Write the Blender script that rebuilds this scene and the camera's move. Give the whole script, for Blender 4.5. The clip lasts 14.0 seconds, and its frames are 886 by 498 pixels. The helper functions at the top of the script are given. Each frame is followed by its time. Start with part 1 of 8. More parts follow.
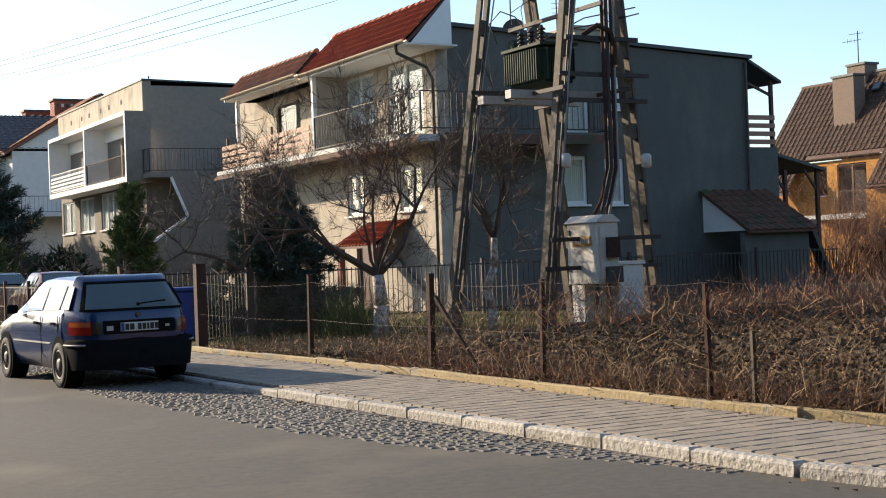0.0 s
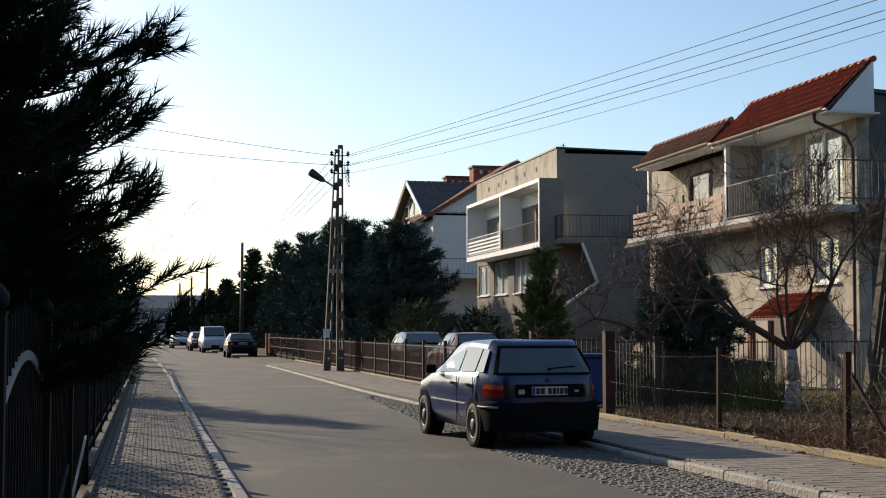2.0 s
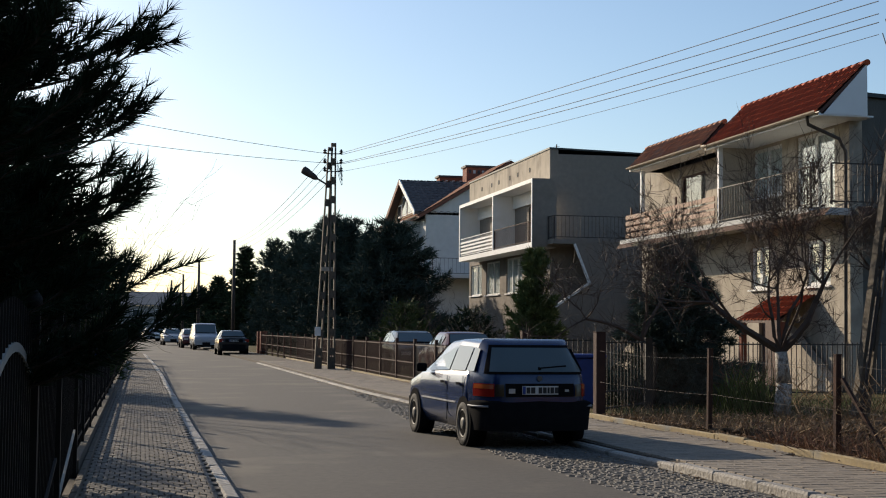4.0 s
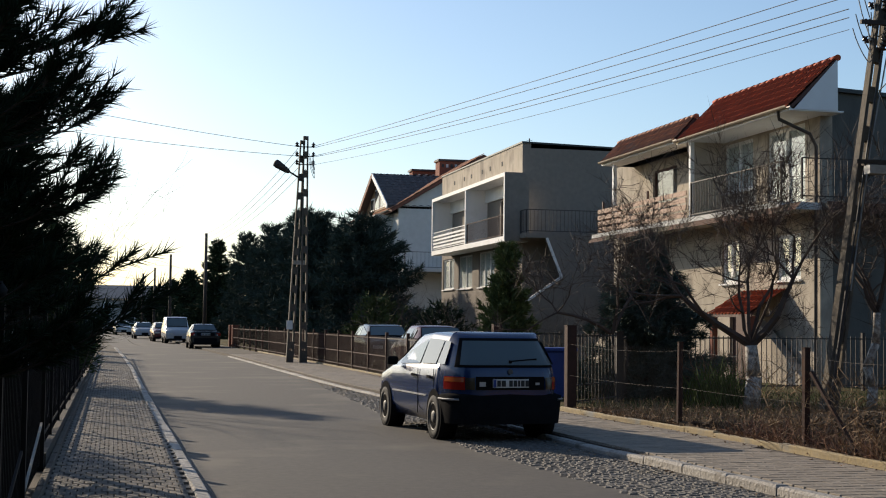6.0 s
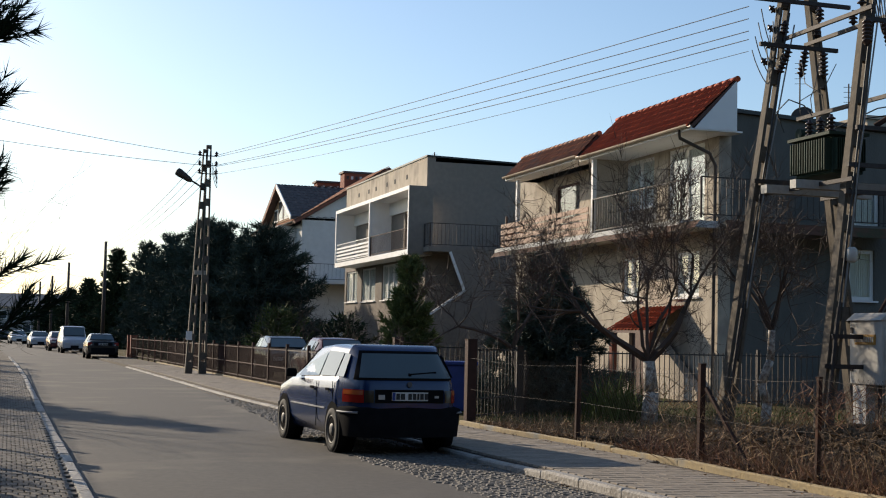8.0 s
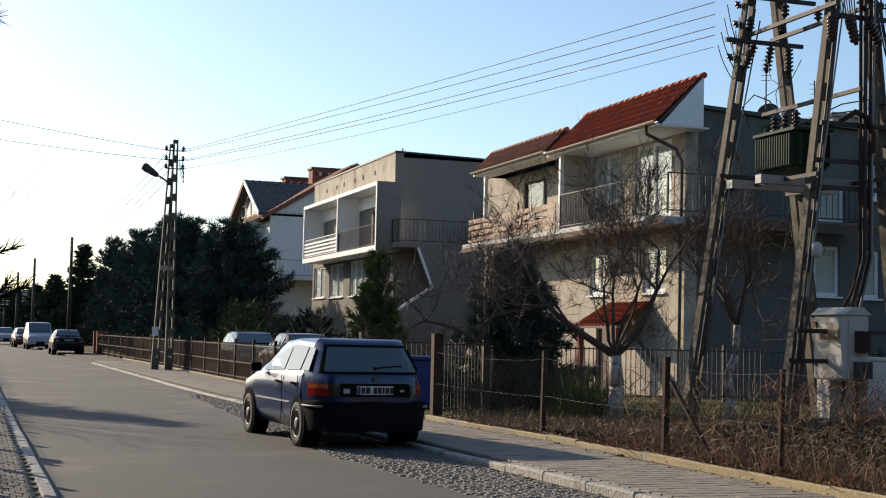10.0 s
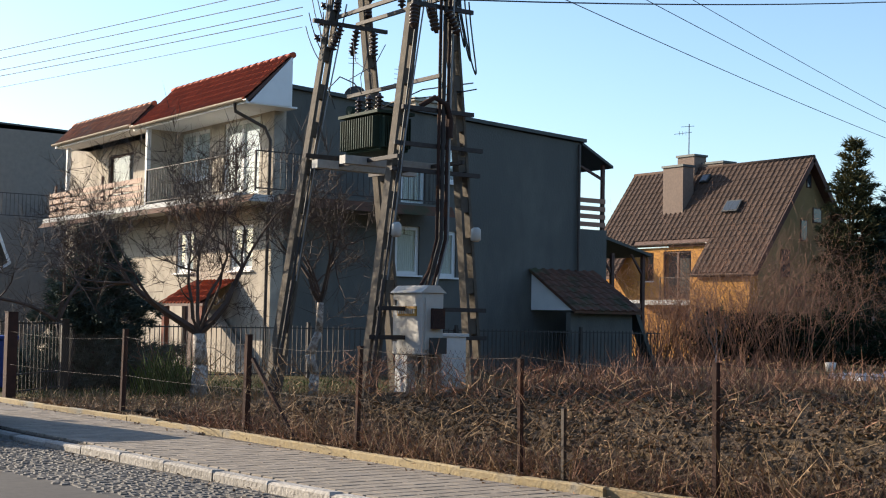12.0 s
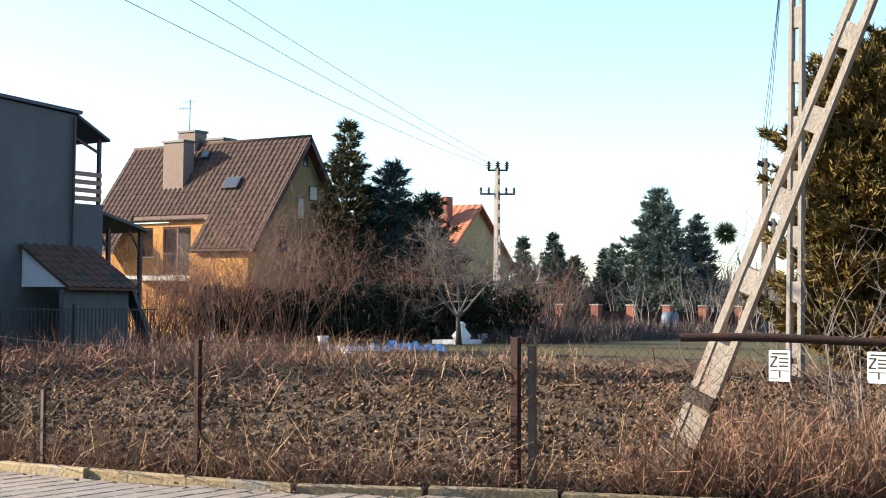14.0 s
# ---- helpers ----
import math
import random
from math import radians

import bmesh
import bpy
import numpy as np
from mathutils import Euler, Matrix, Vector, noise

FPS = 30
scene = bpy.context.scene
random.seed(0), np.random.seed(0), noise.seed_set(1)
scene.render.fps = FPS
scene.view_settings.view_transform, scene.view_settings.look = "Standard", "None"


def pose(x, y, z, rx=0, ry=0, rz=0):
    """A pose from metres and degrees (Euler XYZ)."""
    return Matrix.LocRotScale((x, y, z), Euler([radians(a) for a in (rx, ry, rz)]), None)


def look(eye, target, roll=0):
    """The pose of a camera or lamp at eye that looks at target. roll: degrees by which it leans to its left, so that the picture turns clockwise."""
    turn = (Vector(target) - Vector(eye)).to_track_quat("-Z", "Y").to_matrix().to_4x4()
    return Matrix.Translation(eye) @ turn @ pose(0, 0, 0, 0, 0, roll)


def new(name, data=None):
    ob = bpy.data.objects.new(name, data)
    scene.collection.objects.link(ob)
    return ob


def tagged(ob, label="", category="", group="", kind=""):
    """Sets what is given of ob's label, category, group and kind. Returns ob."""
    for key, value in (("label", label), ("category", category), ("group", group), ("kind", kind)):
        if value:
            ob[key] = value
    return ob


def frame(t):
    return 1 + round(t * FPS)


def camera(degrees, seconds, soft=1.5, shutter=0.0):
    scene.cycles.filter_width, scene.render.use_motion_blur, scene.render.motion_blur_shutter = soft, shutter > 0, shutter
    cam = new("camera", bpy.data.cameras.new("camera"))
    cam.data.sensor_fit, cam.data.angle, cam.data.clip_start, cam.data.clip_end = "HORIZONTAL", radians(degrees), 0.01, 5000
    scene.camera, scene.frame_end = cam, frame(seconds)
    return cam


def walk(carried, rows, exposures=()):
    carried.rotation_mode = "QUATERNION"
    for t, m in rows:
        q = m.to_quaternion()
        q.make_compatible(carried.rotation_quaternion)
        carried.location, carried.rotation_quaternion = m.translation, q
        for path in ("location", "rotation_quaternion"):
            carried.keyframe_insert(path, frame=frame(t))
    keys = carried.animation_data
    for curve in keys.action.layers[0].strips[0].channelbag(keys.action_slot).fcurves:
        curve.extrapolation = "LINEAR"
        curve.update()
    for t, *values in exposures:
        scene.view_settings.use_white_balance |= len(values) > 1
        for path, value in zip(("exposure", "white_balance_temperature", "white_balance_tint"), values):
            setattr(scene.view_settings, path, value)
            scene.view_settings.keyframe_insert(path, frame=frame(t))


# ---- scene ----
cam = camera(35.63, 14.0, soft=1.1)
PATH = [
    (0.0, pose(-0.050, 0.026, 1.560, 90.26, 2.16, -28.69)),
    (0.5, pose(-0.090, -0.001, 1.597, 92.42, 1.44, -19.99)),
    (1.0, pose(-0.101, -0.030, 1.604, 92.87, 1.07, -15.89)),
    (1.5, pose(-0.105, -0.043, 1.606, 93.25, 0.49, -13.40)),
    (2.0, pose(-0.123, -0.056, 1.614, 93.32, 0.05, -11.92)),
    (2.5, pose(-0.113, -0.058, 1.610, 93.61, 0.09, -11.37)),
    (3.0, pose(-0.117, -0.049, 1.594, 93.37, -0.28, -11.80)),
    (5.5, pose(-0.085, -0.026, 1.596, 93.23, -0.54, -12.68)),
    (6.0, pose(-0.075, -0.015, 1.582, 93.08, -0.62, -13.39)),
    (6.5, pose(-0.061, -0.004, 1.587, 93.20, -0.62, -15.08)),
    (7.0, pose(-0.054, 0.009, 1.588, 93.46, -0.76, -15.49)),
    (7.5, pose(-0.034, 0.024, 1.585, 93.66, -1.15, -16.72)),
    (10.0, pose(0.037, 0.056, 1.534, 93.60, -1.31, -18.70)),
    (10.5, pose(0.074, 0.080, 1.533, 93.73, -1.25, -22.19)),
    (11.0, pose(0.083, 0.074, 1.536, 93.46, -0.95, -28.40)),
    (11.5, pose(0.092, 0.076, 1.535, 93.57, -1.38, -31.29)),
    (12.0, pose(0.132, 0.061, 1.535, 93.03, -1.08, -35.62)),
    (12.5, pose(0.131, 0.044, 1.534, 92.71, -0.98, -40.69)),
    (13.0, pose(0.133, 0.010, 1.540, 92.66, -0.71, -43.99)),
    (13.5, pose(0.161, -0.050, 1.540, 92.30, -0.74, -48.56)),
    (14.0, pose(0.181, -0.111, 1.561, 92.30, -0.61, -56.05)),
]
EXPO = [(0.0, 0.84, 7100, 10), (1.0, 0.52, 6950, 10), (3.0, -0.08, 6850, 10), (7.5, 0.07, 6800, 10), (10.0, 0.25, 6800, 10), (11.0, 0.48, 6600, 10), (12.5, 0.98, 6700, 10), (14.0, 1.5, 6600, 12)]
walk(cam, PATH, EXPO)

# ---- light ----
SUN_AZ, SUN_EL = -27.0, 20.5     # degrees from +y towards +x, and above the horizon
world = bpy.data.worlds.new("world")
scene.world = world
world.use_nodes = True
wn = world.node_tree.nodes
sky = wn.new("ShaderNodeTexSky")
sky.sky_type, sky.sun_disc = "NISHITA", False
sky.sun_elevation, sky.sun_rotation = radians(SUN_EL), radians(SUN_AZ)
sky.air_density, sky.dust_density, sky.ozone_density = 1.0, 0.8, 3.5
wn["Background"].inputs["Strength"].default_value = 0.15
world.node_tree.links.new(sky.outputs["Color"], wn["Background"].inputs["Color"])
sun_data = bpy.data.lights.new("sun", "SUN")
sun_data.energy, sun_data.angle, sun_data.color = 5.0, radians(0.55), (1.0, 0.87, 0.7)
sun = new("sun", sun_data)
sun_way = Vector((math.sin(radians(SUN_AZ)) * math.cos(radians(SUN_EL)), math.cos(radians(SUN_AZ)) * math.cos(radians(SUN_EL)), math.sin(radians(SUN_EL))))
sun.matrix_world = look(tuple(sun_way * 100), (0, 0, 0))

# ---- materials ----
def mat(name, base, second=None, rough=0.8, scale=8.0, big=0.6, amount=0.5, stain=None, stain_at=0.55, bump=0.2, bump_scale=60.0, metal=0.0, vary=0.0, stretch=(1, 1, 1), spec=0.5):
    """A surface of one colour broken by fine grain, a second colour in blots, stains, and relief."""
    m = bpy.data.materials.new(name)
    m.use_nodes = True
    n, l = m.node_tree.nodes, m.node_tree.links
    b = n["Principled BSDF"]
    geo = n.new("ShaderNodeNewGeometry")
    mp = n.new("ShaderNodeMapping")
    mp.inputs["Scale"].default_value = stretch
    l.new(geo.outputs["Position"], mp.inputs["Vector"])
    def nz(s, detail=4.0):
        t = n.new("ShaderNodeTexNoise")
        t.inputs["Scale"].default_value, t.inputs["Detail"].default_value = s, detail
        l.new(mp.outputs["Vector"], t.inputs["Vector"])
        return t
    def ramp(src, lo, hi):
        r = n.new("ShaderNodeMapRange")
        r.inputs["From Min"].default_value, r.inputs["From Max"].default_value = lo, hi
        l.new(src, r.inputs["Value"])
        return r.outputs["Result"]
    def mix(fac, a, c):
        x = n.new("ShaderNodeMix")
        x.data_type = "RGBA"
        if isinstance(fac, float):
            x.inputs[0].default_value = fac
        else:
            l.new(fac, x.inputs[0])
        for k, v in ((6, a), (7, c)):
            if isinstance(v, tuple):
                x.inputs[k].default_value = (*v, 1)
            else:
                l.new(v, x.inputs[k])
        return x.outputs[2]
    second = second or tuple(c * 0.72 for c in base)
    col = mix(ramp(nz(scale).outputs["Fac"], 0.5 - amount / 2, 0.5 + amount / 2), base, second)
    if stain:
        col = mix(ramp(nz(big, 6).outputs["Fac"], stain_at, stain_at + 0.14), col, stain)
    if vary:
        info = n.new("ShaderNodeObjectInfo")
        hsv = n.new("ShaderNodeHueSaturation")
        v = n.new("ShaderNodeMapRange")
        v.inputs["To Min"].default_value, v.inputs["To Max"].default_value = 1 - vary, 1 + vary
        add = n.new("ShaderNodeMath")
        add.operation = "ADD"
        l.new(info.outputs["Random"], add.inputs[0])
        l.new(geo.outputs["Random Per Island"], add.inputs[1])
        fr = n.new("ShaderNodeMath")
        fr.operation = "FRACT"
        l.new(add.outputs[0], fr.inputs[0])
        l.new(fr.outputs[0], v.inputs["Value"])
        l.new(v.outputs["Result"], hsv.inputs["Value"])
        l.new(col, hsv.inputs["Color"])
        col = hsv.outputs["Color"]
    l.new(col, b.inputs["Base Color"])
    b.inputs["Roughness"].default_value, b.inputs["Metallic"].default_value = rough, metal
    b.inputs["Specular IOR Level"].default_value = spec
    if bump:
        bp = n.new("ShaderNodeBump")
        bp.inputs["Strength"].default_value, bp.inputs["Distance"].default_value = bump, 0.6 / bump_scale
        l.new(nz(bump_scale, 6).outputs["Fac"], bp.inputs["Height"])
        l.new(bp.outputs["Normal"], b.inputs["Normal"])
    return m

def leafy(name, base, second, scale=3.0):
    """Leaves and needles: matte, a little light coming through."""
    m = mat(name, base, second, rough=0.85, scale=scale, amount=0.4, bump=0.0, vary=0.35, spec=0.12)
    b = m.node_tree.nodes["Principled BSDF"]
    b.inputs["Subsurface Weight"].default_value = 0.0
    return m

def glassy(name, tint, rough=0.02):
    m = bpy.data.materials.new(name)
    m.use_nodes = True
    b = m.node_tree.nodes["Principled BSDF"]
    b.inputs["Base Color"].default_value = (*tint, 1)
    b.inputs["Roughness"].default_value, b.inputs["IOR"].default_value = rough, 1.5
    return m

ASPHALT = mat("asphalt", (0.092, 0.08, 0.067), (0.045, 0.04, 0.035), rough=0.85, scale=11, amount=0.7, big=0.5, stain=(0.12, 0.102, 0.08), stain_at=0.52, bump=0.5, bump_scale=120)
SOIL = mat("soil", (0.14, 0.097, 0.06), (0.05, 0.035, 0.023), rough=0.95, scale=14, big=1.1, stain=(0.1, 0.068, 0.034), stain_at=0.54, bump=1.0, bump_scale=22, spec=0.1)
LAWN = mat("lawn", (0.12, 0.1, 0.045), (0.07, 0.064, 0.027), rough=0.95, scale=5, big=0.5, spec=0.1, stain=(0.12, 0.088, 0.045), stain_at=0.5, bump=0.8, bump_scale=25)
KERB = mat("kerb_granite", (0.44, 0.41, 0.37), (0.3, 0.28, 0.25), rough=0.85, scale=26, big=2.5, stain=(0.2, 0.18, 0.15), stain_at=0.58, bump=0.8, bump_scale=22, vary=0.15)
EDGING = mat("edging_concrete", (0.38, 0.29, 0.15), (0.27, 0.22, 0.14), rough=0.9, scale=14, big=1.7, stain=(0.24, 0.23, 0.2), stain_at=0.55, bump=0.5, bump_scale=30, vary=0.15)
PAVER = mat("paving", (0.285, 0.24, 0.187), (0.205, 0.174, 0.138), rough=0.88, scale=22, big=0.7, stain=(0.22, 0.19, 0.16), stain_at=0.55, bump=0.4, bump_scale=50, vary=0.13)
# Near footway bricks: base darkened to carry the fence's shadow.
PAVER_SHADED = mat("paving_shaded", (0.19, 0.163, 0.132), (0.13, 0.112, 0.092), rough=0.9, scale=18, big=0.7, stain=(0.15, 0.13, 0.11), stain_at=0.53, bump=0.5, bump_scale=50, vary=0.2)
# Street-end block: distance haze put into its wall and roof greys.
BLOCK_HAZE = mat("block_haze", (0.3, 0.285, 0.275), (0.25, 0.24, 0.235), rough=0.95, scale=1.5, bump=0.2)
BLOCK_ROOF_HAZE = mat("block_roof_haze", (0.22, 0.21, 0.21), (0.18, 0.175, 0.175), rough=0.95, scale=1.5, bump=0.2)
JOINT = mat("joint_dirt", (0.1, 0.08, 0.06), (0.06, 0.05, 0.04), rough=0.95, scale=20, bump=0.5)
SETT = mat("sett", (0.15, 0.137, 0.12), (0.095, 0.087, 0.077), rough=0.8, scale=18, big=0.9, stain=(0.15, 0.125, 0.09), bump=0.6, bump_scale=35, vary=0.14)
# Gable grey: base taken darker so the colour deepens the wall's shade.
RENDER_GREY_SHADE = mat("render_grey_shade", (0.14, 0.137, 0.122), (0.098, 0.097, 0.088), rough=0.95, scale=2.6, big=0.5, amount=0.5, stain=(0.1, 0.1, 0.092), stain_at=0.5, bump=0.8, bump_scale=30, stretch=(1, 1, 0.45))
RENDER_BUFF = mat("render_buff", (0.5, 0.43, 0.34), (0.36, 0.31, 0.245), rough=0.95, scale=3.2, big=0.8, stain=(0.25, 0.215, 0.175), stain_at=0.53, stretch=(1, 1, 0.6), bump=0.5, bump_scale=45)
RENDER_TAUPE = mat("render_taupe", (0.25, 0.215, 0.18), (0.2, 0.172, 0.145), rough=0.95, scale=5, big=0.5, stain=(0.175, 0.15, 0.125), bump=0.5, bump_scale=45)
WHITE = mat("white_paint", (0.82, 0.81, 0.79), (0.76, 0.75, 0.73), rough=0.6, scale=3, big=0.8, stain=(0.7, 0.68, 0.64), stain_at=0.64, bump=0.1)
WHITE_WALL = mat("white_render", (0.62, 0.61, 0.58), (0.54, 0.53, 0.5), rough=0.92, scale=3, big=0.6, stain=(0.48, 0.47, 0.44), stain_at=0.6, bump=0.4, bump_scale=40)
PVC = mat("window_frame_white", (0.78, 0.78, 0.76), (0.72, 0.72, 0.7), rough=0.45, bump=0.0)
CURTAIN = mat("net_curtain", (0.88, 0.88, 0.86), (0.76, 0.76, 0.74), rough=0.9, scale=4, bump=0.2, bump_scale=12, stretch=(1, 6, 0.3))
# Dark tone standing in for shade inside rooms, vents and flues.
OPENING_SHADE = mat("opening_shade", (0.08, 0.075, 0.07), (0.04, 0.04, 0.04), rough=0.9, bump=0.0)
GLASS = glassy("window_glass", (0.05, 0.06, 0.07))
TILE_RED = mat("roof_tile_red", (0.42, 0.075, 0.025), (0.32, 0.055, 0.02), rough=0.75, spec=0.25, scale=7, big=1.2, stain=(0.2, 0.06, 0.04), stain_at=0.6, bump=0.2, vary=0.16)
TILE_OLD = mat("roof_tile_weathered", (0.46, 0.17, 0.075), (0.3, 0.125, 0.065), rough=0.8, scale=6, big=1.3, stain=(0.22, 0.13, 0.085), bump=0.3, vary=0.2)
TILE_BROWN = mat("roof_tile_brown", (0.082, 0.05, 0.036), (0.058, 0.037, 0.028), rough=0.85, spec=0.2, scale=5, big=0.8, stain=(0.06, 0.04, 0.032), bump=0.2, vary=0.15)
TILE_DARK = mat("roof_tile_dark", (0.07, 0.06, 0.058), (0.045, 0.04, 0.04), rough=0.7, scale=5, bump=0.2, vary=0.2)
TILE_ORANGE = mat("roof_tile_orange", (0.42, 0.14, 0.055), (0.32, 0.1, 0.045), rough=0.7, scale=3, big=0.4, stain=(0.25, 0.1, 0.06), bump=0.2, vary=0.15)
YELLOW = mat("ochre_render", (0.5, 0.235, 0.05), (0.43, 0.2, 0.045), rough=0.92, scale=3, big=0.5, stain=(0.4, 0.21, 0.06), stain_at=0.62, bump=0.3, bump_scale=45)
CREAM = mat("cream_render", (0.36, 0.25, 0.11), (0.3, 0.21, 0.095), rough=0.92, scale=3, bump=0.3, bump_scale=45)
FLASH = mat("roof_flashing", (0.05, 0.055, 0.055), (0.035, 0.04, 0.04), rough=0.5, metal=0.3, bump=0.1)
PIPE = mat("dark_pipe", (0.06, 0.045, 0.035), (0.04, 0.03, 0.028), rough=0.5, bump=0.0)
WOOD_RAIL = mat("rail_board", (0.36, 0.2, 0.13), (0.28, 0.15, 0.1), rough=0.7, scale=6, stretch=(8, 1, 8), bump=0.3)
WOOD_PALE = mat("rail_board_pale", (0.5, 0.34, 0.25), (0.42, 0.27, 0.19), rough=0.75, scale=6, stretch=(8, 1, 8), bump=0.3)
WOOD_DARK = mat("timber_dark", (0.1, 0.045, 0.03), (0.07, 0.03, 0.022), rough=0.7, scale=8, bump=0.3)
IRON = mat("wrought_iron", (0.035, 0.03, 0.028), (0.05, 0.035, 0.028), rough=0.6, scale=20, bump=0.2, metal=0.2)
RUST = mat("rusty_steel", (0.062, 0.034, 0.026), (0.036, 0.023, 0.02), rough=0.9, scale=25, big=4, stain=(0.09, 0.04, 0.022), bump=0.4, spec=0.2)
GATE_DARK = mat("gate_paint_dark", (0.016, 0.014, 0.014), (0.01, 0.009, 0.009), rough=0.6, spec=0.2, scale=10, bump=0.1)
GATE_BAND = mat("gate_band_pale", (0.5, 0.47, 0.42), (0.4, 0.38, 0.34), rough=0.45, bump=0.0)
FENCE_BROWN = mat("fence_paint_brown", (0.07, 0.035, 0.027), (0.045, 0.026, 0.021), rough=0.75, spec=0.2, scale=12, bump=0.2)
GALV = mat("galvanised_wire", (0.075, 0.058, 0.045), (0.045, 0.035, 0.03), rough=0.6, scale=30, metal=0.4, bump=0.0)
CONCRETE = mat("pole_concrete", (0.135, 0.11, 0.08), (0.078, 0.066, 0.052), rough=0.9, scale=9, big=1.6, stain=(0.085, 0.075, 0.065), stain_at=0.54, bump=0.5, bump_scale=40)
CONCRETE_PALE = mat("strut_concrete", (0.36, 0.32, 0.265), (0.26, 0.232, 0.19), rough=0.9, scale=12, big=2.2, stain=(0.25, 0.23, 0.2), stain_at=0.6, bump=0.6, bump_scale=45)
STEEL_DARK = mat("crossarm_steel", (0.06, 0.05, 0.045), (0.04, 0.033, 0.03), rough=0.7, scale=15, bump=0.2, metal=0.3)
STEEL_PALE = mat("beam_steel_pale", (0.42, 0.4, 0.36), (0.3, 0.29, 0.26), rough=0.6, scale=12, bump=0.2)
TRAFO_GREEN = mat("transformer_paint", (0.026, 0.046, 0.03), (0.018, 0.033, 0.023), rough=0.7, spec=0.2, scale=8, big=2, stain=(0.09, 0.08, 0.06), stain_at=0.65, bump=0.1)
CERAMIC = mat("insulator_brown", (0.03, 0.018, 0.014), (0.045, 0.025, 0.02), rough=0.25, bump=0.0)
CABLE = mat("cable_black", (0.02, 0.02, 0.02), (0.03, 0.03, 0.03), rough=0.6, bump=0.0)
CABLE_GREY = mat("cable_grey", (0.3, 0.29, 0.28), (0.22, 0.22, 0.21), rough=0.6, bump=0.0)
CABINET = mat("cabinet_paint", (0.56, 0.53, 0.47), (0.47, 0.44, 0.39), rough=0.6, scale=6, big=2.5, stain=(0.34, 0.25, 0.16), stain_at=0.64, bump=0.1)
YELLOW_SIGN = mat("sign_orange", (0.55, 0.28, 0.04), (0.42, 0.22, 0.05), rough=0.6, scale=20, bump=0.0)
BRICK = mat("chimney_brick", (0.24, 0.17, 0.13), (0.17, 0.125, 0.1), rough=0.9, scale=12, bump=0.4, vary=0.12)
BRICK_RED = mat("brick_red", (0.26, 0.085, 0.05), (0.19, 0.065, 0.04), rough=0.9, scale=12, bump=0.4, vary=0.2)
BARK = mat("bark", (0.085, 0.066, 0.052), (0.05, 0.04, 0.034), rough=0.95, scale=18, bump=0.6, bump_scale=40, stretch=(3, 3, 1))
BARK_LIME = mat("bark_limed", (0.55, 0.51, 0.45), (0.2, 0.16, 0.13), rough=0.95, scale=14, amount=0.25, bump=0.5, bump_scale=40)
TWIG = mat("twig", (0.105, 0.075, 0.058), (0.07, 0.05, 0.04), rough=0.9, scale=4, bump=0.0, vary=0.25)
TWIG_GREY = mat("twig_grey", (0.17, 0.15, 0.125), (0.12, 0.1, 0.085), rough=0.9, scale=4, bump=0.0, vary=0.25)
TWIG_RED = mat("twig_russet", (0.3, 0.155, 0.095), (0.19, 0.095, 0.06), rough=0.9, scale=4, bump=0.0, vary=0.25)
STRAW = mat("dry_stem", (0.36, 0.245, 0.135), (0.2, 0.125, 0.066), rough=0.9, scale=5, bump=0.0, vary=0.35)
DEADLEAF = mat("dead_leaf", (0.34, 0.215, 0.115), (0.16, 0.092, 0.05), rough=0.9, scale=5, bump=0.0, vary=0.4)
NEEDLE = leafy("needle_dark", (0.03, 0.05, 0.026), (0.018, 0.032, 0.018))
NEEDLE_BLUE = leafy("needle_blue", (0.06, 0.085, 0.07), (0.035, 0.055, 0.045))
NEEDLE_GREEN = leafy("needle_green", (0.085, 0.11, 0.04), (0.05, 0.07, 0.026))
NEEDLE_OLIVE = leafy("needle_olive", (0.1, 0.085, 0.035), (0.05, 0.05, 0.022))
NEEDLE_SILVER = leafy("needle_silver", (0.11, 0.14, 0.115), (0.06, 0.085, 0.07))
THUJA_GREEN = leafy("thuja_green", (0.13, 0.16, 0.06), (0.07, 0.095, 0.035))
THUJA = leafy("thuja_bronze", (0.19, 0.125, 0.035), (0.085, 0.075, 0.026), scale=2.0)
GRASS_GREEN = leafy("grass_blade", (0.075, 0.11, 0.03), (0.05, 0.075, 0.022))
# Dark green of the unseen walls, chosen to bounce little light.
BLOCKER_GREEN = mat("blocker_green", (0.03, 0.045, 0.02), (0.018, 0.028, 0.014), rough=0.9, scale=3, bump=0.6, bump_scale=8)
CAR_BLUE = mat("car_paint_blue", (0.004, 0.026, 0.1), (0.004, 0.022, 0.085), rough=0.26, bump=0.0, spec=0.5)
CAR_BLUE.node_tree.nodes["Principled BSDF"].inputs["Coat Weight"].default_value = 0.4
CAR_TRIM = mat("car_trim_grey", (0.3, 0.3, 0.31), (0.24, 0.24, 0.25), rough=0.6, bump=0.05)
CAR_BLACK = mat("car_plastic", (0.01, 0.01, 0.011), (0.014, 0.014, 0.015), rough=0.9, bump=0.1, spec=0.02)
RUBBER = mat("tyre_rubber", (0.02, 0.02, 0.02), (0.035, 0.033, 0.03), rough=0.85, bump=0.2)
RIM = mat("wheel_steel", (0.13, 0.125, 0.12), (0.07, 0.068, 0.066), rough=0.6, metal=0.3, bump=0.0)
CARGLASS = glassy("car_glass", (0.1, 0.13, 0.135), 0.03)
LAMP_RED = mat("rear_lamp_red", (0.35, 0.014, 0.008), (0.28, 0.012, 0.007), rough=0.2, bump=0.0)
LAMP_SMOKED = mat("lamp_smoked", (0.05, 0.035, 0.025), (0.035, 0.025, 0.02), rough=0.2, bump=0.0)
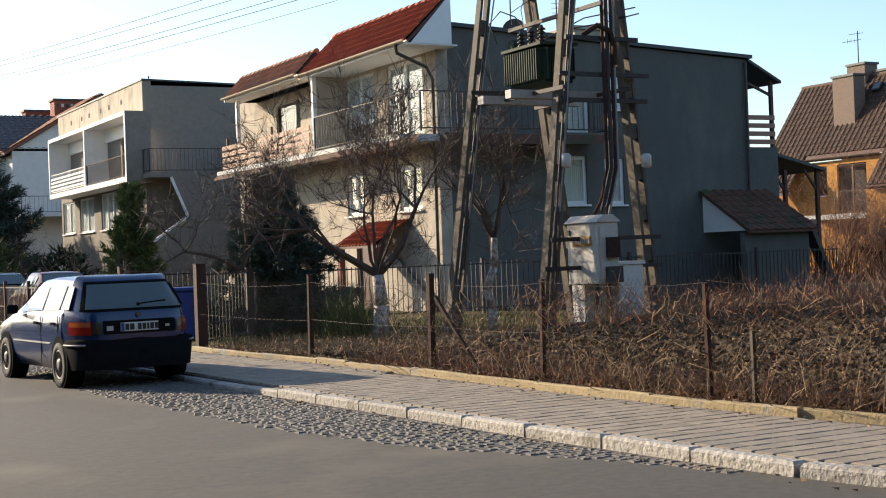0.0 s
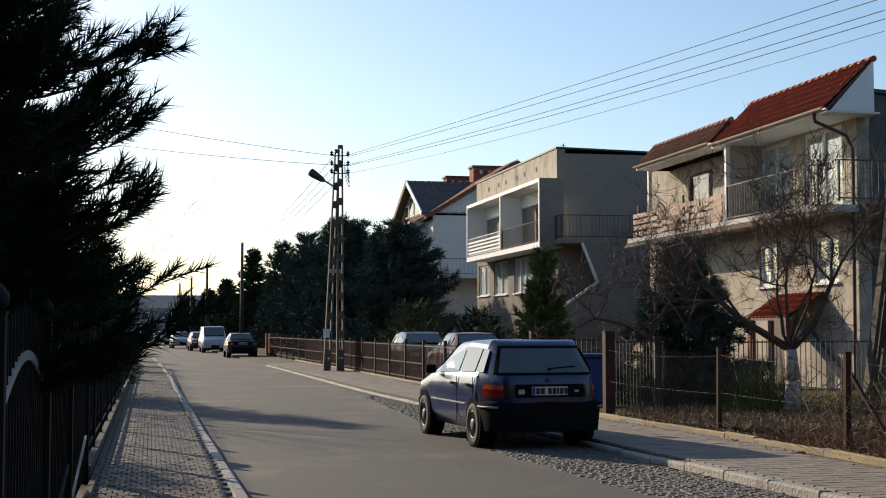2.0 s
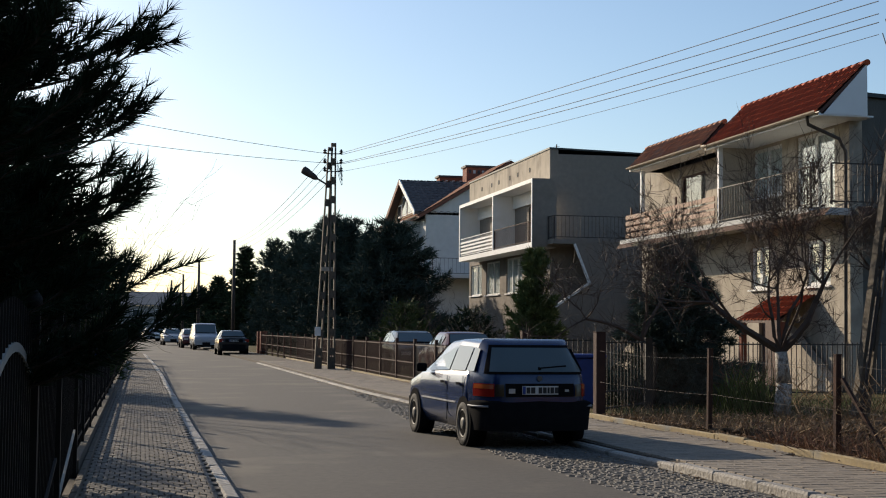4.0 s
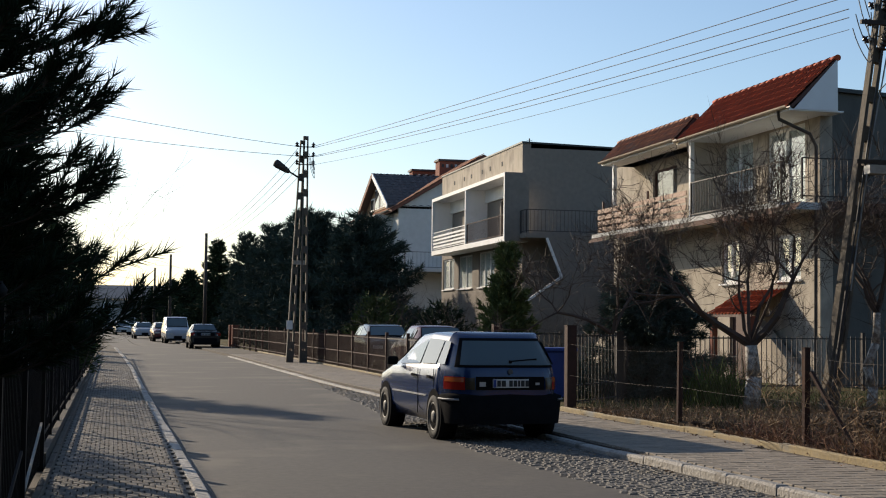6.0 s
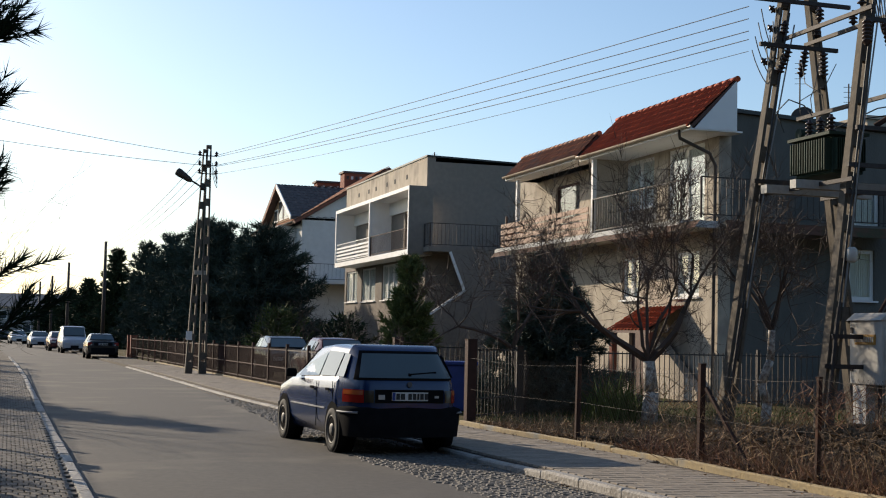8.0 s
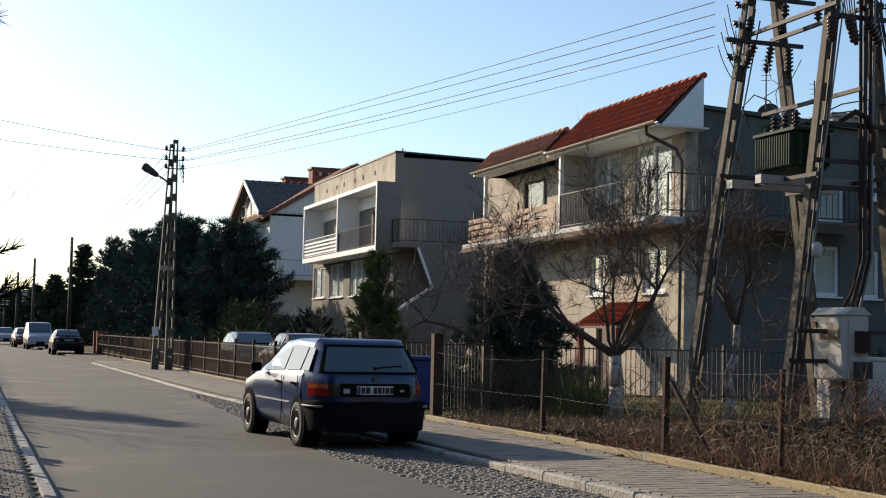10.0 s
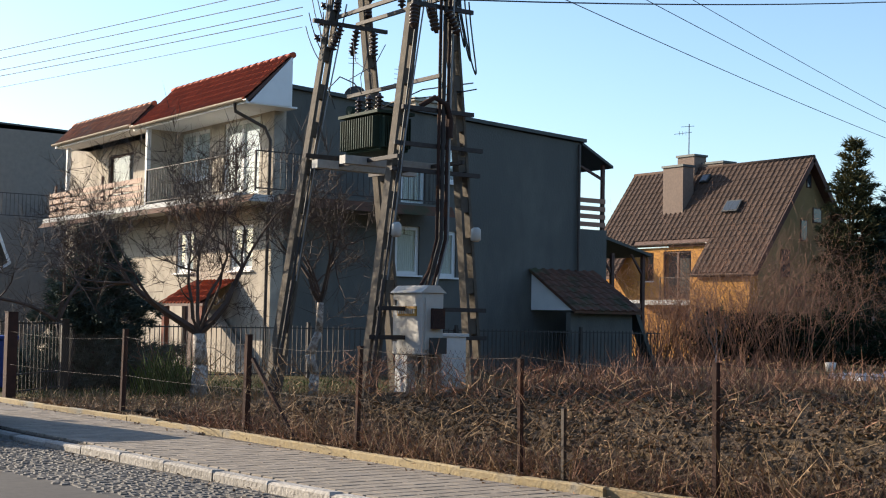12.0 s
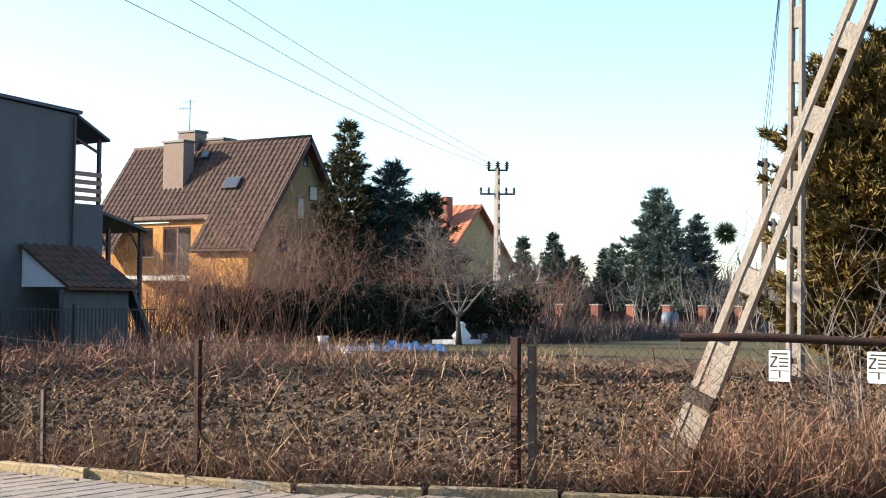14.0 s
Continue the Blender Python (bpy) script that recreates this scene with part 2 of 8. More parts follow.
LAMP_AMBER = mat("lamp_amber", (0.45, 0.09, 0.012), (0.4, 0.07, 0.01), rough=0.2, bump=0.0)
LAMP_CLEAR = mat("lamp_clear", (0.5, 0.5, 0.48), (0.4, 0.4, 0.4), rough=0.15, bump=0.0)
PLATE = mat("plate_white", (0.7, 0.7, 0.68), (0.62, 0.62, 0.6), rough=0.4, bump=0.0)
INK = mat("ink_black", (0.02, 0.02, 0.02), (0.03, 0.03, 0.03), rough=0.6, bump=0.0)
BIN_BLUE = mat("bin_blue", (0.02, 0.06, 0.28), (0.018, 0.05, 0.22), rough=0.5, bump=0.1)
BARREL = mat("barrel_grey_blue", (0.07, 0.1, 0.14), (0.05, 0.075, 0.11), rough=0.6, bump=0.1)
TARP = mat("tarpaulin_blue", (0.25, 0.5, 0.72), (0.15, 0.36, 0.6), rough=0.5, scale=6, bump=0.5, bump_scale=12)
PLASTER_WHITE = mat("plaster_white", (0.72, 0.7, 0.66), (0.6, 0.58, 0.54), rough=0.8, bump=0.2)
def paint(name, rgb):
    m = mat(name, rgb, tuple(c * 0.9 for c in rgb), rough=0.15, bump=0.0, spec=0.3)
    m.node_tree.nodes["Principled BSDF"].inputs["Coat Weight"].default_value = 0.1
    return m
CAR_DARK, CAR_SILVER, CAR_MAROON, CAR_WHITE = paint("car_paint_dark", (0.03, 0.035, 0.035)), paint("car_paint_silver", (0.4, 0.42, 0.45)), paint("car_paint_maroon", (0.09, 0.02, 0.02)), paint("car_paint_white", (0.6, 0.6, 0.6))

# ---- building blocks ----
def box(bm, x0, y0, z0, x1, y1, z1):
    v = [bm.verts.new(p) for p in ((x0, y0, z0), (x1, y0, z0), (x1, y1, z0), (x0, y1, z0), (x0, y0, z1), (x1, y0, z1), (x1, y1, z1), (x0, y1, z1))]
    for f in ((3, 2, 1, 0), (4, 5, 6, 7), (0, 1, 5, 4), (1, 2, 6, 5), (2, 3, 7, 6), (3, 0, 4, 7)):
        bm.faces.new([v[i] for i in f])
    return v

def axes(p0, p1, up=(0, 0, 1)):
    d = (Vector(p1) - Vector(p0)).normalized()
    u = Vector(up)
    if abs(d.dot(u)) > 0.98:
        u = Vector((1, 0, 0))
    a = d.cross(u).normalized()
    return d, a, a.cross(d).normalized()

def beam(bm, p0, p1, w, h, w1=None, h1=None, up=(0, 0, 1)):
    """A squared bar from p0 to p1, w across and h along up, tapering to w1 and h1."""
    d, a, b = axes(p0, p1, up)
    vs = []
    for p, ww, hh in ((p0, w, h), (p1, w1 or w, h1 or h)):
        for s, t in ((-1, -1), (1, -1), (1, 1), (-1, 1)):
            vs.append(bm.verts.new(Vector(p) + a * (s * ww / 2) + b * (t * hh / 2)))
    for f in ((3, 2, 1, 0), (4, 5, 6, 7), (0, 1, 5, 4), (1, 2, 6, 5), (2, 3, 7, 6), (3, 0, 4, 7)):
        bm.faces.new([vs[i] for i in f])

def rod(bm, p0, p1, r0, r1=None, n=6, caps=True):
    d, a, b = axes(p0, p1)
    r1 = r0 if r1 is None else r1
    rings = []
    for p, r in ((p0, r0), (p1, r1)):
        rings.append([bm.verts.new(Vector(p) + (a * math.cos(k * math.tau / n) + b * math.sin(k * math.tau / n)) * r) for k in range(n)])
    for k in range(n):
        f = bm.faces.new((rings[0][k], rings[0][(k + 1) % n], rings[1][(k + 1) % n], rings[1][k]))
        f.smooth = n > 5
    if caps:
        bm.faces.new(rings[0][::-1])
        bm.faces.new(rings[1])

def tube(bm, pts, r, n=5):
    """A bent pipe or cable through points."""
    pts = [Vector(p) for p in pts]
    rings = []
    for i, p in enumerate(pts):
        d, a, b = axes(pts[max(i - 1, 0)], pts[min(i + 1, len(pts) - 1)], (0.13, 0.21, 1))
        rings.append([bm.verts.new(p + (a * math.cos(k * math.tau / n) + b * math.sin(k * math.tau / n)) * r) for k in range(n)])
    for q, s in zip(rings, rings[1:]):
        for k in range(n):
            bm.faces.new((q[k], q[(k + 1) % n], s[(k + 1) % n], s[k])).smooth = True

def slab(bm, pts, depth):
    """A flat outline of any number of corners, thickened along the vector depth."""
    a = [bm.verts.new(p) for p in pts]
    b = [bm.verts.new(Vector(p) + Vector(depth)) for p in pts]
    bm.faces.new(a)
    bm.faces.new(b[::-1])
    for i in range(len(a)):
        j = (i + 1) % len(a)
        bm.faces.new((a[j], a[i], b[i], b[j]))

def lathe(bm, base, profile, n=12, way=(0, 0, 1)):
    """A turned body: (radius, height) pairs about an axis through base."""
    d, a, b = axes(base, Vector(base) + Vector(way))
    rings = [[bm.verts.new(Vector(base) + d * h + (a * math.cos(k * math.tau / n) + b * math.sin(k * math.tau / n)) * max(r, 1e-4)) for k in range(n)] for r, h in profile]
    for q, s in zip(rings, rings[1:]):
        for k in range(n):
            bm.faces.new((q[k], q[(k + 1) % n], s[(k + 1) % n], s[k])).smooth = True
    bm.faces.new(rings[0][::-1])
    bm.faces.new(rings[-1])

def thing(name, at, label, category, group="", kind=""):
    ob = new(name)
    ob.location = at
    ob.empty_display_size = 0.2
    return tagged(ob, label, category, group, kind)

def root_at(ob):
    while ob.parent:
        ob = ob.parent
    return ob.location

def part(name, bm, material, parent=None, label="", bevel=0.0):
    """Links a bmesh drawn in world places as one mesh object under a thing or a part."""
    if bevel:
        bmesh.ops.bevel(bm, geom=bm.edges[:], offset=bevel, segments=1, affect="EDGES")
    bmesh.ops.recalc_face_normals(bm, faces=bm.faces[:])
    me = bpy.data.meshes.new(name)
    if parent:
        bmesh.ops.translate(bm, verts=bm.verts[:], vec=-Vector(root_at(parent)))
    bm.to_mesh(me)
    bm.free()
    me.materials.append(material)
    ob = new(name, me)
    if parent:
        ob.parent = parent
    if label:
        ob["label"] = label
    return ob

def raw(name, verts, faces, material, parent=None, smooth=False):
    """A mesh from computed vertices and faces, in world places."""
    me = bpy.data.meshes.new(name)
    verts = np.asarray(verts, dtype=float).reshape(-1, 3)
    if parent:
        verts = verts - np.array(root_at(parent))
    me.from_pydata(verts.tolist(), [], faces.tolist() if isinstance(faces, np.ndarray) else faces)
    me.materials.append(material)
    if smooth:
        me.shade_smooth()
    ob = new(name, me)
    if parent:
        ob.parent = parent
    return ob

def structure(name, bm, material, label):
    return tagged(part(name, bm, material), label, name.split("_")[0], kind="structure")

def bm_new():
    return bmesh.new()

# ---- ground, road, pavements ----
def bend(y):
    return -0.4 * (max(y - 45.0, 0) / 30.0) ** 1.5
def line(table):
    ys, xs = [a for a, _ in table], [b for _, b in table]
    return lambda y: float(np.interp(y, ys, xs)) + bend(y)
kerb_r = line(((-30, 11.0), (3, 7.3), (5, 6.75), (7, 6.35), (10, 6.1), (13, 5.95), (17, 5.75), (29, 5.45), (35, 5.2), (46, 5.05), (57, 5.0), (250, 4.8)))
edge_r = line(((-30, 21.5), (1, 10.9), (3.3, 10.0), (5.2, 9.25), (7, 8.4), (9.2, 7.97), (12, 7.86), (18, 7.74), (22, 7.5), (37, 7.2), (50, 7.05), (64, 7.0), (250, 6.6)))
kerb_l = line(((-30, 0.85), (13, 0.76), (22, 0.68), (34, 0.6), (51, 0.5), (250, 0.4)))
fence_l = line(((-30, -0.72), (37, -0.8), (250, -1.0)))
ROWS = [-30, -20, -12, -8, -4] + [y * 1.0 for y in range(-2, 60)] + list(range(60, 252, 6))

def strip(name, left, right, z, material, label, z1=None, rows=ROWS, skirt=0.25):
    """A strip of ground between two lines, with sides going down."""
    bm = bm_new()
    a = [(bm.verts.new((left(y), y, z)), bm.verts.new((right(y), y, z if z1 is None else z1)), bm.verts.new((left(y), y, z - skirt)), bm.verts.new((right(y), y, z - skirt))) for y in rows]
    for p, q in zip(a, a[1:]):
        bm.faces.new((p[0], p[1], q[1], q[0]))
        bm.faces.new((p[2], p[0], q[0], q[2]))
        bm.faces.new((p[1], p[3], q[3], q[1]))
    return structure(name, bm, material, label)

# one sheet to the horizon, sunk under the street
bm = bm_new()
prev = None
for y in [-3000, -300, -60] + ROWS + [300, 600, 3000]:
    yy = min(max(y, -30), 250)
    row = [bm.verts.new(p) for p in ((-3000, y, 0.09), (-60, y, 0.09), (fence_l(yy) - 0.05, y, 0.09), (fence_l(yy), y, -0.3), (edge_r(yy) + 0.04, y, -0.3), (edge_r(yy) + 0.1, y, 0.11), (60, y, 0.11), (3000, y, 0.11))]
    if prev:
        for k in range(7):
            bm.faces.new((prev[k], prev[k + 1], row[k + 1], row[k]))
    prev = row
structure("ground", bm, LAWN, "flat gardens with dull winter grass and bare earth")
strip("road", lambda y: kerb_l(y) - 0.02, lambda y: kerb_r(y) + 0.02, 0.0, ASPHALT, "worn grey-brown asphalt street")
pave_l = strip("pavement_left", lambda y: fence_l(y) - 0.02, lambda y: kerb_l(y) - 0.1, 0.065, JOINT, "narrow footway of small concrete paving bricks")
pave_r = strip("pavement_right", lambda y: kerb_r(y) + 0.1, lambda y: edge_r(y) + 0.02, 0.085, JOINT, "footway of grey concrete paving slabs in straight rows")

# unseen plain blocks, added to close the street and cut skylight
bm = bm_new()
box(bm, -45, -16, 0, 60, -13, 12)
structure("wall_south", bm, BLOCKER_GREEN, "unseen dark green block added to close the street and cut skylight")
bm = bm_new()
box(bm, -17, -13, 0, -14, 110, 6)
structure("wall_west", bm, BLOCKER_GREEN, "unseen dark green wall added to cut light from the left")

# dug-over field behind the fence, rising a little to a grassy bank
def rise(x, y):
    f = min(max((x - edge_r(y) - 0.5) / 8.0, 0), 1)
    g = min(max((32 - x) / 6, 0), 1) * min(max((21.5 - y) / 3.0, 0), 1)
    return 0.34 * f * f * (3 - 2 * f) * g
N = 190
us, vs_ = np.linspace(0, 1, N), np.linspace(0, 1, N)
pts = []
for j in vs_:
    y = -14 + 36.0 * j
    for i in us:
        x0 = edge_r(y) + 0.12
        x = x0 + (32.5 - x0) * i ** 1.5
        h = 0.05 * noise.noise((x * 1.1, y * 1.1, 0)) + 0.06 * noise.noise((x * 3.3, y * 3.3, 5)) + 0.035 * noise.noise((x * 8, y * 8, 9))
        edge = min(1, (1 - abs(2 * j - 1)) * 8, (1 - i) * 8)
        pts.append((x, y, 0.1 + edge * (0.05 + h) + rise(x, y)))
quads = [(j * N + i, j * N + i + 1, (j + 1) * N + i + 1, (j + 1) * N + i) for j in range(N - 1) for i in range(N - 1)]
tagged(raw("garden_soil", pts, quads, SOIL), "dark dug-over garden soil behind the wire fence", "soil", kind="structure")

# ---- houses ----
def wall(bm, face, at, thick, u0, u1, z0, z1, holes=()):
    """An upright wall that faces -x (face "x", plane x=at) or -y, with openings (u0, u1, z0, z1) going through it."""
    us = sorted({u0, u1, *(h[0] for h in holes), *(h[1] for h in holes)})
    zs = sorted({z0, z1, *(h[2] for h in holes), *(h[3] for h in holes)})
    us, zs = [u for u in us if u0 <= u <= u1], [z for z in zs if z0 <= z <= z1]
    for za, zb in zip(zs, zs[1:]):
        for ua, ub in zip(us, us[1:]):
            if any(h[0] <= ua and ub <= h[1] and h[2] <= za and zb <= h[3] for h in holes):
                continue
            if face == "x":
                box(bm, at, ua, za, at + thick, ub, zb)
            else:
                box(bm, ua, at, za, ub, at + thick, zb)
    bmesh.ops.remove_doubles(bm, verts=bm.verts[:], dist=0.0005)

def face_box(bm, face, at, d0, d1, u0, u1, z0, z1):
    """A box on a wall: d0 and d1 are depths behind the plane."""
    if face == "x":
        box(bm, at + d0, u0, z0, at + d1, u1, z1)
    else:
        box(bm, u0, at + d0, z0, u1, at + d1, z1)

def window(parent, face, at, u0, u1, z0, z1, lights=2, frame_mat=None, sill=True, curtain=True, recess=0.06, bar=0.07, name="window"):
    bm = bm_new()
    r = recess
    face_box(bm, face, at, r, r + 0.06, u0, u0 + bar, z0, z1)
    face_box(bm, face, at, r, r + 0.06, u1 - bar, u1, z0, z1)
    face_box(bm, face, at, r, r + 0.06, u0 + bar, u1 - bar, z0, z0 + bar)
    face_box(bm, face, at, r, r + 0.06, u0 + bar, u1 - bar, z1 - bar, z1)
    for k in range(1, lights):
        u = u0 + (u1 - u0) * k / lights
        face_box(bm, face, at, r - 0.01, r + 0.06, u - bar * 0.7, u + bar * 0.7, z0 + bar, z1 - bar)
    w = part(name, bm, frame_mat or PVC, parent)
    for k in range(lights):
        a, b = u0 + (u1 - u0) * k / lights, u0 + (u1 - u0) * (k + 1) / lights
        bm = bm_new()
        face_box(bm, face, at, r + 0.03, r + 0.04, a + bar * 0.5, b - bar * 0.5, z0 + bar * 0.6, z1 - bar * 0.6)
        p = part("pane", bm, GLASS_CLEAR, w)
        p.visible_shadow = False
    if curtain:
        bm = bm_new()
        n = 24
        for k in range(n):
            a, b = u0 + (u1 - u0) * k / n, u0 + (u1 - u0) * (k + 1) / n
            o = 0.055 + 0.02 * (k % 2)
            face_box(bm, face, at, r + o, r + o + 0.02, a, b, z0 + 0.03, z1 - 0.02)
        part("curtain", bm, CURTAIN, w, "white net curtain, standing for sky reflection in the gable panes")
    # Dark sheet close behind the pane stands in for the unlit room.
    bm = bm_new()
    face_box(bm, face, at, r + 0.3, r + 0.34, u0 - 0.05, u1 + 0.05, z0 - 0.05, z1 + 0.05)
    part("room_back", bm, OPENING_SHADE, w)
    if sill:
        bm = bm_new()
        face_box(bm, face, at, -0.09, r, u0 - 0.06, u1 + 0.06, z0 - 0.05, z0 - 0.003)
        part("sill", bm, WHITE, w)
    return w

GLASS_CLEAR = bpy.data.materials.new("clear_pane")
GLASS_CLEAR.use_nodes = True
_n, _l = GLASS_CLEAR.node_tree.nodes, GLASS_CLEAR.node_tree.links
_g, _t, _m = _n.new("ShaderNodeBsdfGlossy"), _n.new("ShaderNodeBsdfTransparent"), _n.new("ShaderNodeMixShader")
_g.inputs["Roughness"].default_value, _m.inputs[0].default_value = 0.02, 0.13
_t.inputs["Color"].default_value = (0.9, 0.93, 0.93, 1)
_l.new(_t.outputs[0], _m.inputs[1]), _l.new(_g.outputs[0], _m.inputs[2])
_l.new(_m.outputs[0], _n["Material Output"].inputs["Surface"])

def tile_mesh(w, l):
    """One pantile: a wave across, a thick lower edge."""
    prof = [(0.0, 0.0), (0.18, -0.012), (0.42, -0.012), (0.62, 0.022), (0.82, 0.034), (1.0, 0.006)]
    v, f = [], []
    for vv, lift in ((0.0, 0.022), (1.08, 0.0)):
        for a, h in prof:
            v.append((a * w, vv * l, h + lift))
    for a, h in prof:
        v.append((a * w, 0.0, h - 0.012))
    k = len(prof)
    for i in range(k - 1):
        f.append((i, i + 1, k + i + 1, k + i))
        f.append((2 * k + i, 2 * k + i + 1, i + 1, i))
    return v, f

def tile_roof(parent, origin, along, up, w, l, material, inside=None, singles=300):
    """Tiles laid in courses from origin (a lower corner) along the eaves and up the slope; both are vectors with their true length."""
    along, up, origin = Vector(along), Vector(up), Vector(origin)
    nu, nv = max(1, round(along.length / w)), max(1, round(up.length / l))
    w, l = along.length / nu, up.length / nv
    a, b = along.normalized(), up.normalized()
    c = a.cross(b)
    v, f = tile_mesh(w, l)
    me = bpy.data.meshes.new("tile")
    me.from_pydata(v, [], f)
    me.materials.append(material)
    frame3 = Matrix((a, b, c)).transposed()
    rest_v, rest_f, count = [], [], 0
    va = np.array(v)
    m3 = np.array(frame3)
    rt = Vector(root_at(parent))
    for j in range(nv):
        for i in range(nu):
            p = origin + a * (i * w) + b * (j * l)
            mid = p + a * (w / 2) + b * (l / 2)
            if inside and not inside(mid):
                continue
            lift = random.uniform(0, 0.006)
            if count < singles:
                ob = new("tile", me)
                ob.parent = parent
                ob.matrix_basis = Matrix.Translation(p - rt + c * lift) @ frame3.to_4x4()
                count += 1
            else:
                k = len(rest_v) * len(v)
                rest_v.append(va @ m3.T + np.array(p + c * lift))
                rest_f += [tuple(q + k for q in face) for face in f]
    if rest_v:
        tagged(raw("tile_rest", np.concatenate(rest_v), rest_f, material, parent), kind="stuff")

def railing(parent, p0, p1, h=1.0, step=0.17, material=None, bars="upright", name="railing"):
    """An iron balcony rail between two floor points."""
    material = material or IRON
    p0, p1 = Vector(p0), Vector(p1)
    bm = bm_new()
    for z in (0.08, h):
        beam(bm, p0 + Vector((0, 0, z)), p1 + Vector((0, 0, z)), 0.04, 0.03)
    for p in (p0, p1):
        beam(bm, p, p + Vector((0, 0, h)), 0.045, 0.045)
    r = part(name, bm, material, parent)
    n = int((p1 - p0).length / step)
    for k in range(1, n):
        bm = bm_new()
        q = p0.lerp(p1, k / n)
        beam(bm, q + Vector((0, 0, 0.09)), q + Vector((0, 0, h - 0.01)), 0.013, 0.013)
        part("baluster", bm, material, r)
    return r

def gutter(parent, p0, p1, r=0.07, material=None):
    bm = bm_new()
    d, a, b = axes(p0, p1)
    n = 6
    ring = [[bm.verts.new(Vector(p) + a * (r * math.cos(math.pi + k * math.pi / n)) + b * (r * math.sin(math.pi + k * math.pi / n))) for k in range(n + 1)] for p in (p0, p1)]
    for k in range(n):
        bm.faces.new((ring[0][k], ring[0][k + 1], ring[1][k + 1], ring[1][k]))
    return part("gutter", bm, material or PIPE, parent)

def house_twin():
    """Grey twin house with red tile skirts over its balconies."""
    h = thing("house", (22, 38, 0), "grey two-storey twin house with red pantile eaves and balconies", "house")
    X, Y0, Y1, XB = 17.0, 31.2, 45.8, 27.4
    front = [(32.2, 33.5, 2.8, 4.0), (35.75, 36.9, 2.8, 4.0), (42.0, 44.7, 2.72, 4.22), (31.95, 34.05, 4.7, 6.82), (34.9, 36.75, 5.4, 6.8), (40.2, 42.2, 5.3, 6.63), (34.9, 36.4, 0.1, 2.05)]
    bm = bm_new()
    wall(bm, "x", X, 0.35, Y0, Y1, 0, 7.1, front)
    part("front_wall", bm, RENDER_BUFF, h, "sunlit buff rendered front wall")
    side = [(20.8, 21.6, 2.8, 4.13), (22.2, 22.85, 2.78, 4.06), (20.95, 21.75, 4.7, 5.9), (22.4, 22.85, 5.42, 6.4), (24.6, 25.5, 0.6, 1.52), (18.9, 19.5, 0.2, 1.9)]
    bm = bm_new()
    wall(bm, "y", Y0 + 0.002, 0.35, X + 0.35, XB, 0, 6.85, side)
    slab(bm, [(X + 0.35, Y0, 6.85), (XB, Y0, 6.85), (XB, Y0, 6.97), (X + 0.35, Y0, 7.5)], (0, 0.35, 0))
    part("side_wall", bm, RENDER_GREY_SHADE, h, "rough grey rendered gable wall, shade deepened in its colour")
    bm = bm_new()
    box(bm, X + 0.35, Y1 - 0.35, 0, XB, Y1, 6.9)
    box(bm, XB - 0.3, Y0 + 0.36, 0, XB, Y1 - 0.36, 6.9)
    part("rear_wall", bm, RENDER_GREY_SHADE, h)
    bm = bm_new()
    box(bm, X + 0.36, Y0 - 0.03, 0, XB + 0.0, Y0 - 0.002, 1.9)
    part("plinth", bm, RENDER_GREY_SHADE, h)
    bm = bm_new()
    slab(bm, [(X + 0.2, Y0 - 0.12, 7.5), (XB + 0.15, Y0 - 0.12, 7.0), (XB + 0.15, Y1 + 0.1, 7.0), (X + 0.2, Y1 + 0.1, 7.5)], (0, 0, 0.1))
    part("roof", bm, FLASH, h, "low dark felt roof falling to the back")
    for (a, b, c, d), n in zip(front[:3], (2, 2, 2)):
        window(h, "x", X, a, b, c, d, n, bar=0.1)
    window(h, "x", X, *front[3], 2, sill=False, bar=0.1)
    window(h, "x", X, *front[4], 2, bar=0.1)
    window(h, "x", X, *front[5], 1, frame_mat=WOOD_DARK, curtain=False)
    # Curtains added in these gable windows imitate pale sky reflected in the panes.
    for k, s in enumerate(side[:4]):
        window(h, "y", Y0, *s, 1, sill=k != 2, bar=0.1)
    window(h, "y", Y0, *side[4], 1, frame_mat=WOOD_DARK, curtain=False, sill=False)
    bm = bm_new()
    box(bm, X + 0.1, 34.9, 0.1, X + 0.18, 36.4, 2.05)
    d = part("front_door", bm, WOOD_DARK, h, "brown front door under the canopy")
    bm = bm_new()
    rod(bm, (X + 0.05, 35.05, 1.05), (X + 0.05, 35.2, 1.05), 0.015)
    part("door_handle", bm, GALV, d)
    bm = bm_new()
    box(bm, 18.92, Y0 + 0.12, 0.2, 19.48, Y0 + 0.2, 1.9)
    part("side_door", bm, WHITE, h)
    # balcony slab, wrapping round the side
    bm = bm_new()
    box(bm, 15.85, Y0 - 0.1, 4.5, X - 0.002, 44.9, 4.68)
    part("balcony_slab", bm, WHITE_WALL, h)
    bm = bm_new()
    box(bm, X, 30.1, 4.5, 21.8, Y0 - 0.035, 4.66)
    part("balcony_slab", bm, RENDER_GREY_SHADE, h)
    railing(h, (15.95, Y0, 4.68), (15.95, 36.72, 4.68))
    railing(h, (15.95, 30.15, 4.66), (21.7, 30.15, 4.66))
    railing(h, (21.7, 30.15, 4.66), (21.7, Y0 - 0.05, 4.66))
    for z in (4.36,):
        bm = bm_new()
        slab(bm, [(15.7, 30.05, z + 0.02), (15.7, 44.9, z + 0.02), (15.86, 44.9, z + 0.2), (15.86, 30.05, z + 0.2)], (0.03, 0, 0.03))
        part("balcony_fringe", bm, MOSSY, h)
        bm = bm_new()
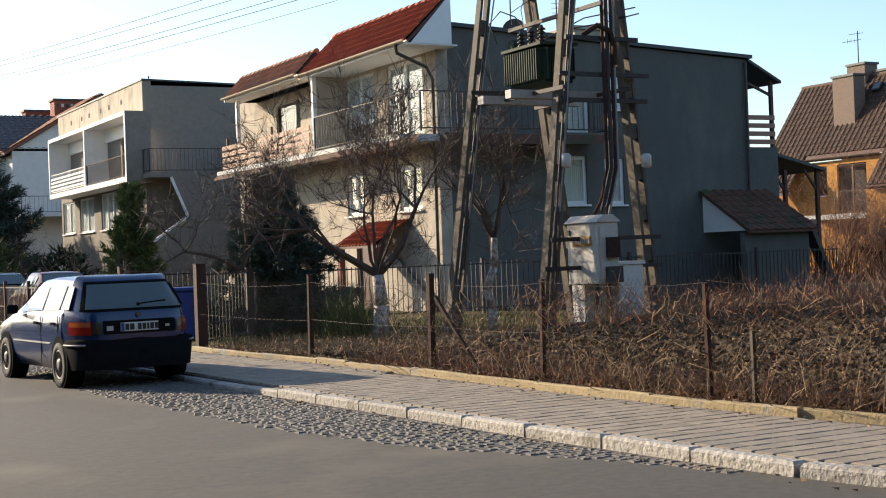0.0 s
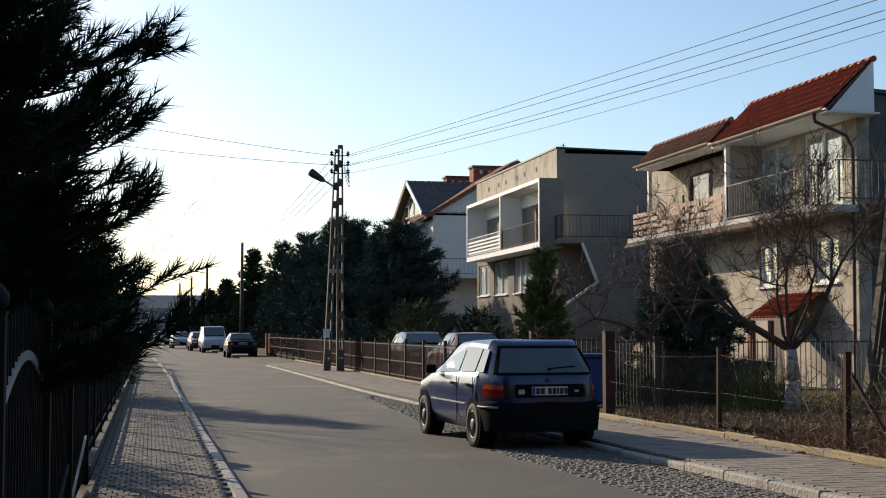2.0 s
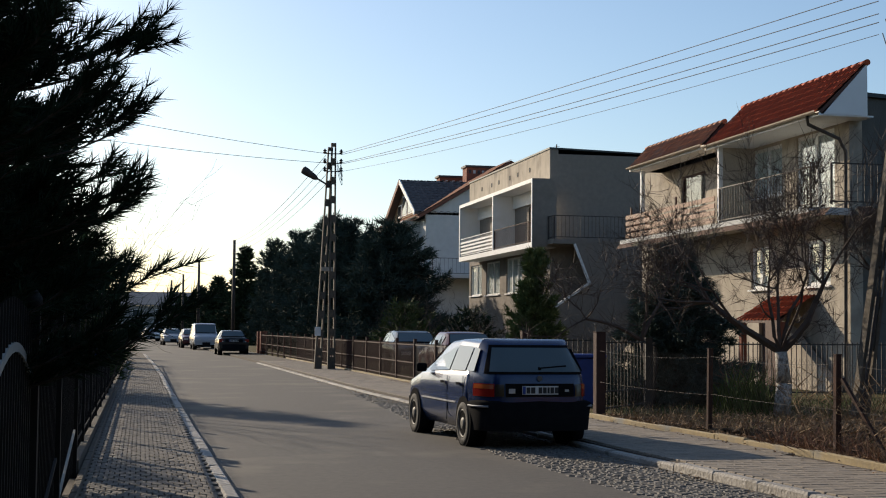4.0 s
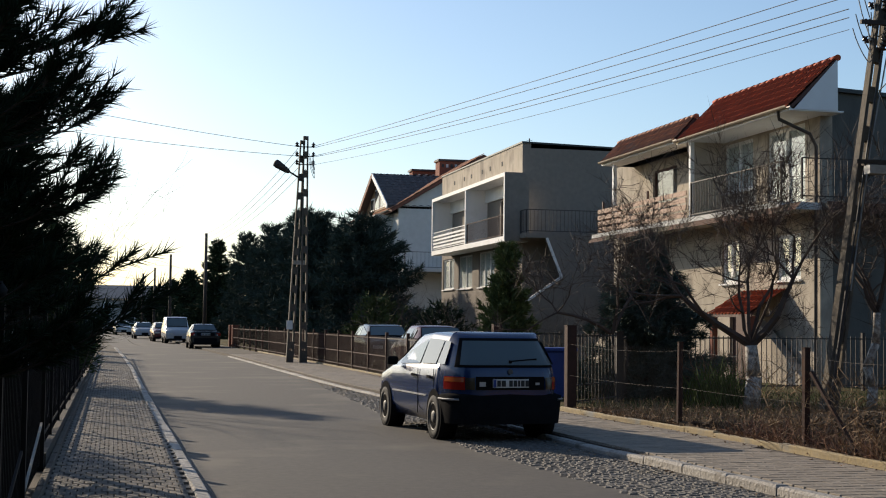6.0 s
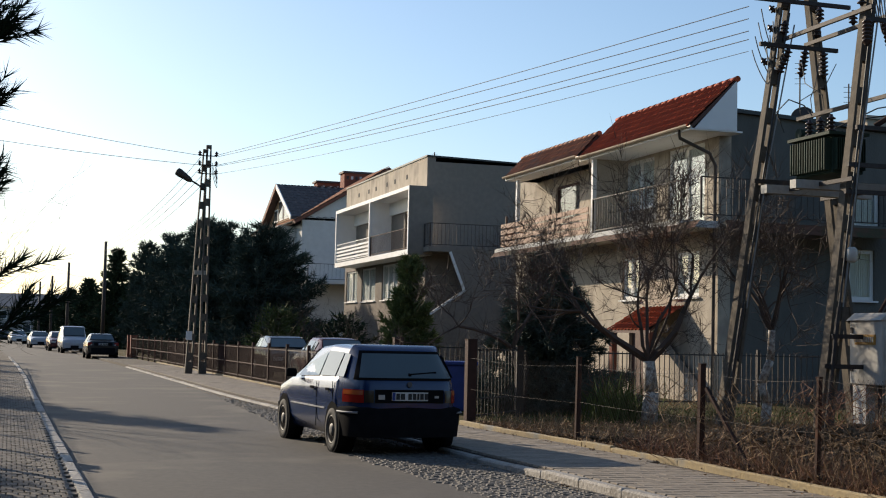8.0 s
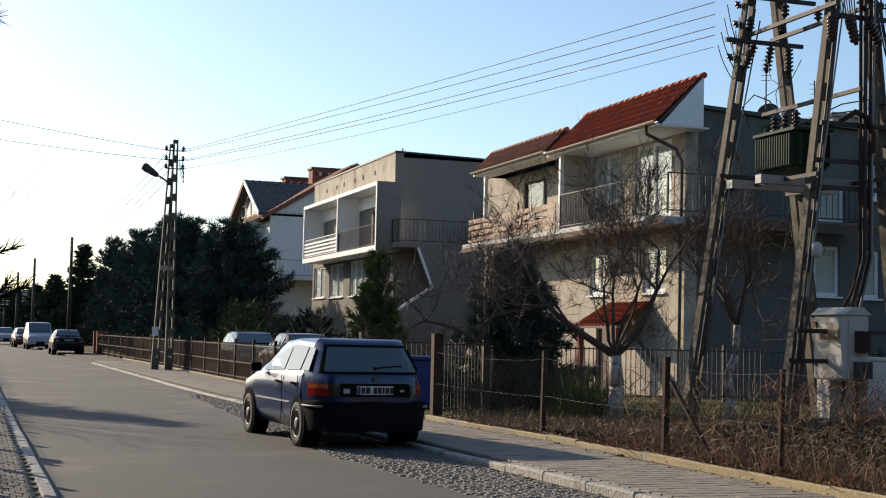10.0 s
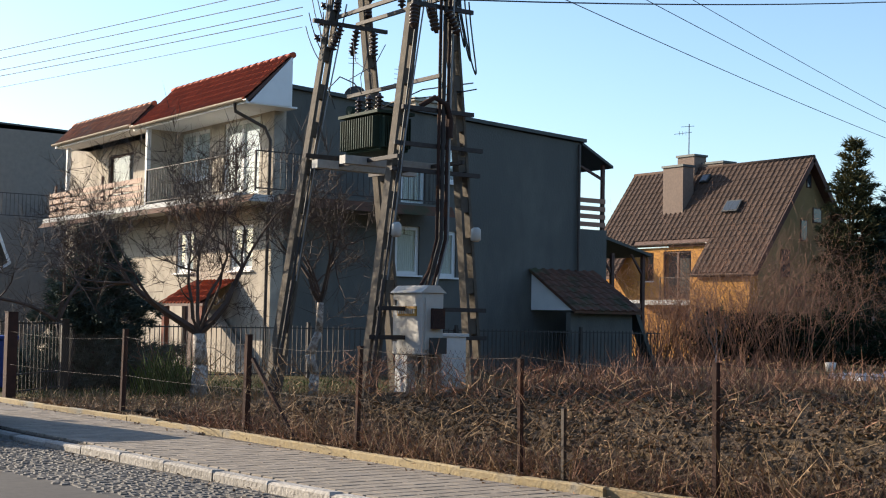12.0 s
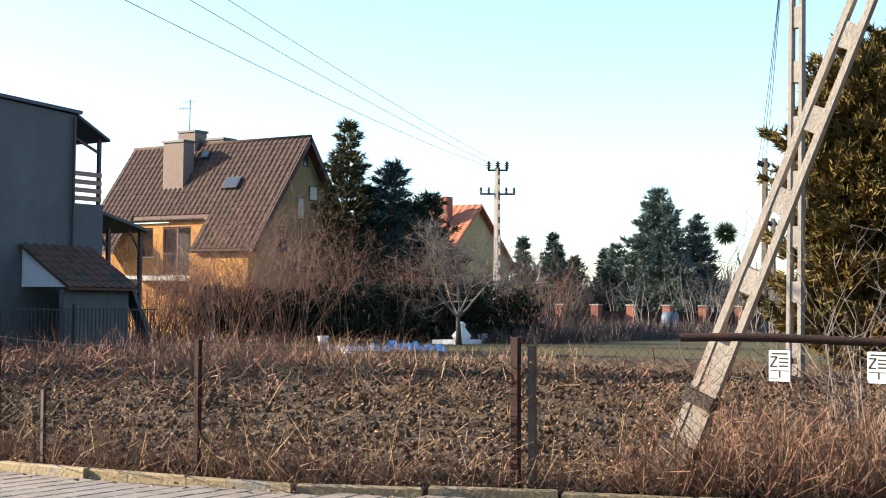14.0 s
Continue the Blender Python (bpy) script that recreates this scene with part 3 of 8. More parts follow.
        slab(bm, [(16.6, 29.95, z - 0.02), (21.9, 29.95, z - 0.02), (21.9, 30.1, z + 0.24), (16.6, 30.1, z + 0.24)], (0, 0.03, 0.03))
        part("balcony_fringe", bm, MOSSY, h, "strip of weathered red tiles")
    # timber boarded balcony
    for y0, y1 in ((36.95, 44.4),):
        for k in range(4):
            bm = bm_new()
            beam(bm, (15.9, y0, 4.8 + 0.205 * k), (15.9, y1, 4.8 + 0.205 * k), 0.035, 0.14)
            part("rail_board", bm, WOOD_PALE, h)
            bm = bm_new()
            beam(bm, (15.9, y1 - 0.02, 4.8 + 0.205 * k), (17.0, y1 - 0.02, 4.8 + 0.205 * k), 0.035, 0.16)
            part("rail_board", bm, WOOD_RAIL, h)
    for y in (36.82, 43.12):
        bm = bm_new()
        box(bm, 15.95, y - 0.06, 4.68, 16.07, y + 0.06, 6.9)
        part("post", bm, WHITE, h, "slim white balcony post")
    bm = bm_new()
    box(bm, 16.07, 36.77, 4.68, X, 36.89, 6.88)
    part("balcony_divider", bm, RENDER_BUFF, h)
    bm = bm_new()
    for p in ((15.88, 44.0), (15.88, 40.0)):
        box(bm, p[0] + 0.04, p[1], 4.68, p[0] + 0.1, p[1] + 0.06, 5.75)
    part("rail_post", bm, WOOD_DARK, h)
    # tile skirts with soffit and cheeks
    EX = 15.85
    def skirt(y0, y1, eave_z, top_x, top_z, material, label, y2):
        run, lift = top_x - EX, top_z - eave_z
        bm = bm_new()
        slab(bm, [(EX, y0, eave_z), (EX, y1, eave_z), (top_x, y2, top_z), (top_x, y0, top_z)], (0.05, 0, -0.06))
        s = part("eave_roof", bm, WOOD_DARK, h, label)
        tile_roof(s, (EX - 0.03, y1, eave_z + 0.02), (0, y0 - y1, 0), (run + 0.03, 0, lift), 0.22, 0.31, material)
        bm = bm_new()
        box(bm, EX + 0.06, y0, eave_z - 0.1, X + 0.3, y1, eave_z - 0.06)
        part("soffit", bm, WHITE, h, "white boarded soffit")
        bm = bm_new()
        box(bm, EX + 0.0, y0, eave_z - 0.1, EX + 0.055, y1, eave_z + 0.01)
        part("fascia", bm, WHITE, h)
        gutter(h, (EX - 0.07, y0, eave_z + 0.02), (EX - 0.07, y1, eave_z + 0.02), 0.07, GUTTER)
        n = int((y1 - y0) / 0.36)
        for k in range(n):
            bm = bm_new()
            ya, yb = y0 - 0.03 + (y2 - y0) * k / n, y0 - 0.03 + (y2 - y0) * (k + 1) / n + 0.03
            rod(bm, (top_x + 0.02, ya, top_z + 0.01), (top_x + 0.02, yb, top_z), 0.078, 0.068, 10)
            part("ridge_tile", bm, material, s)
    skirt(30.55, 37.55, 6.97, 17.12, 8.22, TILE_RED, "bright red pantiles", 37.75)
    skirt(37.6, 43.95, 7.05, 16.48, 7.76, TILE_OLD, "older weathered brown-red pantiles", 44.05)
    for y in (30.53, 37.56):
        bm = bm_new()
        slab(bm, [(EX + 0.1, y, 6.9), (17.13, y, 6.9), (17.13, y, 8.19)], (0, 0.03, 0))
        part("gable_cheek", bm, WHITE, h, "white boarded cheek of the tile eave")
    bm = bm_new()
    slab(bm, [(17.14, 31.2, 6.9), (17.3, 31.2, 6.9), (17.3, 31.2, 8.1), (17.14, 31.2, 8.14)], (0, 6.3, 0))
    part("eave_back", bm, RENDER_GREY_SHADE, h)
    bm = bm_new()
    slab(bm, [(16.5, 37.62, 6.95), (17.3, 37.62, 6.95), (17.3, 37.62, 7.5), (16.5, 37.62, 7.7)], (0, 6.3, 0))
    part("eave_back", bm, RENDER_GREY_SHADE, h)
    bm = bm_new()
    tube(bm, [(15.8, 31.1, 6.95), (15.84, 31.1, 6.72), (16.7, 31.15, 6.4), (16.9, 31.2, 6.1), (16.92, 31.3, 0.3)], 0.045, 8)
    part("downpipe", bm, PIPE, h)
    bm = bm_new()
    tube(bm, [(XB - 0.1, Y0 - 0.08, 6.9), (XB - 0.1, Y0 - 0.08, 0.2)], 0.045, 8)
    part("downpipe", bm, PIPE, h)
    # rear balcony with its roof
    bm = bm_new()
    slab(bm, [(XB + 0.0, Y0 - 0.1, 6.92), (XB + 1.25, Y0 - 0.1, 6.3), (XB + 1.25, 40, 6.3), (XB, 40, 6.92)], (0, 0, 0.08))
    part("rear_canopy", bm, FLASH, h)
    for y in (Y0 + 0.1, 35, 39.8):
        for p, q, w, nm in (((XB + 1.0, y, 4.4), (XB + 1.0, y, 6.4), 0.1, "timber_post"), ((XB + 0.1, y, 6.3), (XB + 1.0, y, 5.95), 0.07, "timber_brace")):
            bm = bm_new()
            beam(bm, p, q, w, w)
            part(nm, bm, WOOD_DARK, h)
    bm = bm_new()
    box(bm, XB, Y0, 0, XB + 1.1, 40, 4.4)
    part("rear_bay", bm, RENDER_GREY_SHADE, h)
    for k in range(4):
        bm = bm_new()
        beam(bm, (XB, Y0 + 0.03, 4.56 + 0.24 * k), (XB + 1.05, Y0 + 0.03, 4.56 + 0.24 * k), 0.03, 0.14)
        part("rail_board", bm, WOOD_RAIL, h)
    bm = bm_new()
    slab(bm, [(XB + 1.1, Y0 + 0.2, 4.2), (XB + 3.2, Y0 + 0.2, 3.7), (XB + 3.2, 38, 3.7), (XB + 1.1, 38, 4.2)], (0, 0, 0.09))
    part("terrace_roof", bm, FLASH, h)
    for x in (XB + 1.7, XB + 3.0):
        for p, q, w, nm in (((x, Y0 + 0.4, 0.1), (x, Y0 + 0.4, 3.75), 0.11, "timber_post"), ((x, 37.8, 0.1), (x, 37.8, 3.75), 0.11, "timber_post"), ((x, Y0 + 0.4, 3.1), (x - 0.5, Y0 + 0.4, 3.75), 0.06, "timber_brace")):
            bm = bm_new()
            beam(bm, p, q, w, w)
            part(nm, bm, WOOD_DARK, h)
    for k in range(4):
        bm = bm_new()
        beam(bm, (XB + 1.2, Y0 + 0.4, 1.35 + 0.27 * k), (XB + 3.05, Y0 + 0.4, 1.35 + 0.27 * k), 0.03, 0.15)
        part("rail_board", bm, WOOD_RAIL, h)
    # lean-to
    L0, L1, LY = 25.55, 27.9, 29.4
    bm = bm_new()
    slab(bm, [(L0 - 0.1, Y0 - 0.04, 3.05), (L0 - 0.1, LY - 0.3, 1.85), (L1 + 0.1, LY - 0.3, 1.85), (L1 + 0.1, Y0 - 0.04, 3.05)], (0, 0, 0.07))
    lean = part("lean_to_roof", bm, MOSSY, h, "mossy dark red tiled lean-to roof")
    tile_roof(lean, (L0 - 0.1, LY - 0.32, 1.93), (L1 - L0 + 0.2, 0, 0), (0, Y0 - LY + 0.28, 1.2), 0.3, 0.33, MOSSY)
    bm = bm_new()
    slab(bm, [(L0, Y0 - 0.04, 3.0), (L0, Y0 - 0.04, 1.93), (L0, LY - 0.1, 1.93)], (0.05, 0, 0))
    part("lean_to_gable", bm, WHITE, h, "white triangular gable board")
    bm = bm_new()
    wall(bm, "y", LY, 0.2, L0 + 0.0, L1, 0, 1.86)
    wall(bm, "x", L1 - 0.2, 0.2, LY + 0.2, Y0 - 0.04, 0, 1.86)
    part("lean_to_wall", bm, RENDER_GREY_SHADE, h)
    bm = bm_new()
    slab(bm, [(L1 + 0.02, LY - 0.1, 1.9), (L1 + 0.02, LY + 0.3, 1.9), (L1 + 0.9, LY + 0.2, 0.1), (L1 + 0.9, LY - 0.1, 0.1)], (0.12, 0, 0.05))
    part("buttress", bm, FLASH, h)
    # entrance canopy and stair cheeks
    bm = bm_new()
    slab(bm, [(15.95, 32.9, 1.9), (15.95, 35.5, 1.9), (16.98, 35.9, 2.52), (16.98, 33.6, 2.52)], (0, 0, -0.07))
    can = part("entrance_canopy", bm, WOOD_DARK, h, "red tiled canopy over the entrance")
    tile_roof(can, (15.93, 35.6, 1.92), (0, -2.6, 0), (1.05, 0, 0.63), 0.22, 0.3, TILE_RED)
    for y in (33.05, 35.4):
        bm = bm_new()
        beam(bm, (16.05, y, 0.1), (16.05, y, 1.86), 0.16, 0.16)
        part("canopy_post", bm, BRICK_RED, h)
    for y0, y1 in ((33.9, 31.5), (44.9, 47.6)):
        bm = bm_new()
        slab(bm, [(16.6, y0, 0.0), (16.6, y1, 0.0), (16.6, y1, 0.35), (16.6, y0, 1.75)], (0.25, 0, 0))
        part("stair_cheek", bm, RENDER_BUFF, h)
        bm = bm_new()
        for k in range(8):
            y = y0 + (y1 - y0) * k / 8
            yb = y0 + (y1 - y0) * (k + 1) / 8
            box(bm, 16.85, min(y, yb), 0, X - 0.002, max(y, yb), 1.5 - 0.18 * k)
        part("steps", bm, CONCRETE, h)
    # roof fittings
    bm = bm_new()
    lathe(bm, (20.1, 32.3, 7.72), [(0.02, -0.06), (0.14, -0.04), (0.3, 0.03), (0.31, 0.045), (0.27, 0.035)], 16, (-0.8, -0.9, 0.5))
    rod(bm, (20.1, 32.3, 7.3), (20.1, 32.3, 7.7), 0.03)
    part("satellite_dish", bm, GALV, h)
    for x, y, top in ((20.2, 32.6, 9.35), (22.0, 33.0, 8.9)):
        bm = bm_new()
        rod(bm, (x, y, 7.3), (x, y, top), 0.02)
        for k in range(5):
            beam(bm, (x - 0.13, y + 0.05, top - 0.14 * k - 0.1), (x + 0.13, y - 0.05, top - 0.14 * k - 0.1), 0.012, 0.012)
        part("aerial", bm, STEEL_DARK, h)
    bm = bm_new()
    box(bm, 22.6, 33.0, 7.0, 24.0, 34.2, 7.95)
    box(bm, 22.5, 32.9, 7.95, 24.1, 34.3, 8.05)
    part("chimney", bm, RENDER_BUFF, h)
    return h

FASCIA_RED = mat("fascia_red_brown", (0.2, 0.075, 0.045), (0.14, 0.055, 0.035), rough=0.8, scale=5, bump=0.2)
TIMBER_TAN = mat("timber_tan", (0.36, 0.24, 0.14), (0.28, 0.18, 0.1), rough=0.8, scale=5, stretch=(1, 1, 6), bump=0.2)
GUTTER = mat("gutter_buff", (0.42, 0.34, 0.25), (0.34, 0.27, 0.2), rough=0.5, bump=0.0)
MOSSY = mat("roof_tile_mossy", (0.14, 0.055, 0.032), (0.08, 0.042, 0.024), rough=0.9, scale=6, big=1.2, stain=(0.05, 0.05, 0.022), stain_at=0.5, bump=0.5, vary=0.2)

def house_flat():
    """Flat-roofed house with a projecting white-framed double loggia."""
    h = thing("house", (21, 62, 0), "grey-brown rendered flat-roofed house with white-framed double balcony", "house")
    X, Y0, Y1 = 16.5, 55.4, 70.0
    holes = [(59.7, 62.5, 3.27, 4.9), (63.7, 66.4, 3.27, 4.88), (67.3, 69.7, 3.3, 4.85), (57.2, 58.7, 5.3, 7.0), (62.6, 64.1, 5.3, 7.1)]
    bm = bm_new()
    wall(bm, "x", X, 0.35, Y0, Y1, 0, 9.2, holes)
    part("front_wall", bm, RENDER_TAUPE, h, "brown rendered front wall")
    bm = bm_new()
    box(bm, X - 0.02, Y0 + 0.0, 7.9, X - 0.003, Y1, 9.2)
    part("parapet_face", bm, RENDER_BUFF, h, "ochre rendered parapet with small vents")
    bm = bm_new()
    # Dark boxes on the face stand in for shade inside the vents.
    for k in range(6):
        y = Y0 + 3 + k * 1.7 + 0.3 * (k % 2)
        box(bm, X - 0.035, y, 8.55, X - 0.022, y + 0.2, 8.75)
    part("roof_vents", bm, OPENING_SHADE, h)
    bm = bm_new()
    box(bm, X + 0.35, Y0, 0, 27, Y0 + 0.35, 9.0)
    part("side_wall", bm, RENDER_TAUPE, h, "rough grey-brown rendered side wall")
    for q in ((X + 0.35, Y1 - 0.35, 27, Y1), (26.65, Y0 + 0.355, 27, Y1 - 0.355)):
        bm = bm_new()
        box(bm, q[0], q[1], 0, q[2], q[3], 9.0)
        part("rear_wall", bm, RENDER_TAUPE, h)
    bm = bm_new()
    slab(bm, [(X - 0.06, Y0 - 0.06, 9.2), (27.1, Y0 - 0.06, 8.95), (27.1, Y1 + 0.06, 8.95), (X - 0.06, Y1 + 0.06, 9.2)], (0, 0, 0.07))
    part("roof", bm, FLASH, h)
    for k, q in enumerate(holes):
        window(h, "x", X, *q, 3 if k < 1 else 2, curtain=k < 3, frame_mat=None if k < 3 else WOOD_DARK, sill=k < 3)
    # white loggia box
    BX, A, B = 15.45, 54.5, 67.9
    bm = bm_new()
    box(bm, BX, A, 4.98, X - 0.004, B, 5.2)
    box(bm, BX, A, 7.68, X - 0.024, B, 7.84)
    for y in (A, 61.0, B - 0.14):
        box(bm, BX, y, 5.2, X - 0.004, y + 0.14, 7.68)
    box(bm, X - 0.12, A + 0.14, 7.1, X - 0.025, B - 0.14, 7.68)
    part("balcony_frame", bm, WHITE, h, "white-painted concrete loggia frame")
    bm = bm_new()
    box(bm, BX + 0.02, A - 0.025, 4.98, X, A - 0.002, 7.84)
    part("balcony_end", bm, RENDER_TAUPE, h)
    r = railing(h, (BX + 0.08, A + 0.16, 5.2), (BX + 0.08, 60.98, 5.2), 0.9, 0.16, FENCE_BROWN)
    r = railing(h, (BX + 0.08, 61.16, 5.2), (BX + 0.08, B - 0.16, 5.2), 0.9, 0.22, WHITE)
    for k in range(4):
        bm = bm_new()
        beam(bm, (BX + 0.05, 61.16, 5.38 + 0.17 * k), (BX + 0.05, B - 0.16, 5.38 + 0.17 * k), 0.02, 0.09)
        part("rail_board", bm, WHITE, r)
    # side terrace over a slanted recess
    bm = bm_new()
    box(bm, X - 0.4, 53.6, 5.1, 27, Y0 - 0.03, 5.3)
    part("terrace_slab", bm, RENDER_TAUPE, h)
    railing(h, (X - 0.35, 53.65, 5.3), (26.8, 53.65, 5.3), 0.95, 0.16)
    railing(h, (X - 0.35, 53.68, 5.3), (X - 0.35, 54.45, 5.3), 0.95, 0.16)
    bm = bm_new()
    slab(bm, [(27, 53.62, 0), (27, 53.62, 5.1), (17.0, 53.62, 5.1), (17.65, 53.62, 3.52), (16.0, 53.62, 2.42), (14.2, 53.62, 1.2), (14.2, 53.62, 0)], (0, 0.2, 0))
    part("terrace_wall", bm, RENDER_TAUPE, h)
    bm = bm_new()
    beam(bm, (17.0, 53.6, 5.1), (17.65, 53.6, 3.5), 0.08, 0.1)
    beam(bm, (17.65, 53.6, 3.52), (14.2, 53.6, 1.2), 0.08, 0.1)
    part("white_trim", bm, WHITE, h)
    bm = bm_new()
    rod(bm, (20, 66, 9), (20, 66, 10.9), 0.03)
    for k in range(6):
        beam(bm, (19.85, 66, 10.8 - 0.18 * k), (20.15, 66, 10.8 - 0.18 * k), 0.015, 0.015)
    part("aerial", bm, STEEL_DARK, h)
    bm = bm_new()
    rod(bm, (19.5, 67, 9), (19.5, 67, 10.2), 0.06)
    part("vent_pipe", bm, STEEL_DARK, h)
    return h

def house_dormer():
    """White house with a steep roof and a wide timber front gable."""
    h = thing("house", (22, 95, 0), "white rendered house with red-brown roof and timbered front gable", "house")
    X, Y0, Y1 = 17.0, 84.0, 105.0
    holes = [(99.5, 101.5, 5.6, 7.6), (95.5, 97, 5.6, 7.6), (90, 92, 3.2, 4.6), (95, 97, 3.2, 4.6)]
    bm = bm_new()
    wall(bm, "x", X, 0.35, Y0 + 0.36, Y1 - 0.36, 0, 8.5, holes)
    part("front_wall", bm, WHITE_WALL, h)
    bm = bm_new()
    slab(bm, [(X, Y0, 0), (28, Y0, 0), (28, Y0, 8.6), (22.4, Y0, 12.0), (X, Y0, 8.7)], (0, 0.35, 0))
    part("gable_wall", bm, WHITE_WALL, h, "white rendered side gable")
    bm = bm_new()
    slab(bm, [(X, Y1 - 0.35, 0), (28, Y1 - 0.35, 0), (28, Y1 - 0.35, 8.6), (22.4, Y1 - 0.35, 12.0), (X, Y1 - 0.35, 8.7)], (0, 0.35, 0))
    part("gable_wall", bm, WHITE_WALL, h)
    for q in holes:
        window(h, "x", X, *q, 2, curtain=False)
    def plane(x):
        return 8.78 + 0.61 * (x - 16.7)
    bm = bm_new()
    slab(bm, [(16.5, Y0 - 0.3, plane(16.5)), (16.5, Y1 + 0.3, plane(16.5)), (22.4, Y1 + 0.3, plane(22.4)), (22.4, Y0 - 0.3, plane(22.4))], (0, 0, -0.22))
    r = part("roof", bm, FASCIA_RED, h, "red-brown verge and tiled roof")
    bm = bm_new()
    slab(bm, [(28.5, Y0 - 0.3, plane(16.3)), (28.5, Y1 + 0.3, plane(16.3)), (22.41, Y1 + 0.3, plane(22.4)), (22.41, Y0 - 0.3, plane(22.4))], (0, 0, -0.22))
    part("roof", bm, FASCIA_RED, h)
    tile_roof(r, (16.45, Y1 + 0.3, plane(16.45) + 0.03), (0, -(Y1 - Y0 + 0.6), 0), (5.95, 0, 5.95 * 0.61), 0.6, 0.6, TILE_OLD, singles=120)
    # cross gable facing the street
    AY, AZ, BY0, BY1, BZ = 89.3, 11.35, 84.2, 94.9, 8.95
    bm = bm_new()
    slab(bm, [(16.75, BY0 + 0.3, BZ), (16.75, BY1 - 0.3, BZ), (16.75, AY, AZ - 0.2)], (0.2, 0, 0))
    d = part("dormer_gable", bm, TIMBER_TAN, h, "tan timber cladding in the front gable")
    for y0, y1, z1 in ((87.0, 88.5, 10.1), (88.9, 90.4, 10.4), (90.8, 92.0, 9.9), (85.6, 86.6, 9.4)):
        bm = bm_new()
        box(bm, 16.70, y0, 9.05, 16.748, y1, z1)
        w = part("window", bm, WHITE, d)
        bm = bm_new()
        box(bm, 16.68, y0 + 0.12, 9.15, 16.698, y1 - 0.12, z1 - 0.1)
        part("pane", bm, GLASS, w)
    for sy in (BY0 - 0.2, BY1 + 0.2):
        bm = bm_new()
        slab(bm, [(16.3, AY, AZ), (16.3, sy, BZ - 0.1), (22.6, sy, BZ - 0.1), (22.6, AY, AZ)], (0, 0, -0.14))
        dr = part("dormer_roof", bm, TILE_DARK, h, "dark tiled roof of the cross gable")
        along, upv = ((6.3, 0, 0), (0, AY - sy, AZ - BZ + 0.1)) if sy < AY else ((-6.3, 0, 0), (0, AY - sy, AZ - BZ + 0.1))
        tile_roof(dr, (16.3 if sy < AY else 22.6, sy, BZ - 0.07), along, upv, 0.45, 0.5, TILE_DARK, singles=60)
        bm = bm_new()
        beam(bm, (16.26, AY, AZ - 0.05), (16.26, sy, BZ - 0.15), 0.06, 0.32)
        part("bargeboard", bm, WHITE if sy < AY else FASCIA_RED, h)
    for x0, x1, y0, y1, z0, z1 in ((20.9, 23.0, 89.6, 90.8, 10.2, 12.45), (19.7, 21.5, 92.6, 93.7, 9.8, 12.05)):
        bm = bm_new()
        box(bm, x0, y0, z0, x1, y1, z1)
        c = part("chimney", bm, BRICK_RED, h, "dark red brick chimney stack")
        bm = bm_new()
        box(bm, x0 - 0.1, y0 - 0.1, z1, x1 + 0.1, y1 + 0.1, z1 + 0.13)
        part("chimney_cap", bm, TILE_DARK, c)
        for k in range(6):
            # Proud dark tabs stand in for shade in the flue openings.
            bm = bm_new()
            xx = x0 + 0.15 + k * (x1 - x0 - 0.3) / 6
            box(bm, xx, y0 - 0.012, z1 - 0.42, xx + 0.16, y0 - 0.002, z1 - 0.2)
            part("flue_opening", bm, WHITE_WALL if k % 2 else OPENING_SHADE, c)
    bm = bm_new()
    box(bm, 15.9, 86, 4.9, X - 0.003, 104, 5.1)
    for y in (86, 92, 98, 103.8):
        box(bm, 15.9, y, 5.1, X - 0.003, y + 0.2, 8.3)
    box(bm, 15.9, 86, 8.3, X - 0.003, 104, 8.45)
    part("balcony", bm, WHITE_WALL, h)
    railing(h, (15.95, 86.2, 5.1), (15.95, 91.9, 5.1), 0.95, 0.3)
    railing(h, (15.95, 92.3, 5.1), (15.95, 97.9, 5.1), 0.95, 0.3)
    bm = bm_new()
    box(bm, X, 81.8, 4.7, 26, Y0 - 0.003, 4.9)
    part("terrace", bm, WHITE_WALL, h)
    railing(h, (X, 81.9, 4.9), (26, 81.9, 4.9), 1.0, 0.25)
    gutter(h, (16.42, Y0, 8.62), (16.42, Y1, 8.62), 0.1)
    bm = bm_new()
    tube(bm, [(16.42, 95, 8.6), (16.1, 95, 8.3), (15.85, 95, 7.9), (15.8, 95, 5.2)], 0.08, 6)
    part("downpipe", bm, PIPE, h)
    return h

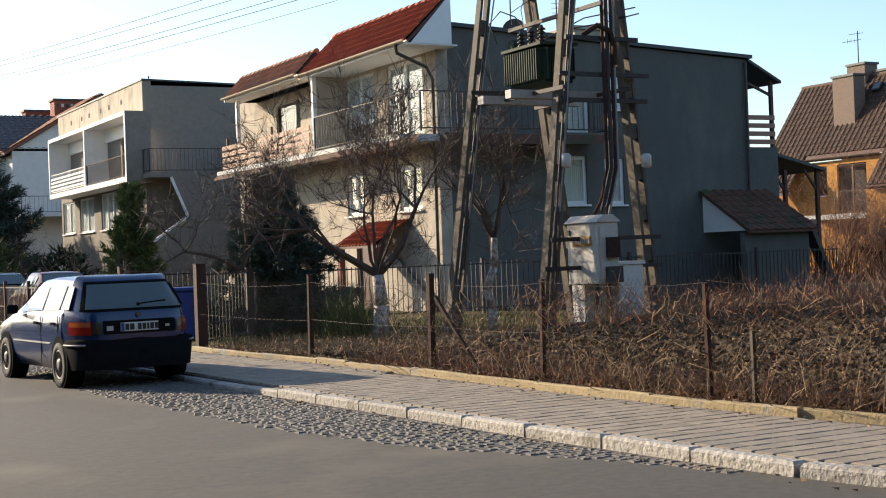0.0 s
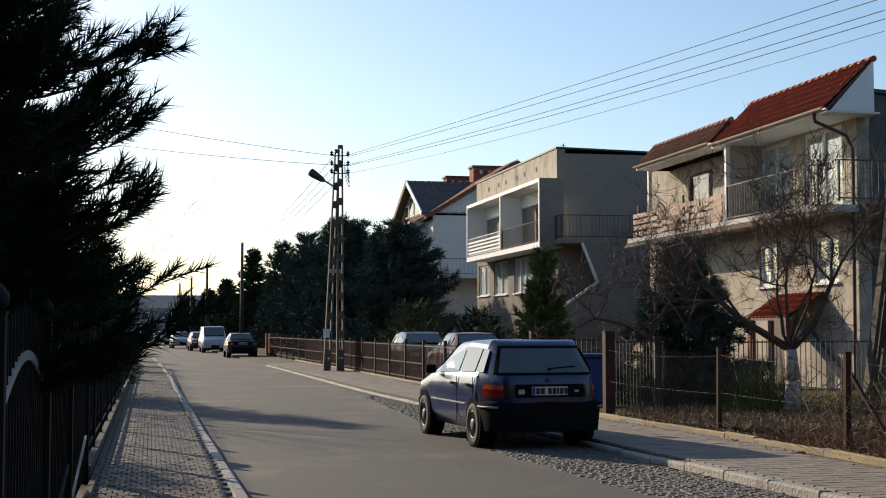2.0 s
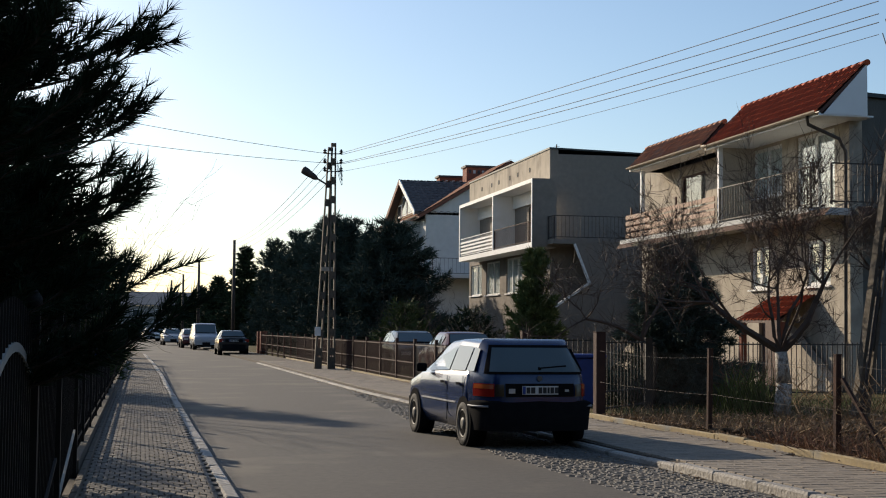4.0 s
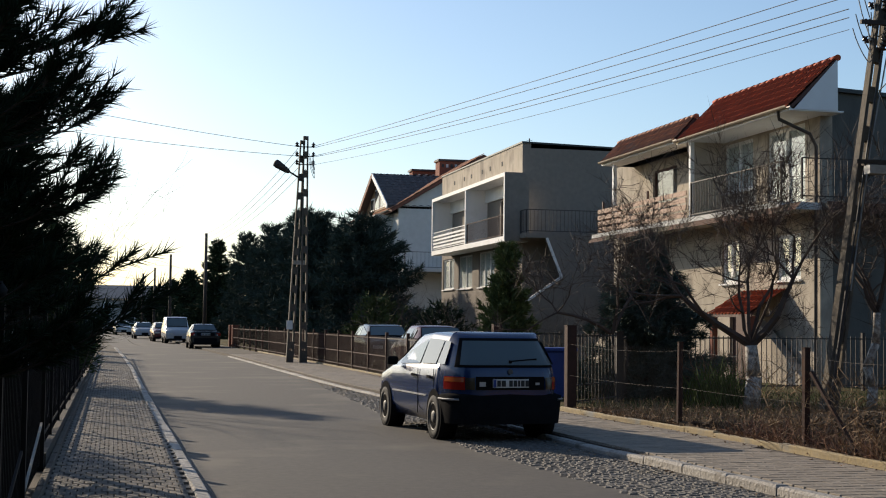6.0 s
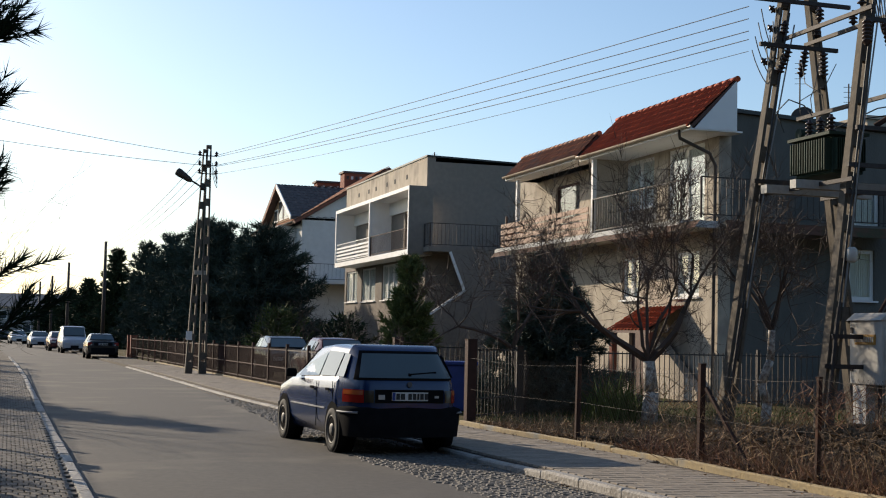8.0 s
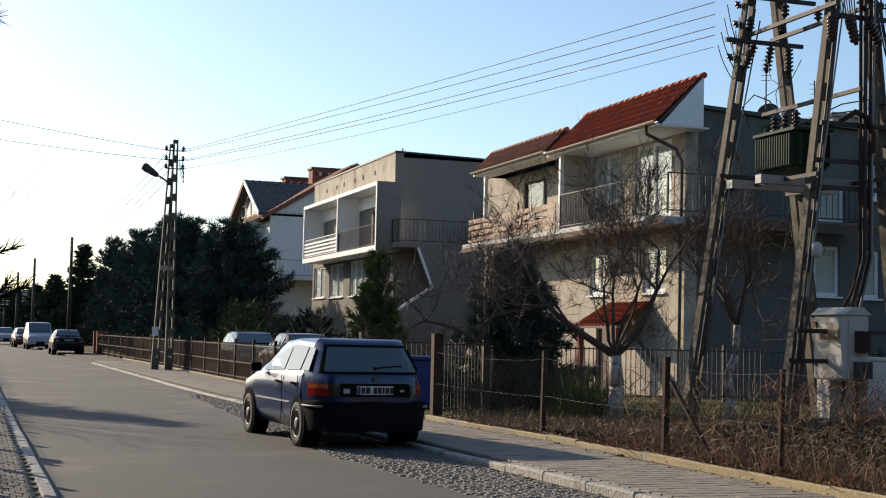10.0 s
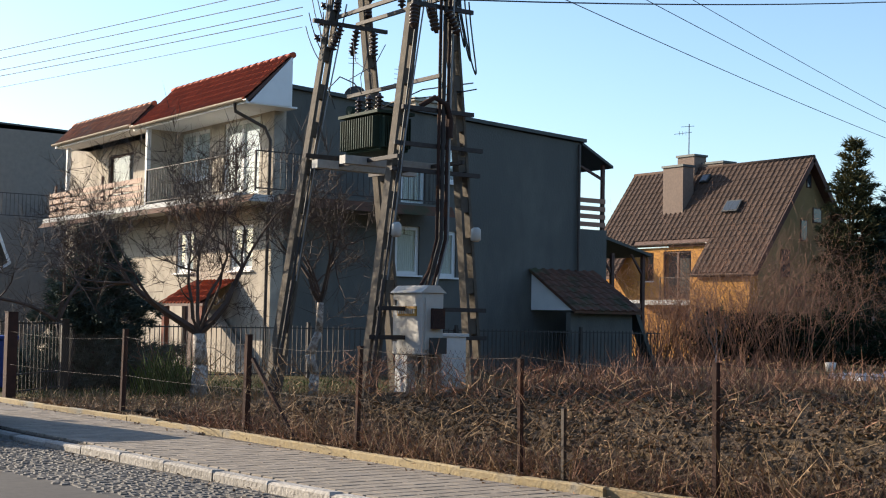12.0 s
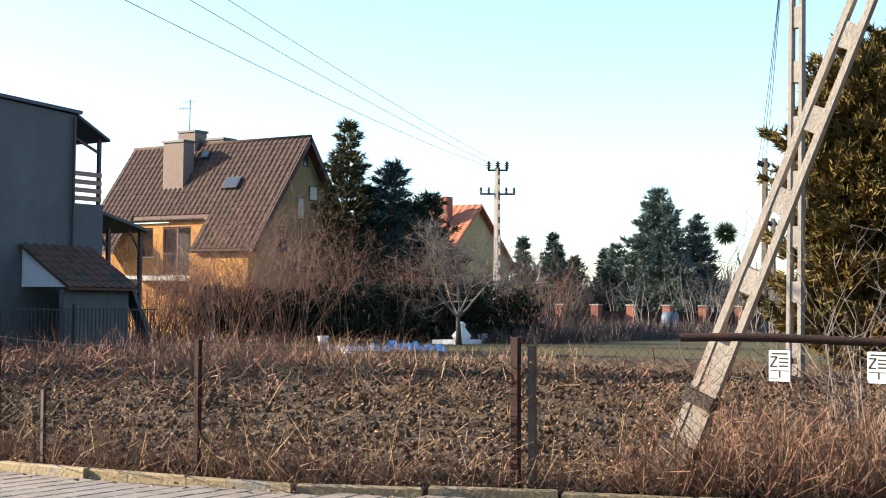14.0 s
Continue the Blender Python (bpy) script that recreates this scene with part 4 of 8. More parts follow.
def house_yellow():
    h = thing("house", (48, 44, 0), "ochre house with steep brown pantile roof and brick chimneys", "house")
    XR, ZR, Y0, Y1 = 47.95, 9.02, 39.3, 50.5
    bm = bm_new()
    slab(bm, [(44.9, Y0 + 0.4, 0), (51.0, Y0 + 0.4, 0), (51.0, Y0 + 0.4, 4.6), (XR, Y0 + 0.4, 8.75), (44.9, Y0 + 0.4, 4.6)], (0, 0.35, 0))
    g = part("gable_wall", bm, CREAM, h, "cream rendered gable wall in shade")
    for x0, x1, z0, z1 in ((46.27, 46.87, 3.73, 4.93), (47.54, 48.0, 5.35, 6.29), (48.36, 48.94, 6.18, 6.86), (47.93, 48.26, 7.7, 8.33), (47.2, 47.75, 2.9, 3.4)):
        bm = bm_new()
        box(bm, x0, Y0 + 0.37, z0, x1, Y0 + 0.398, z1)
        w = part("window", bm, WOOD_DARK, h)
        bm = bm_new()
        box(bm, x0 + 0.05, Y0 + 0.36, z0 + 0.05, x1 - 0.05, Y0 + 0.368, z1 - 0.05)
        part("pane", bm, GLASS, w)
    holes = [(46.5, 47.25, 3.62, 4.95), (44.1, 45.86, 2.76, 4.97)]
    bm = bm_new()
    wall(bm, "x", 45.4, 0.35, Y0 + 0.75, Y1 - 0.76, 0, 5.15, holes)
    part("front_wall", bm, YELLOW, h, "sunlit ochre rendered front wall")
    bm = bm_new()
    box(bm, 45.4, Y1 - 0.75, 0, 51, Y1 - 0.4, 4.9)
    box(bm, 50.7, Y0 + 0.8, 0, 51, Y1 - 0.8, 5)
    part("rear_wall", bm, YELLOW, h)
    window(h, "x", 45.4, *holes[0], 1, frame_mat=WOOD_DARK, curtain=False)
    window(h, "x", 45.4, *holes[1], 2, frame_mat=WOOD_DARK, curtain=False, sill=False)
    bm = bm_new()
    box(bm, 44.5, 43.0, 2.5, 45.397, 47.3, 2.72)
    part("balcony_slab", bm, WHITE_WALL, h)
    railing(h, (44.55, 43.35, 2.72), (44.55, 45.2, 2.72), 1.0, 0.12)
    bm = bm_new()
    box(bm, 44.4, 39.75, 0, 45.39, 43.2, 3.82)
    part("bay", bm, YELLOW, h)
    run, rise = XR - 44.2, ZR - 3.85
    def slope(s):
        bm = bm_new()
        e = XR - s * run
        if s > 0:
            for y0, y1, f in ((Y0, 43.0, 0), (43.0, 47.85, 0.29), (47.85, Y1, 0)):
                slab(bm, [(e + run * f, y0, 3.85 + rise * f), (e + run * f, y1, 3.85 + rise * f), (XR, y1, ZR), (XR, y0, ZR)], (0, 0, -0.16))
        else:
            slab(bm, [(e, Y0, 3.85), (e, Y1, 3.85), (XR, Y1, ZR), (XR, Y0, ZR)], (0, 0, -0.16))
        return part("roof", bm, WOOD_DARK, h)
    r = slope(1)
    slope(-1)
    tile_roof(r, (44.18, Y1, 3.87), (0, Y0 - Y1, 0), (run, 0, rise), 0.3, 0.34, TILE_BROWN, inside=lambda p: not (43.0 < p.y < 47.85 and p.x < 44.2 + run * 0.29))
    bm = bm_new()
    rod(bm, (XR, Y0 - 0.02, ZR + 0.0), (XR, Y1, ZR + 0.0), 0.1, 0.1, 10)
    part("ridge", bm, TILE_BROWN, r)
    bm = bm_new()
    for s in (-1, 1):
        beam(bm, (XR, Y0 - 0.02, ZR - 0.1), (XR + s * run, Y0 - 0.02, 3.75), 0.05, 0.22)
    part("bargeboard", bm, WOOD_DARK, h)
    gutter(h, (44.2 + run * 0.29 - 0.1, 43.02, 5.3), (44.2 + run * 0.29 - 0.1, 47.83, 5.3), 0.07)
    gutter(h, (44.1, Y0, 3.8), (44.1, 42.98, 3.8), 0.07)
    # chimneys built in courses
    for x, y, w, d, z0, z1 in ((46.65, 46.2, 0.7, 1.3, 6.2, 8.98), (48.0, 46.65, 0.8, 1.1, 8.2, 9.62), (48.3, 45.2, 0.8, 1.3, 8.2, 9.2)):
        bm = bm_new()
        box(bm, x - w / 2, y - d / 2, z0, x + w / 2, y + d / 2, z1)
        c = part("chimney", bm, BRICK, h, "grey-brown brick chimney")
        bm = bm_new()
        box(bm, x - w / 2 - 0.06, y - d / 2 - 0.06, z1, x + w / 2 + 0.06, y + d / 2 + 0.06, z1 + 0.1)
        part("chimney_cap", bm, FLASH, c)
    bm = bm_new()
    rod(bm, (47.9, 46.75, 9.6), (47.9, 46.75, 11.25), 0.025)
    beam(bm, (47.6, 47.0, 11.1), (48.1, 46.6, 11.15), 0.02, 0.02)
    beam(bm, (47.4, 47.25, 10.75), (48.0, 46.65, 10.85), 0.02, 0.02)
    for k in range(4):
        beam(bm, (47.55 + 0.12 * k, 47.05 - 0.1 * k, 10.7), (47.55 + 0.12 * k, 47.05 - 0.1 * k, 10.9), 0.012, 0.012)
    part("aerial", bm, STEEL_DARK, h)
    def roof_pt(y, f, lift):
        nx, nz = -rise / math.hypot(run, rise), run / math.hypot(run, rise)
        return Vector((44.2 + run * f + nx * lift, y, 3.85 + rise * f + nz * lift))
    for y0, y1, f0, f1 in ((42.0, 42.9, 0.53, 0.63), (44.9, 45.4, 0.84, 0.91)):
        bm = bm_new()
        slab(bm, [roof_pt(y0, f0, 0.1), roof_pt(y1, f0, 0.1), roof_pt(y1, f1, 0.1), roof_pt(y0, f1, 0.1)], roof_pt(0, 0, 0.05) - roof_pt(0, 0, -0.05))
        w = part("skylight", bm, FLASH, h, "roof window")
        bm = bm_new()
        slab(bm, [roof_pt(y0 + 0.06, f0 + 0.01, 0.205), roof_pt(y1 - 0.06, f0 + 0.01, 0.205), roof_pt(y1 - 0.06, f1 - 0.01, 0.205), roof_pt(y0 + 0.06, f1 - 0.01, 0.205)], roof_pt(0, 0, 0.004) - roof_pt(0, 0, 0))
        part("pane", bm, GLASS, w)
    return h

def house_far():
    h = thing("house", (94, 60, 0), "distant house with orange tiled roof among trees", "house")
    bm = bm_new()
    slab(bm, [(89, 59.8, 0), (99, 59.8, 0), (99, 59.8, 5), (94, 59.8, 9.3), (89, 59.8, 5)], (0, 9.9, 0))
    part("wall", bm, CREAM, h)
    bm = bm_new()
    for s in (-1, 1):
        slab(bm, [(94 + s * 5.8, 59.3, 4.4), (94 + s * 5.8, 70, 4.4), (94, 70, 9.6), (94, 59.3, 9.6)], (0, 0, -0.2))
    r = part("roof", bm, TILE_ORANGE, h)
    tile_roof(r, (88.15, 70, 4.45), (0, -10.7, 0), (5.85, 0, 5.2), 0.6, 0.65, TILE_ORANGE, singles=100)
    bm = bm_new()
    box(bm, 91.6, 61.2, 7, 92.5, 62.4, 10.2)
    part("chimney", bm, BRICK_RED, h)
    return h

house_twin()
house_flat()
house_dormer()
house_yellow()
house_far()

# ---- poles, transformer station, wires ----
def zn_leg(parent, p0, p1, w0, w1, d0, d1, material=None, slots=True, slot=0.42, name="leg", face=(0, 1, 0), foot=0.7, rung=0.19):
    """A tapered concrete pole with long slots through its web: two flanges joined by rungs."""
    p0, p1 = Vector(p0), Vector(p1)
    material = material or CONCRETE
    d, a, b = axes(p0, p1, face)
    bm = bm_new()
    L = (p1 - p0).length
    def at(s, o):
        w = w0 + (w1 - w0) * s / L
        return p0 + d * s + a * (o * w)
    n = max(3, int(L / (slot * 1.6)))
    for o in (-0.38, 0.38):
        beam(bm, at(0, o), at(L, o), w0 * 0.24, d0, w1 * 0.24, d1, up=face)
    step = L / n
    for k in range(n + 1):
        c = k * step
        half = step * (rung if slots else 0.5)
        if k == 0:
            half = step * foot
        lo, hi = max(0, c - half), min(L, c + half)
        w = (w0 + (w1 - w0) * c / L) * 0.54
        dd = (d0 + (d1 - d0) * c / L) * 0.8
        beam(bm, at(lo, 0), at(hi, 0), w, dd, up=face)
    return part(name, bm, material, parent)

def insulator(parent, base, way=(0, 0, 1), size=1.0, sheds=4, name="insulator"):
    bm = bm_new()
    prof = [(0.02, 0)]
    for k in range(sheds):
        z = 0.03 + k * 0.055
        prof += [(0.03, z), (0.065, z + 0.008), (0.06, z + 0.022), (0.03, z + 0.04)]
    prof += [(0.02, 0.05 + sheds * 0.055)]
    lathe(bm, base, [(r * size, h * size) for r, h in prof], 10, way)
    return part(name, bm, CERAMIC, parent)

def sag(p0, p1, drop, n=14):
    p0, p1 = Vector(p0), Vector(p1)
    return [p0.lerp(p1, k / n) - Vector((0, 0, 4 * drop * (k / n) * (1 - k / n))) for k in range(n + 1)]

def wire(pts, r=0.011, material=None, label="thin black overhead wire"):
    bm = bm_new()
    tube(bm, pts, r, 4)
    return tagged(part("overhead_wire", bm, material or CABLE), label, "wire", "overhead wires")

# transformer station on four slotted legs
ts = thing("transformer_station", (13, 20, 0.1), "old pole-mounted transformer station on slotted concrete legs", "transformer")
TOP = 9.7
zn_leg(ts, (11.66, 21.2, 0.1), (13.11, 21.2, TOP), 0.25, 0.16, 0.2, 0.14, slots=True)
zn_leg(ts, (14.32, 21.2, 0.1), (13.07, 21.2, TOP), 0.25, 0.16, 0.2, 0.14)
zn_leg(ts, (12.12, 18.9, 0.1), (13.25, 18.9, TOP), 0.25, 0.16, 0.2, 0.14)
zn_leg(ts, (14.34, 18.9, 0.1), (13.39, 18.9, TOP), 0.25, 0.16, 0.2, 0.14)
for y, x0, x1, z in ((21.0, 12.2, 13.75, 6.8), (18.72, 12.75, 14.0, 6.8), (18.75, 12.2, 14.4, 1.74), (18.75, 12.05, 14.42, 1.27), (18.72, 12.45, 14.25, 4.45), (18.72, 12.4, 14.2, 4.02), (21.0, 12.1, 14.0, 4.4), (21.0, 12.1, 14.0, 7.6), (18.72, 12.6, 14.0, 7.5), (18.72, 12.6, 14.05, 5.05)):
    bm = bm_new()
    beam(bm, (x0, y, z), (x1, y, z), 0.06, 0.07)
    part("cross_bar", bm, STEEL_DARK, ts)
for x, z in ((12.75, 6.95), (13.35, 6.95), (12.9, 7.75), (12.4, 4.2), (13.7, 4.2), (13.2, 5.6)):
    bm = bm_new()
    beam(bm, (x, 21.4, z), (x, 18.5, z), 0.055, 0.065)
    part("long_bar", bm, STEEL_DARK, ts)
for y in (19.5, 20.4):
    bm = bm_new()
    box(bm, 11.95, y - 0.09, 4.12, 14.0, y + 0.09, 4.26)
    part("platform_beam", bm, STEEL_PALE, ts, "pale steel channel under the transformer")
bm = bm_new()
box(bm, 12.62, 19.4, 4.4, 13.2, 20.5, 5.02)
tank = part("transformer_tank", bm, TRAFO_GREEN, ts, "green ribbed transformer tank", bevel=0.015)
bm = bm_new()
box(bm, 12.5, 19.32, 5.02, 13.26, 20.58, 5.07)
part("tank_lid", bm, TRAFO_GREEN, tank)
for k in range(15):
    for side in (0, 1):
        bm = bm_new()
        y = 19.43 + k * 0.072
        if side:
            box(bm, 12.48, y, 4.45, 12.62, y + 0.022, 4.97)
        else:
            x = 12.64 + k * 0.037
            box(bm, x, 19.3, 4.45, x + 0.015, 19.4, 4.97)
        part("cooling_fin", bm, TRAFO_GREEN, tank)
for k in range(3):
    insulator(tank, (12.72, 19.6 + 0.32 * k, 5.07), size=1.2)
for k in range(4):
    insulator(tank, (13.08, 19.55 + 0.27 * k, 5.07), size=0.6, sheds=2)
bm = bm_new()
rod(bm, (13.15, 20.64, 5.2), (12.75, 20.64, 5.2), 0.1, n=10)
part("oil_conservator", bm, TRAFO_GREEN, tank)
for k, x in enumerate((12.72, 13.05, 13.4)):
    for y, tilt in ((20.9, 0.35), (18.6, -0.35)):
        insulator(ts, (x, y, 6.75), (0.25 * (k - 1), tilt, -1), 1.3, 6, "hanging_insulator")
for y in (18.8, 20.0, 21.1):
    insulator(ts, (12.75, y, 7.02), (0, 0, 1), 1.2, 3)
    insulator(ts, (13.4, y, 7.02), (0, 0, 1), 1.2, 3)
for x, y, z in ((12.65, 21.25, 7.45), (12.62, 21.25, 7.1), (12.55, 21.25, 6.8), (12.5, 21.25, 6.5), (13.68, 18.8, 7.3), (13.75, 18.8, 7.0)):
    insulator(ts, (x, y, z), (-0.4 if x < 13 else 0.4, 0.3, 0.6), 1.0, 2)
def loose(pts, r=0.014, m=None, nm="cable_loop"):
    bm = bm_new()
    tube(bm, pts, r, 5)
    part(nm, bm, m or CABLE, ts)
def loop(p, w, h, dy=0.0):
    return [(p[0] + w * math.sin(a) * 0.5 + w * 0.5 * a / math.pi, p[1] + dy * a / math.pi, p[2] - h * math.sin(a) ** 0.8) for a in [math.pi * k / 14 for k in range(15)]]
for k in range(4):
    loose(loop((12.4 - 0.06 * k, 21.3, 7.5 - 0.25 * k), 0.35, 0.9 - 0.1 * k, -0.2), 0.01, CABLE_GREY if k % 2 else CABLE)
    loose(loop((12.85 + 0.1 * k, 18.7, 7.6), 0.3, 0.85 + 0.12 * k, 0.3), 0.011, CABLE_GREY if k % 2 == 0 else CABLE)
for k in range(3):
    loose(loop((13.6 + 0.05 * k, 18.7, 7.2 - 0.1 * k), 0.35 + 0.1 * k, 1.0 + 0.12 * k, 0.1), 0.014)
    loose([(12.72 + 0.34 * k, 20.5, 6.45), (12.6 + 0.2 * k, 20.2, 6.0), (12.55, 19.6 + 0.35 * k, 5.7), (12.55, 19.55 + 0.35 * k, 5.45)], 0.008)
loose([(12.45, 20.6, 5.2), (12.3, 20.6, 5.55), (12.35, 20.3, 5.72), (12.52, 20.1, 5.6), (12.55, 19.9, 5.4)], 0.012)
loose([(13.1, 20.4, 5.2), (13.6, 19.6, 5.55), (14.1, 18.8, 5.62)], 0.012)
loose([(13.05, 19.5, 5.3), (13.5, 19.0, 5.35), (14.1, 18.7, 5.5)], 0.012)
for k, (x, r, m) in enumerate(((13.3, 0.03, RUST), (13.38, 0.04, STEEL_DARK), (13.47, 0.03, RUST), (13.52, 0.022, CABLE_GREY))):
    loose([(x + 0.02 * k, 18.66, 7.9), (x, 18.66, 5.0), (x, 18.66, 2.9), (x - 0.2, 18.6, 2.35), (x - 0.36 + 0.03 * k, 18.6, 2.1)], r, m, "cable_duct")
for off, x0, x1, y in ((-0.13, 11.7, 12.9, 21.03), (-0.15, 12.15, 13.05, 18.72)):
    loose([(x0 - 0.09, y, 0.15), (x0 + (x1 - x0) * 0.25 - 0.07, y, 2.2)], 0.035, STEEL_DARK, "cable_guard")
    loose([(x0 + (x1 - x0) * 0.25 - 0.07, y, 2.2), (x0 + (x1 - x0) * 0.5 - 0.06, y - 0.03, 4.2), (x1 - 0.1, y, 7.4)], 0.018)
    loose([(x0 + (x1 - x0) * 0.25 + 0.0, y, 2.2), (x0 + (x1 - x0) * 0.55, y - 0.04, 4.6), (x1, y, 7.2)], 0.014, CABLE_GREY)
loose([(13.0, 18.8, 5.1), (13.2, 18.65, 5.25), (13.42, 18.6, 5.15), (13.5, 18.62, 4.9), (13.5, 18.62, 4.6)], 0.05, RUST, "cable_duct")
for x, y, z in ((12.5, 18.68, 2.9), (14.12, 18.68, 2.9)):
    bm = bm_new()
    lathe(bm, (x, y, z), [(0.05, 0), (0.09, 0.03), (0.09, 0.2), (0.05, 0.24)], 10)
    part("ceramic_spacer", bm, CABINET, ts)
# switch cabinet with pitched cap, its legs and meter boxes
bm = bm_new()
box(bm, 12.75, 18.25, 1.0, 13.17, 19.1, 2.0)
cab = part("switch_cabinet", bm, CABINET, ts, "rust-stained pale steel switch cabinet", bevel=0.01)
bm = bm_new()
slab(bm, [(12.71, 18.22, 2.0), (13.21, 18.22, 2.0), (13.06, 18.22, 2.12), (12.86, 18.22, 2.12)], (0, 0.92, 0))
part("cap", bm, CABINET, cab)
bm = bm_new()
box(bm, 12.737, 18.4, 1.62, 12.748, 18.95, 1.78)
part("warning_strip", bm, YELLOW_SIGN, cab, "faded orange warning strip")
bm = bm_new()
for k in range(9):
    box(bm, 12.73, 18.45 + k * 0.055, 1.66, 12.736, 18.48 + k * 0.055, 1.74)
part("writing_bars", bm, CABINET, cab)
bm = bm_new()
for z in (1.2, 1.8):
    box(bm, 12.73, 19.0, z, 12.748, 19.06, z + 0.09)
part("hinge", bm, STEEL_DARK, cab)
bm = bm_new()
box(bm, 12.8, 18.225, 1.08, 13.14, 18.248, 1.92)
part("cabinet_door", bm, CABINET, cab)
bm = bm_new()
box(bm, 12.9, 18.13, 1.42, 13.12, 18.222, 1.75)
part("meter_box", bm, RUST, ts)
bm = bm_new()
box(bm, 12.88, 18.1, 1.02, 13.14, 18.222, 1.28)
part("meter_box", bm, FLASH, ts)
for x in (12.8, 13.05):
    bm = bm_new()
    beam(bm, (x, 18.4, 0.1), (x, 18.4, 1.0), 0.07, 0.07)
    part("cabinet_leg", bm, STEEL_DARK, ts)
bm = bm_new()
box(bm, 12.78, 18.7, 0.05, 13.1, 19.05, 0.98)
part("cable_plinth", bm, PLASTER_WHITE, ts, "whitewashed masonry plinth")
cc = thing("cable_cabinet", (13.75, 18.7, 0.1), "pale concrete cable cabinet beside the transformer legs", "cabinet")
bm = bm_new()
box(bm, 13.22, 18.35, 0.1, 13.72, 18.85, 1.3)
body = part("cabinet_body", bm, PLASTER_WHITE, cc, bevel=0.012)
bm = bm_new()
box(bm, 13.2, 18.32, 1.3, 13.75, 18.88, 1.35)
part("cabinet_lid", bm, PLASTER_WHITE, cc)
bm = bm_new()
box(bm, 13.21, 18.4, 0.25, 13.218, 18.8, 1.25)
part("cabinet_door", bm, CABINET, cc)

# A-shaped street lamp pole
lp = thing("street_lamp", (6.4, 50, 0.08), "two-legged concrete power pole carrying a street lamp", "street lamp")
zn_leg(lp, (6.12, 50.0, 0.05), (6.48, 50.0, 8.2), 0.26, 0.18, 0.24, 0.16)
zn_leg(lp, (6.6, 49.9, 0.05), (6.58, 49.9, 8.35), 0.28, 0.18, 0.24, 0.16)
bm = bm_new()
box(bm, 6.2, 49.8, 3.65, 6.6, 49.95, 3.8)
part("cross_tie", bm, CONCRETE_PALE, lp)
bm = bm_new()
tube(bm, [(6.45, 49.85, 6.75), (6.1, 49.8, 6.95), (5.9, 49.75, 7.05)], 0.035, 8)
arm = part("lamp_arm", bm, STEEL_DARK, lp)
bm = bm_new()
lathe(bm, (5.98, 49.78, 7.0), [(0.06, 0), (0.1, 0.1), (0.15, 0.5), (0.14, 0.62), (0.05, 0.66)], 10, (-0.85, -0.1, 0.52))
part("lamp_head", bm, STEEL_DARK, arm, "dark street lamp head")
for z in (7.95, 7.6, 7.3):
    for x in (6.25, 6.85):
        bm = bm_new()
        rod(bm, (6.5, 49.85, z), (x, 49.8, z), 0.02)
        br = part("bracket", bm, STEEL_DARK, lp)
        insulator(br, (x, 49.8, z - 0.02), (0, 0, 1), 1.2, 2)
for k in range(3):
    bm = bm_new()
    tube(bm, loop((6.7, 49.75, 7.7 - 0.15 * k), 0.25, 0.6), 0.012, 4)
    part("cable_loop", bm, CABLE_GREY, lp)
bm = bm_new()
box(bm, 5.98, 49.84, 1.3, 6.2, 49.86, 1.62)
part("notice", bm, PLATE, lp)

# wires along the street and across it
for k, (z0, z1) in enumerate(((7.98, 7.52), (7.92, 7.3), (7.62, 7.08), (7.58, 6.93), (7.3, 6.72))):
    wire(sag((6.85, 49.8, z0), (12.15, 21.3, z1), 0.05 + 0.03 * k), 0.009 if k < 4 else 0.006)
for k, z in enumerate((7.95, 7.6)):
    wire(sag((6.25, 49.8, z), (-9, 44, z + 1.6 - 0.8 * k), 0.25), 0.009)
for k in range(4):
    wire(sag((6.3 + 0.1 * k, 49.9, 7.9 - 0.25 * k), (5.3, 88, 7.0 - 0.25 * k), 0.5), 0.011)
for k, z in enumerate((7.35, 7.0)):
    wire(sag((13.7, 18.8, z), (44, 24, 13.6 - 0.55 * k), 0.3), 0.014)
for k, z in enumerate((7.9, 8.8, 9.45)):
    wire(sag((13.35, 18.75, z), (63.6 + 0.3 * k, 39.7 - 0.4 * k, 9.1), 0.3), 0.011)
bm = bm_new()
for z in (7.9, 8.8, 9.45):
    beam(bm, (12.9, 18.72, z), (13.8, 18.72, z), 0.07, 0.07)
part("cross_bar", bm, STEEL_DARK, ts)

def line_pole(x, y, h, w=0.22, arms=True, label="slim dark wooden line pole beside the street"):
    p = thing("utility_pole", (x, y, 0), label, "pole", "line poles along the street")
    bm = bm_new()
    rod(bm, (x, y, 0), (x, y, h), w * 0.6, w * 0.4, 8)
    part("pole", bm, STEEL_DARK, p)
    if arms:
        for z in (h - 0.25, h - 0.6):
            bm = bm_new()
            beam(bm, (x - 0.4, y, z), (x + 0.4, y, z), 0.06, 0.07)
            a = part("cross_arm", bm, STEEL_DARK, p)
            for s in (-0.35, 0.35):
                insulator(a, (x + s, y, z + 0.03), size=1.3, sheds=2)
line_pole(5.45, 88, 7.1, arms=False)
line_pole(4.0, 107, 6.6, arms=False)
line_pole(3.3, 124, 6.2, arms=False)
line_pole(2.6, 140, 6.2, arms=False)

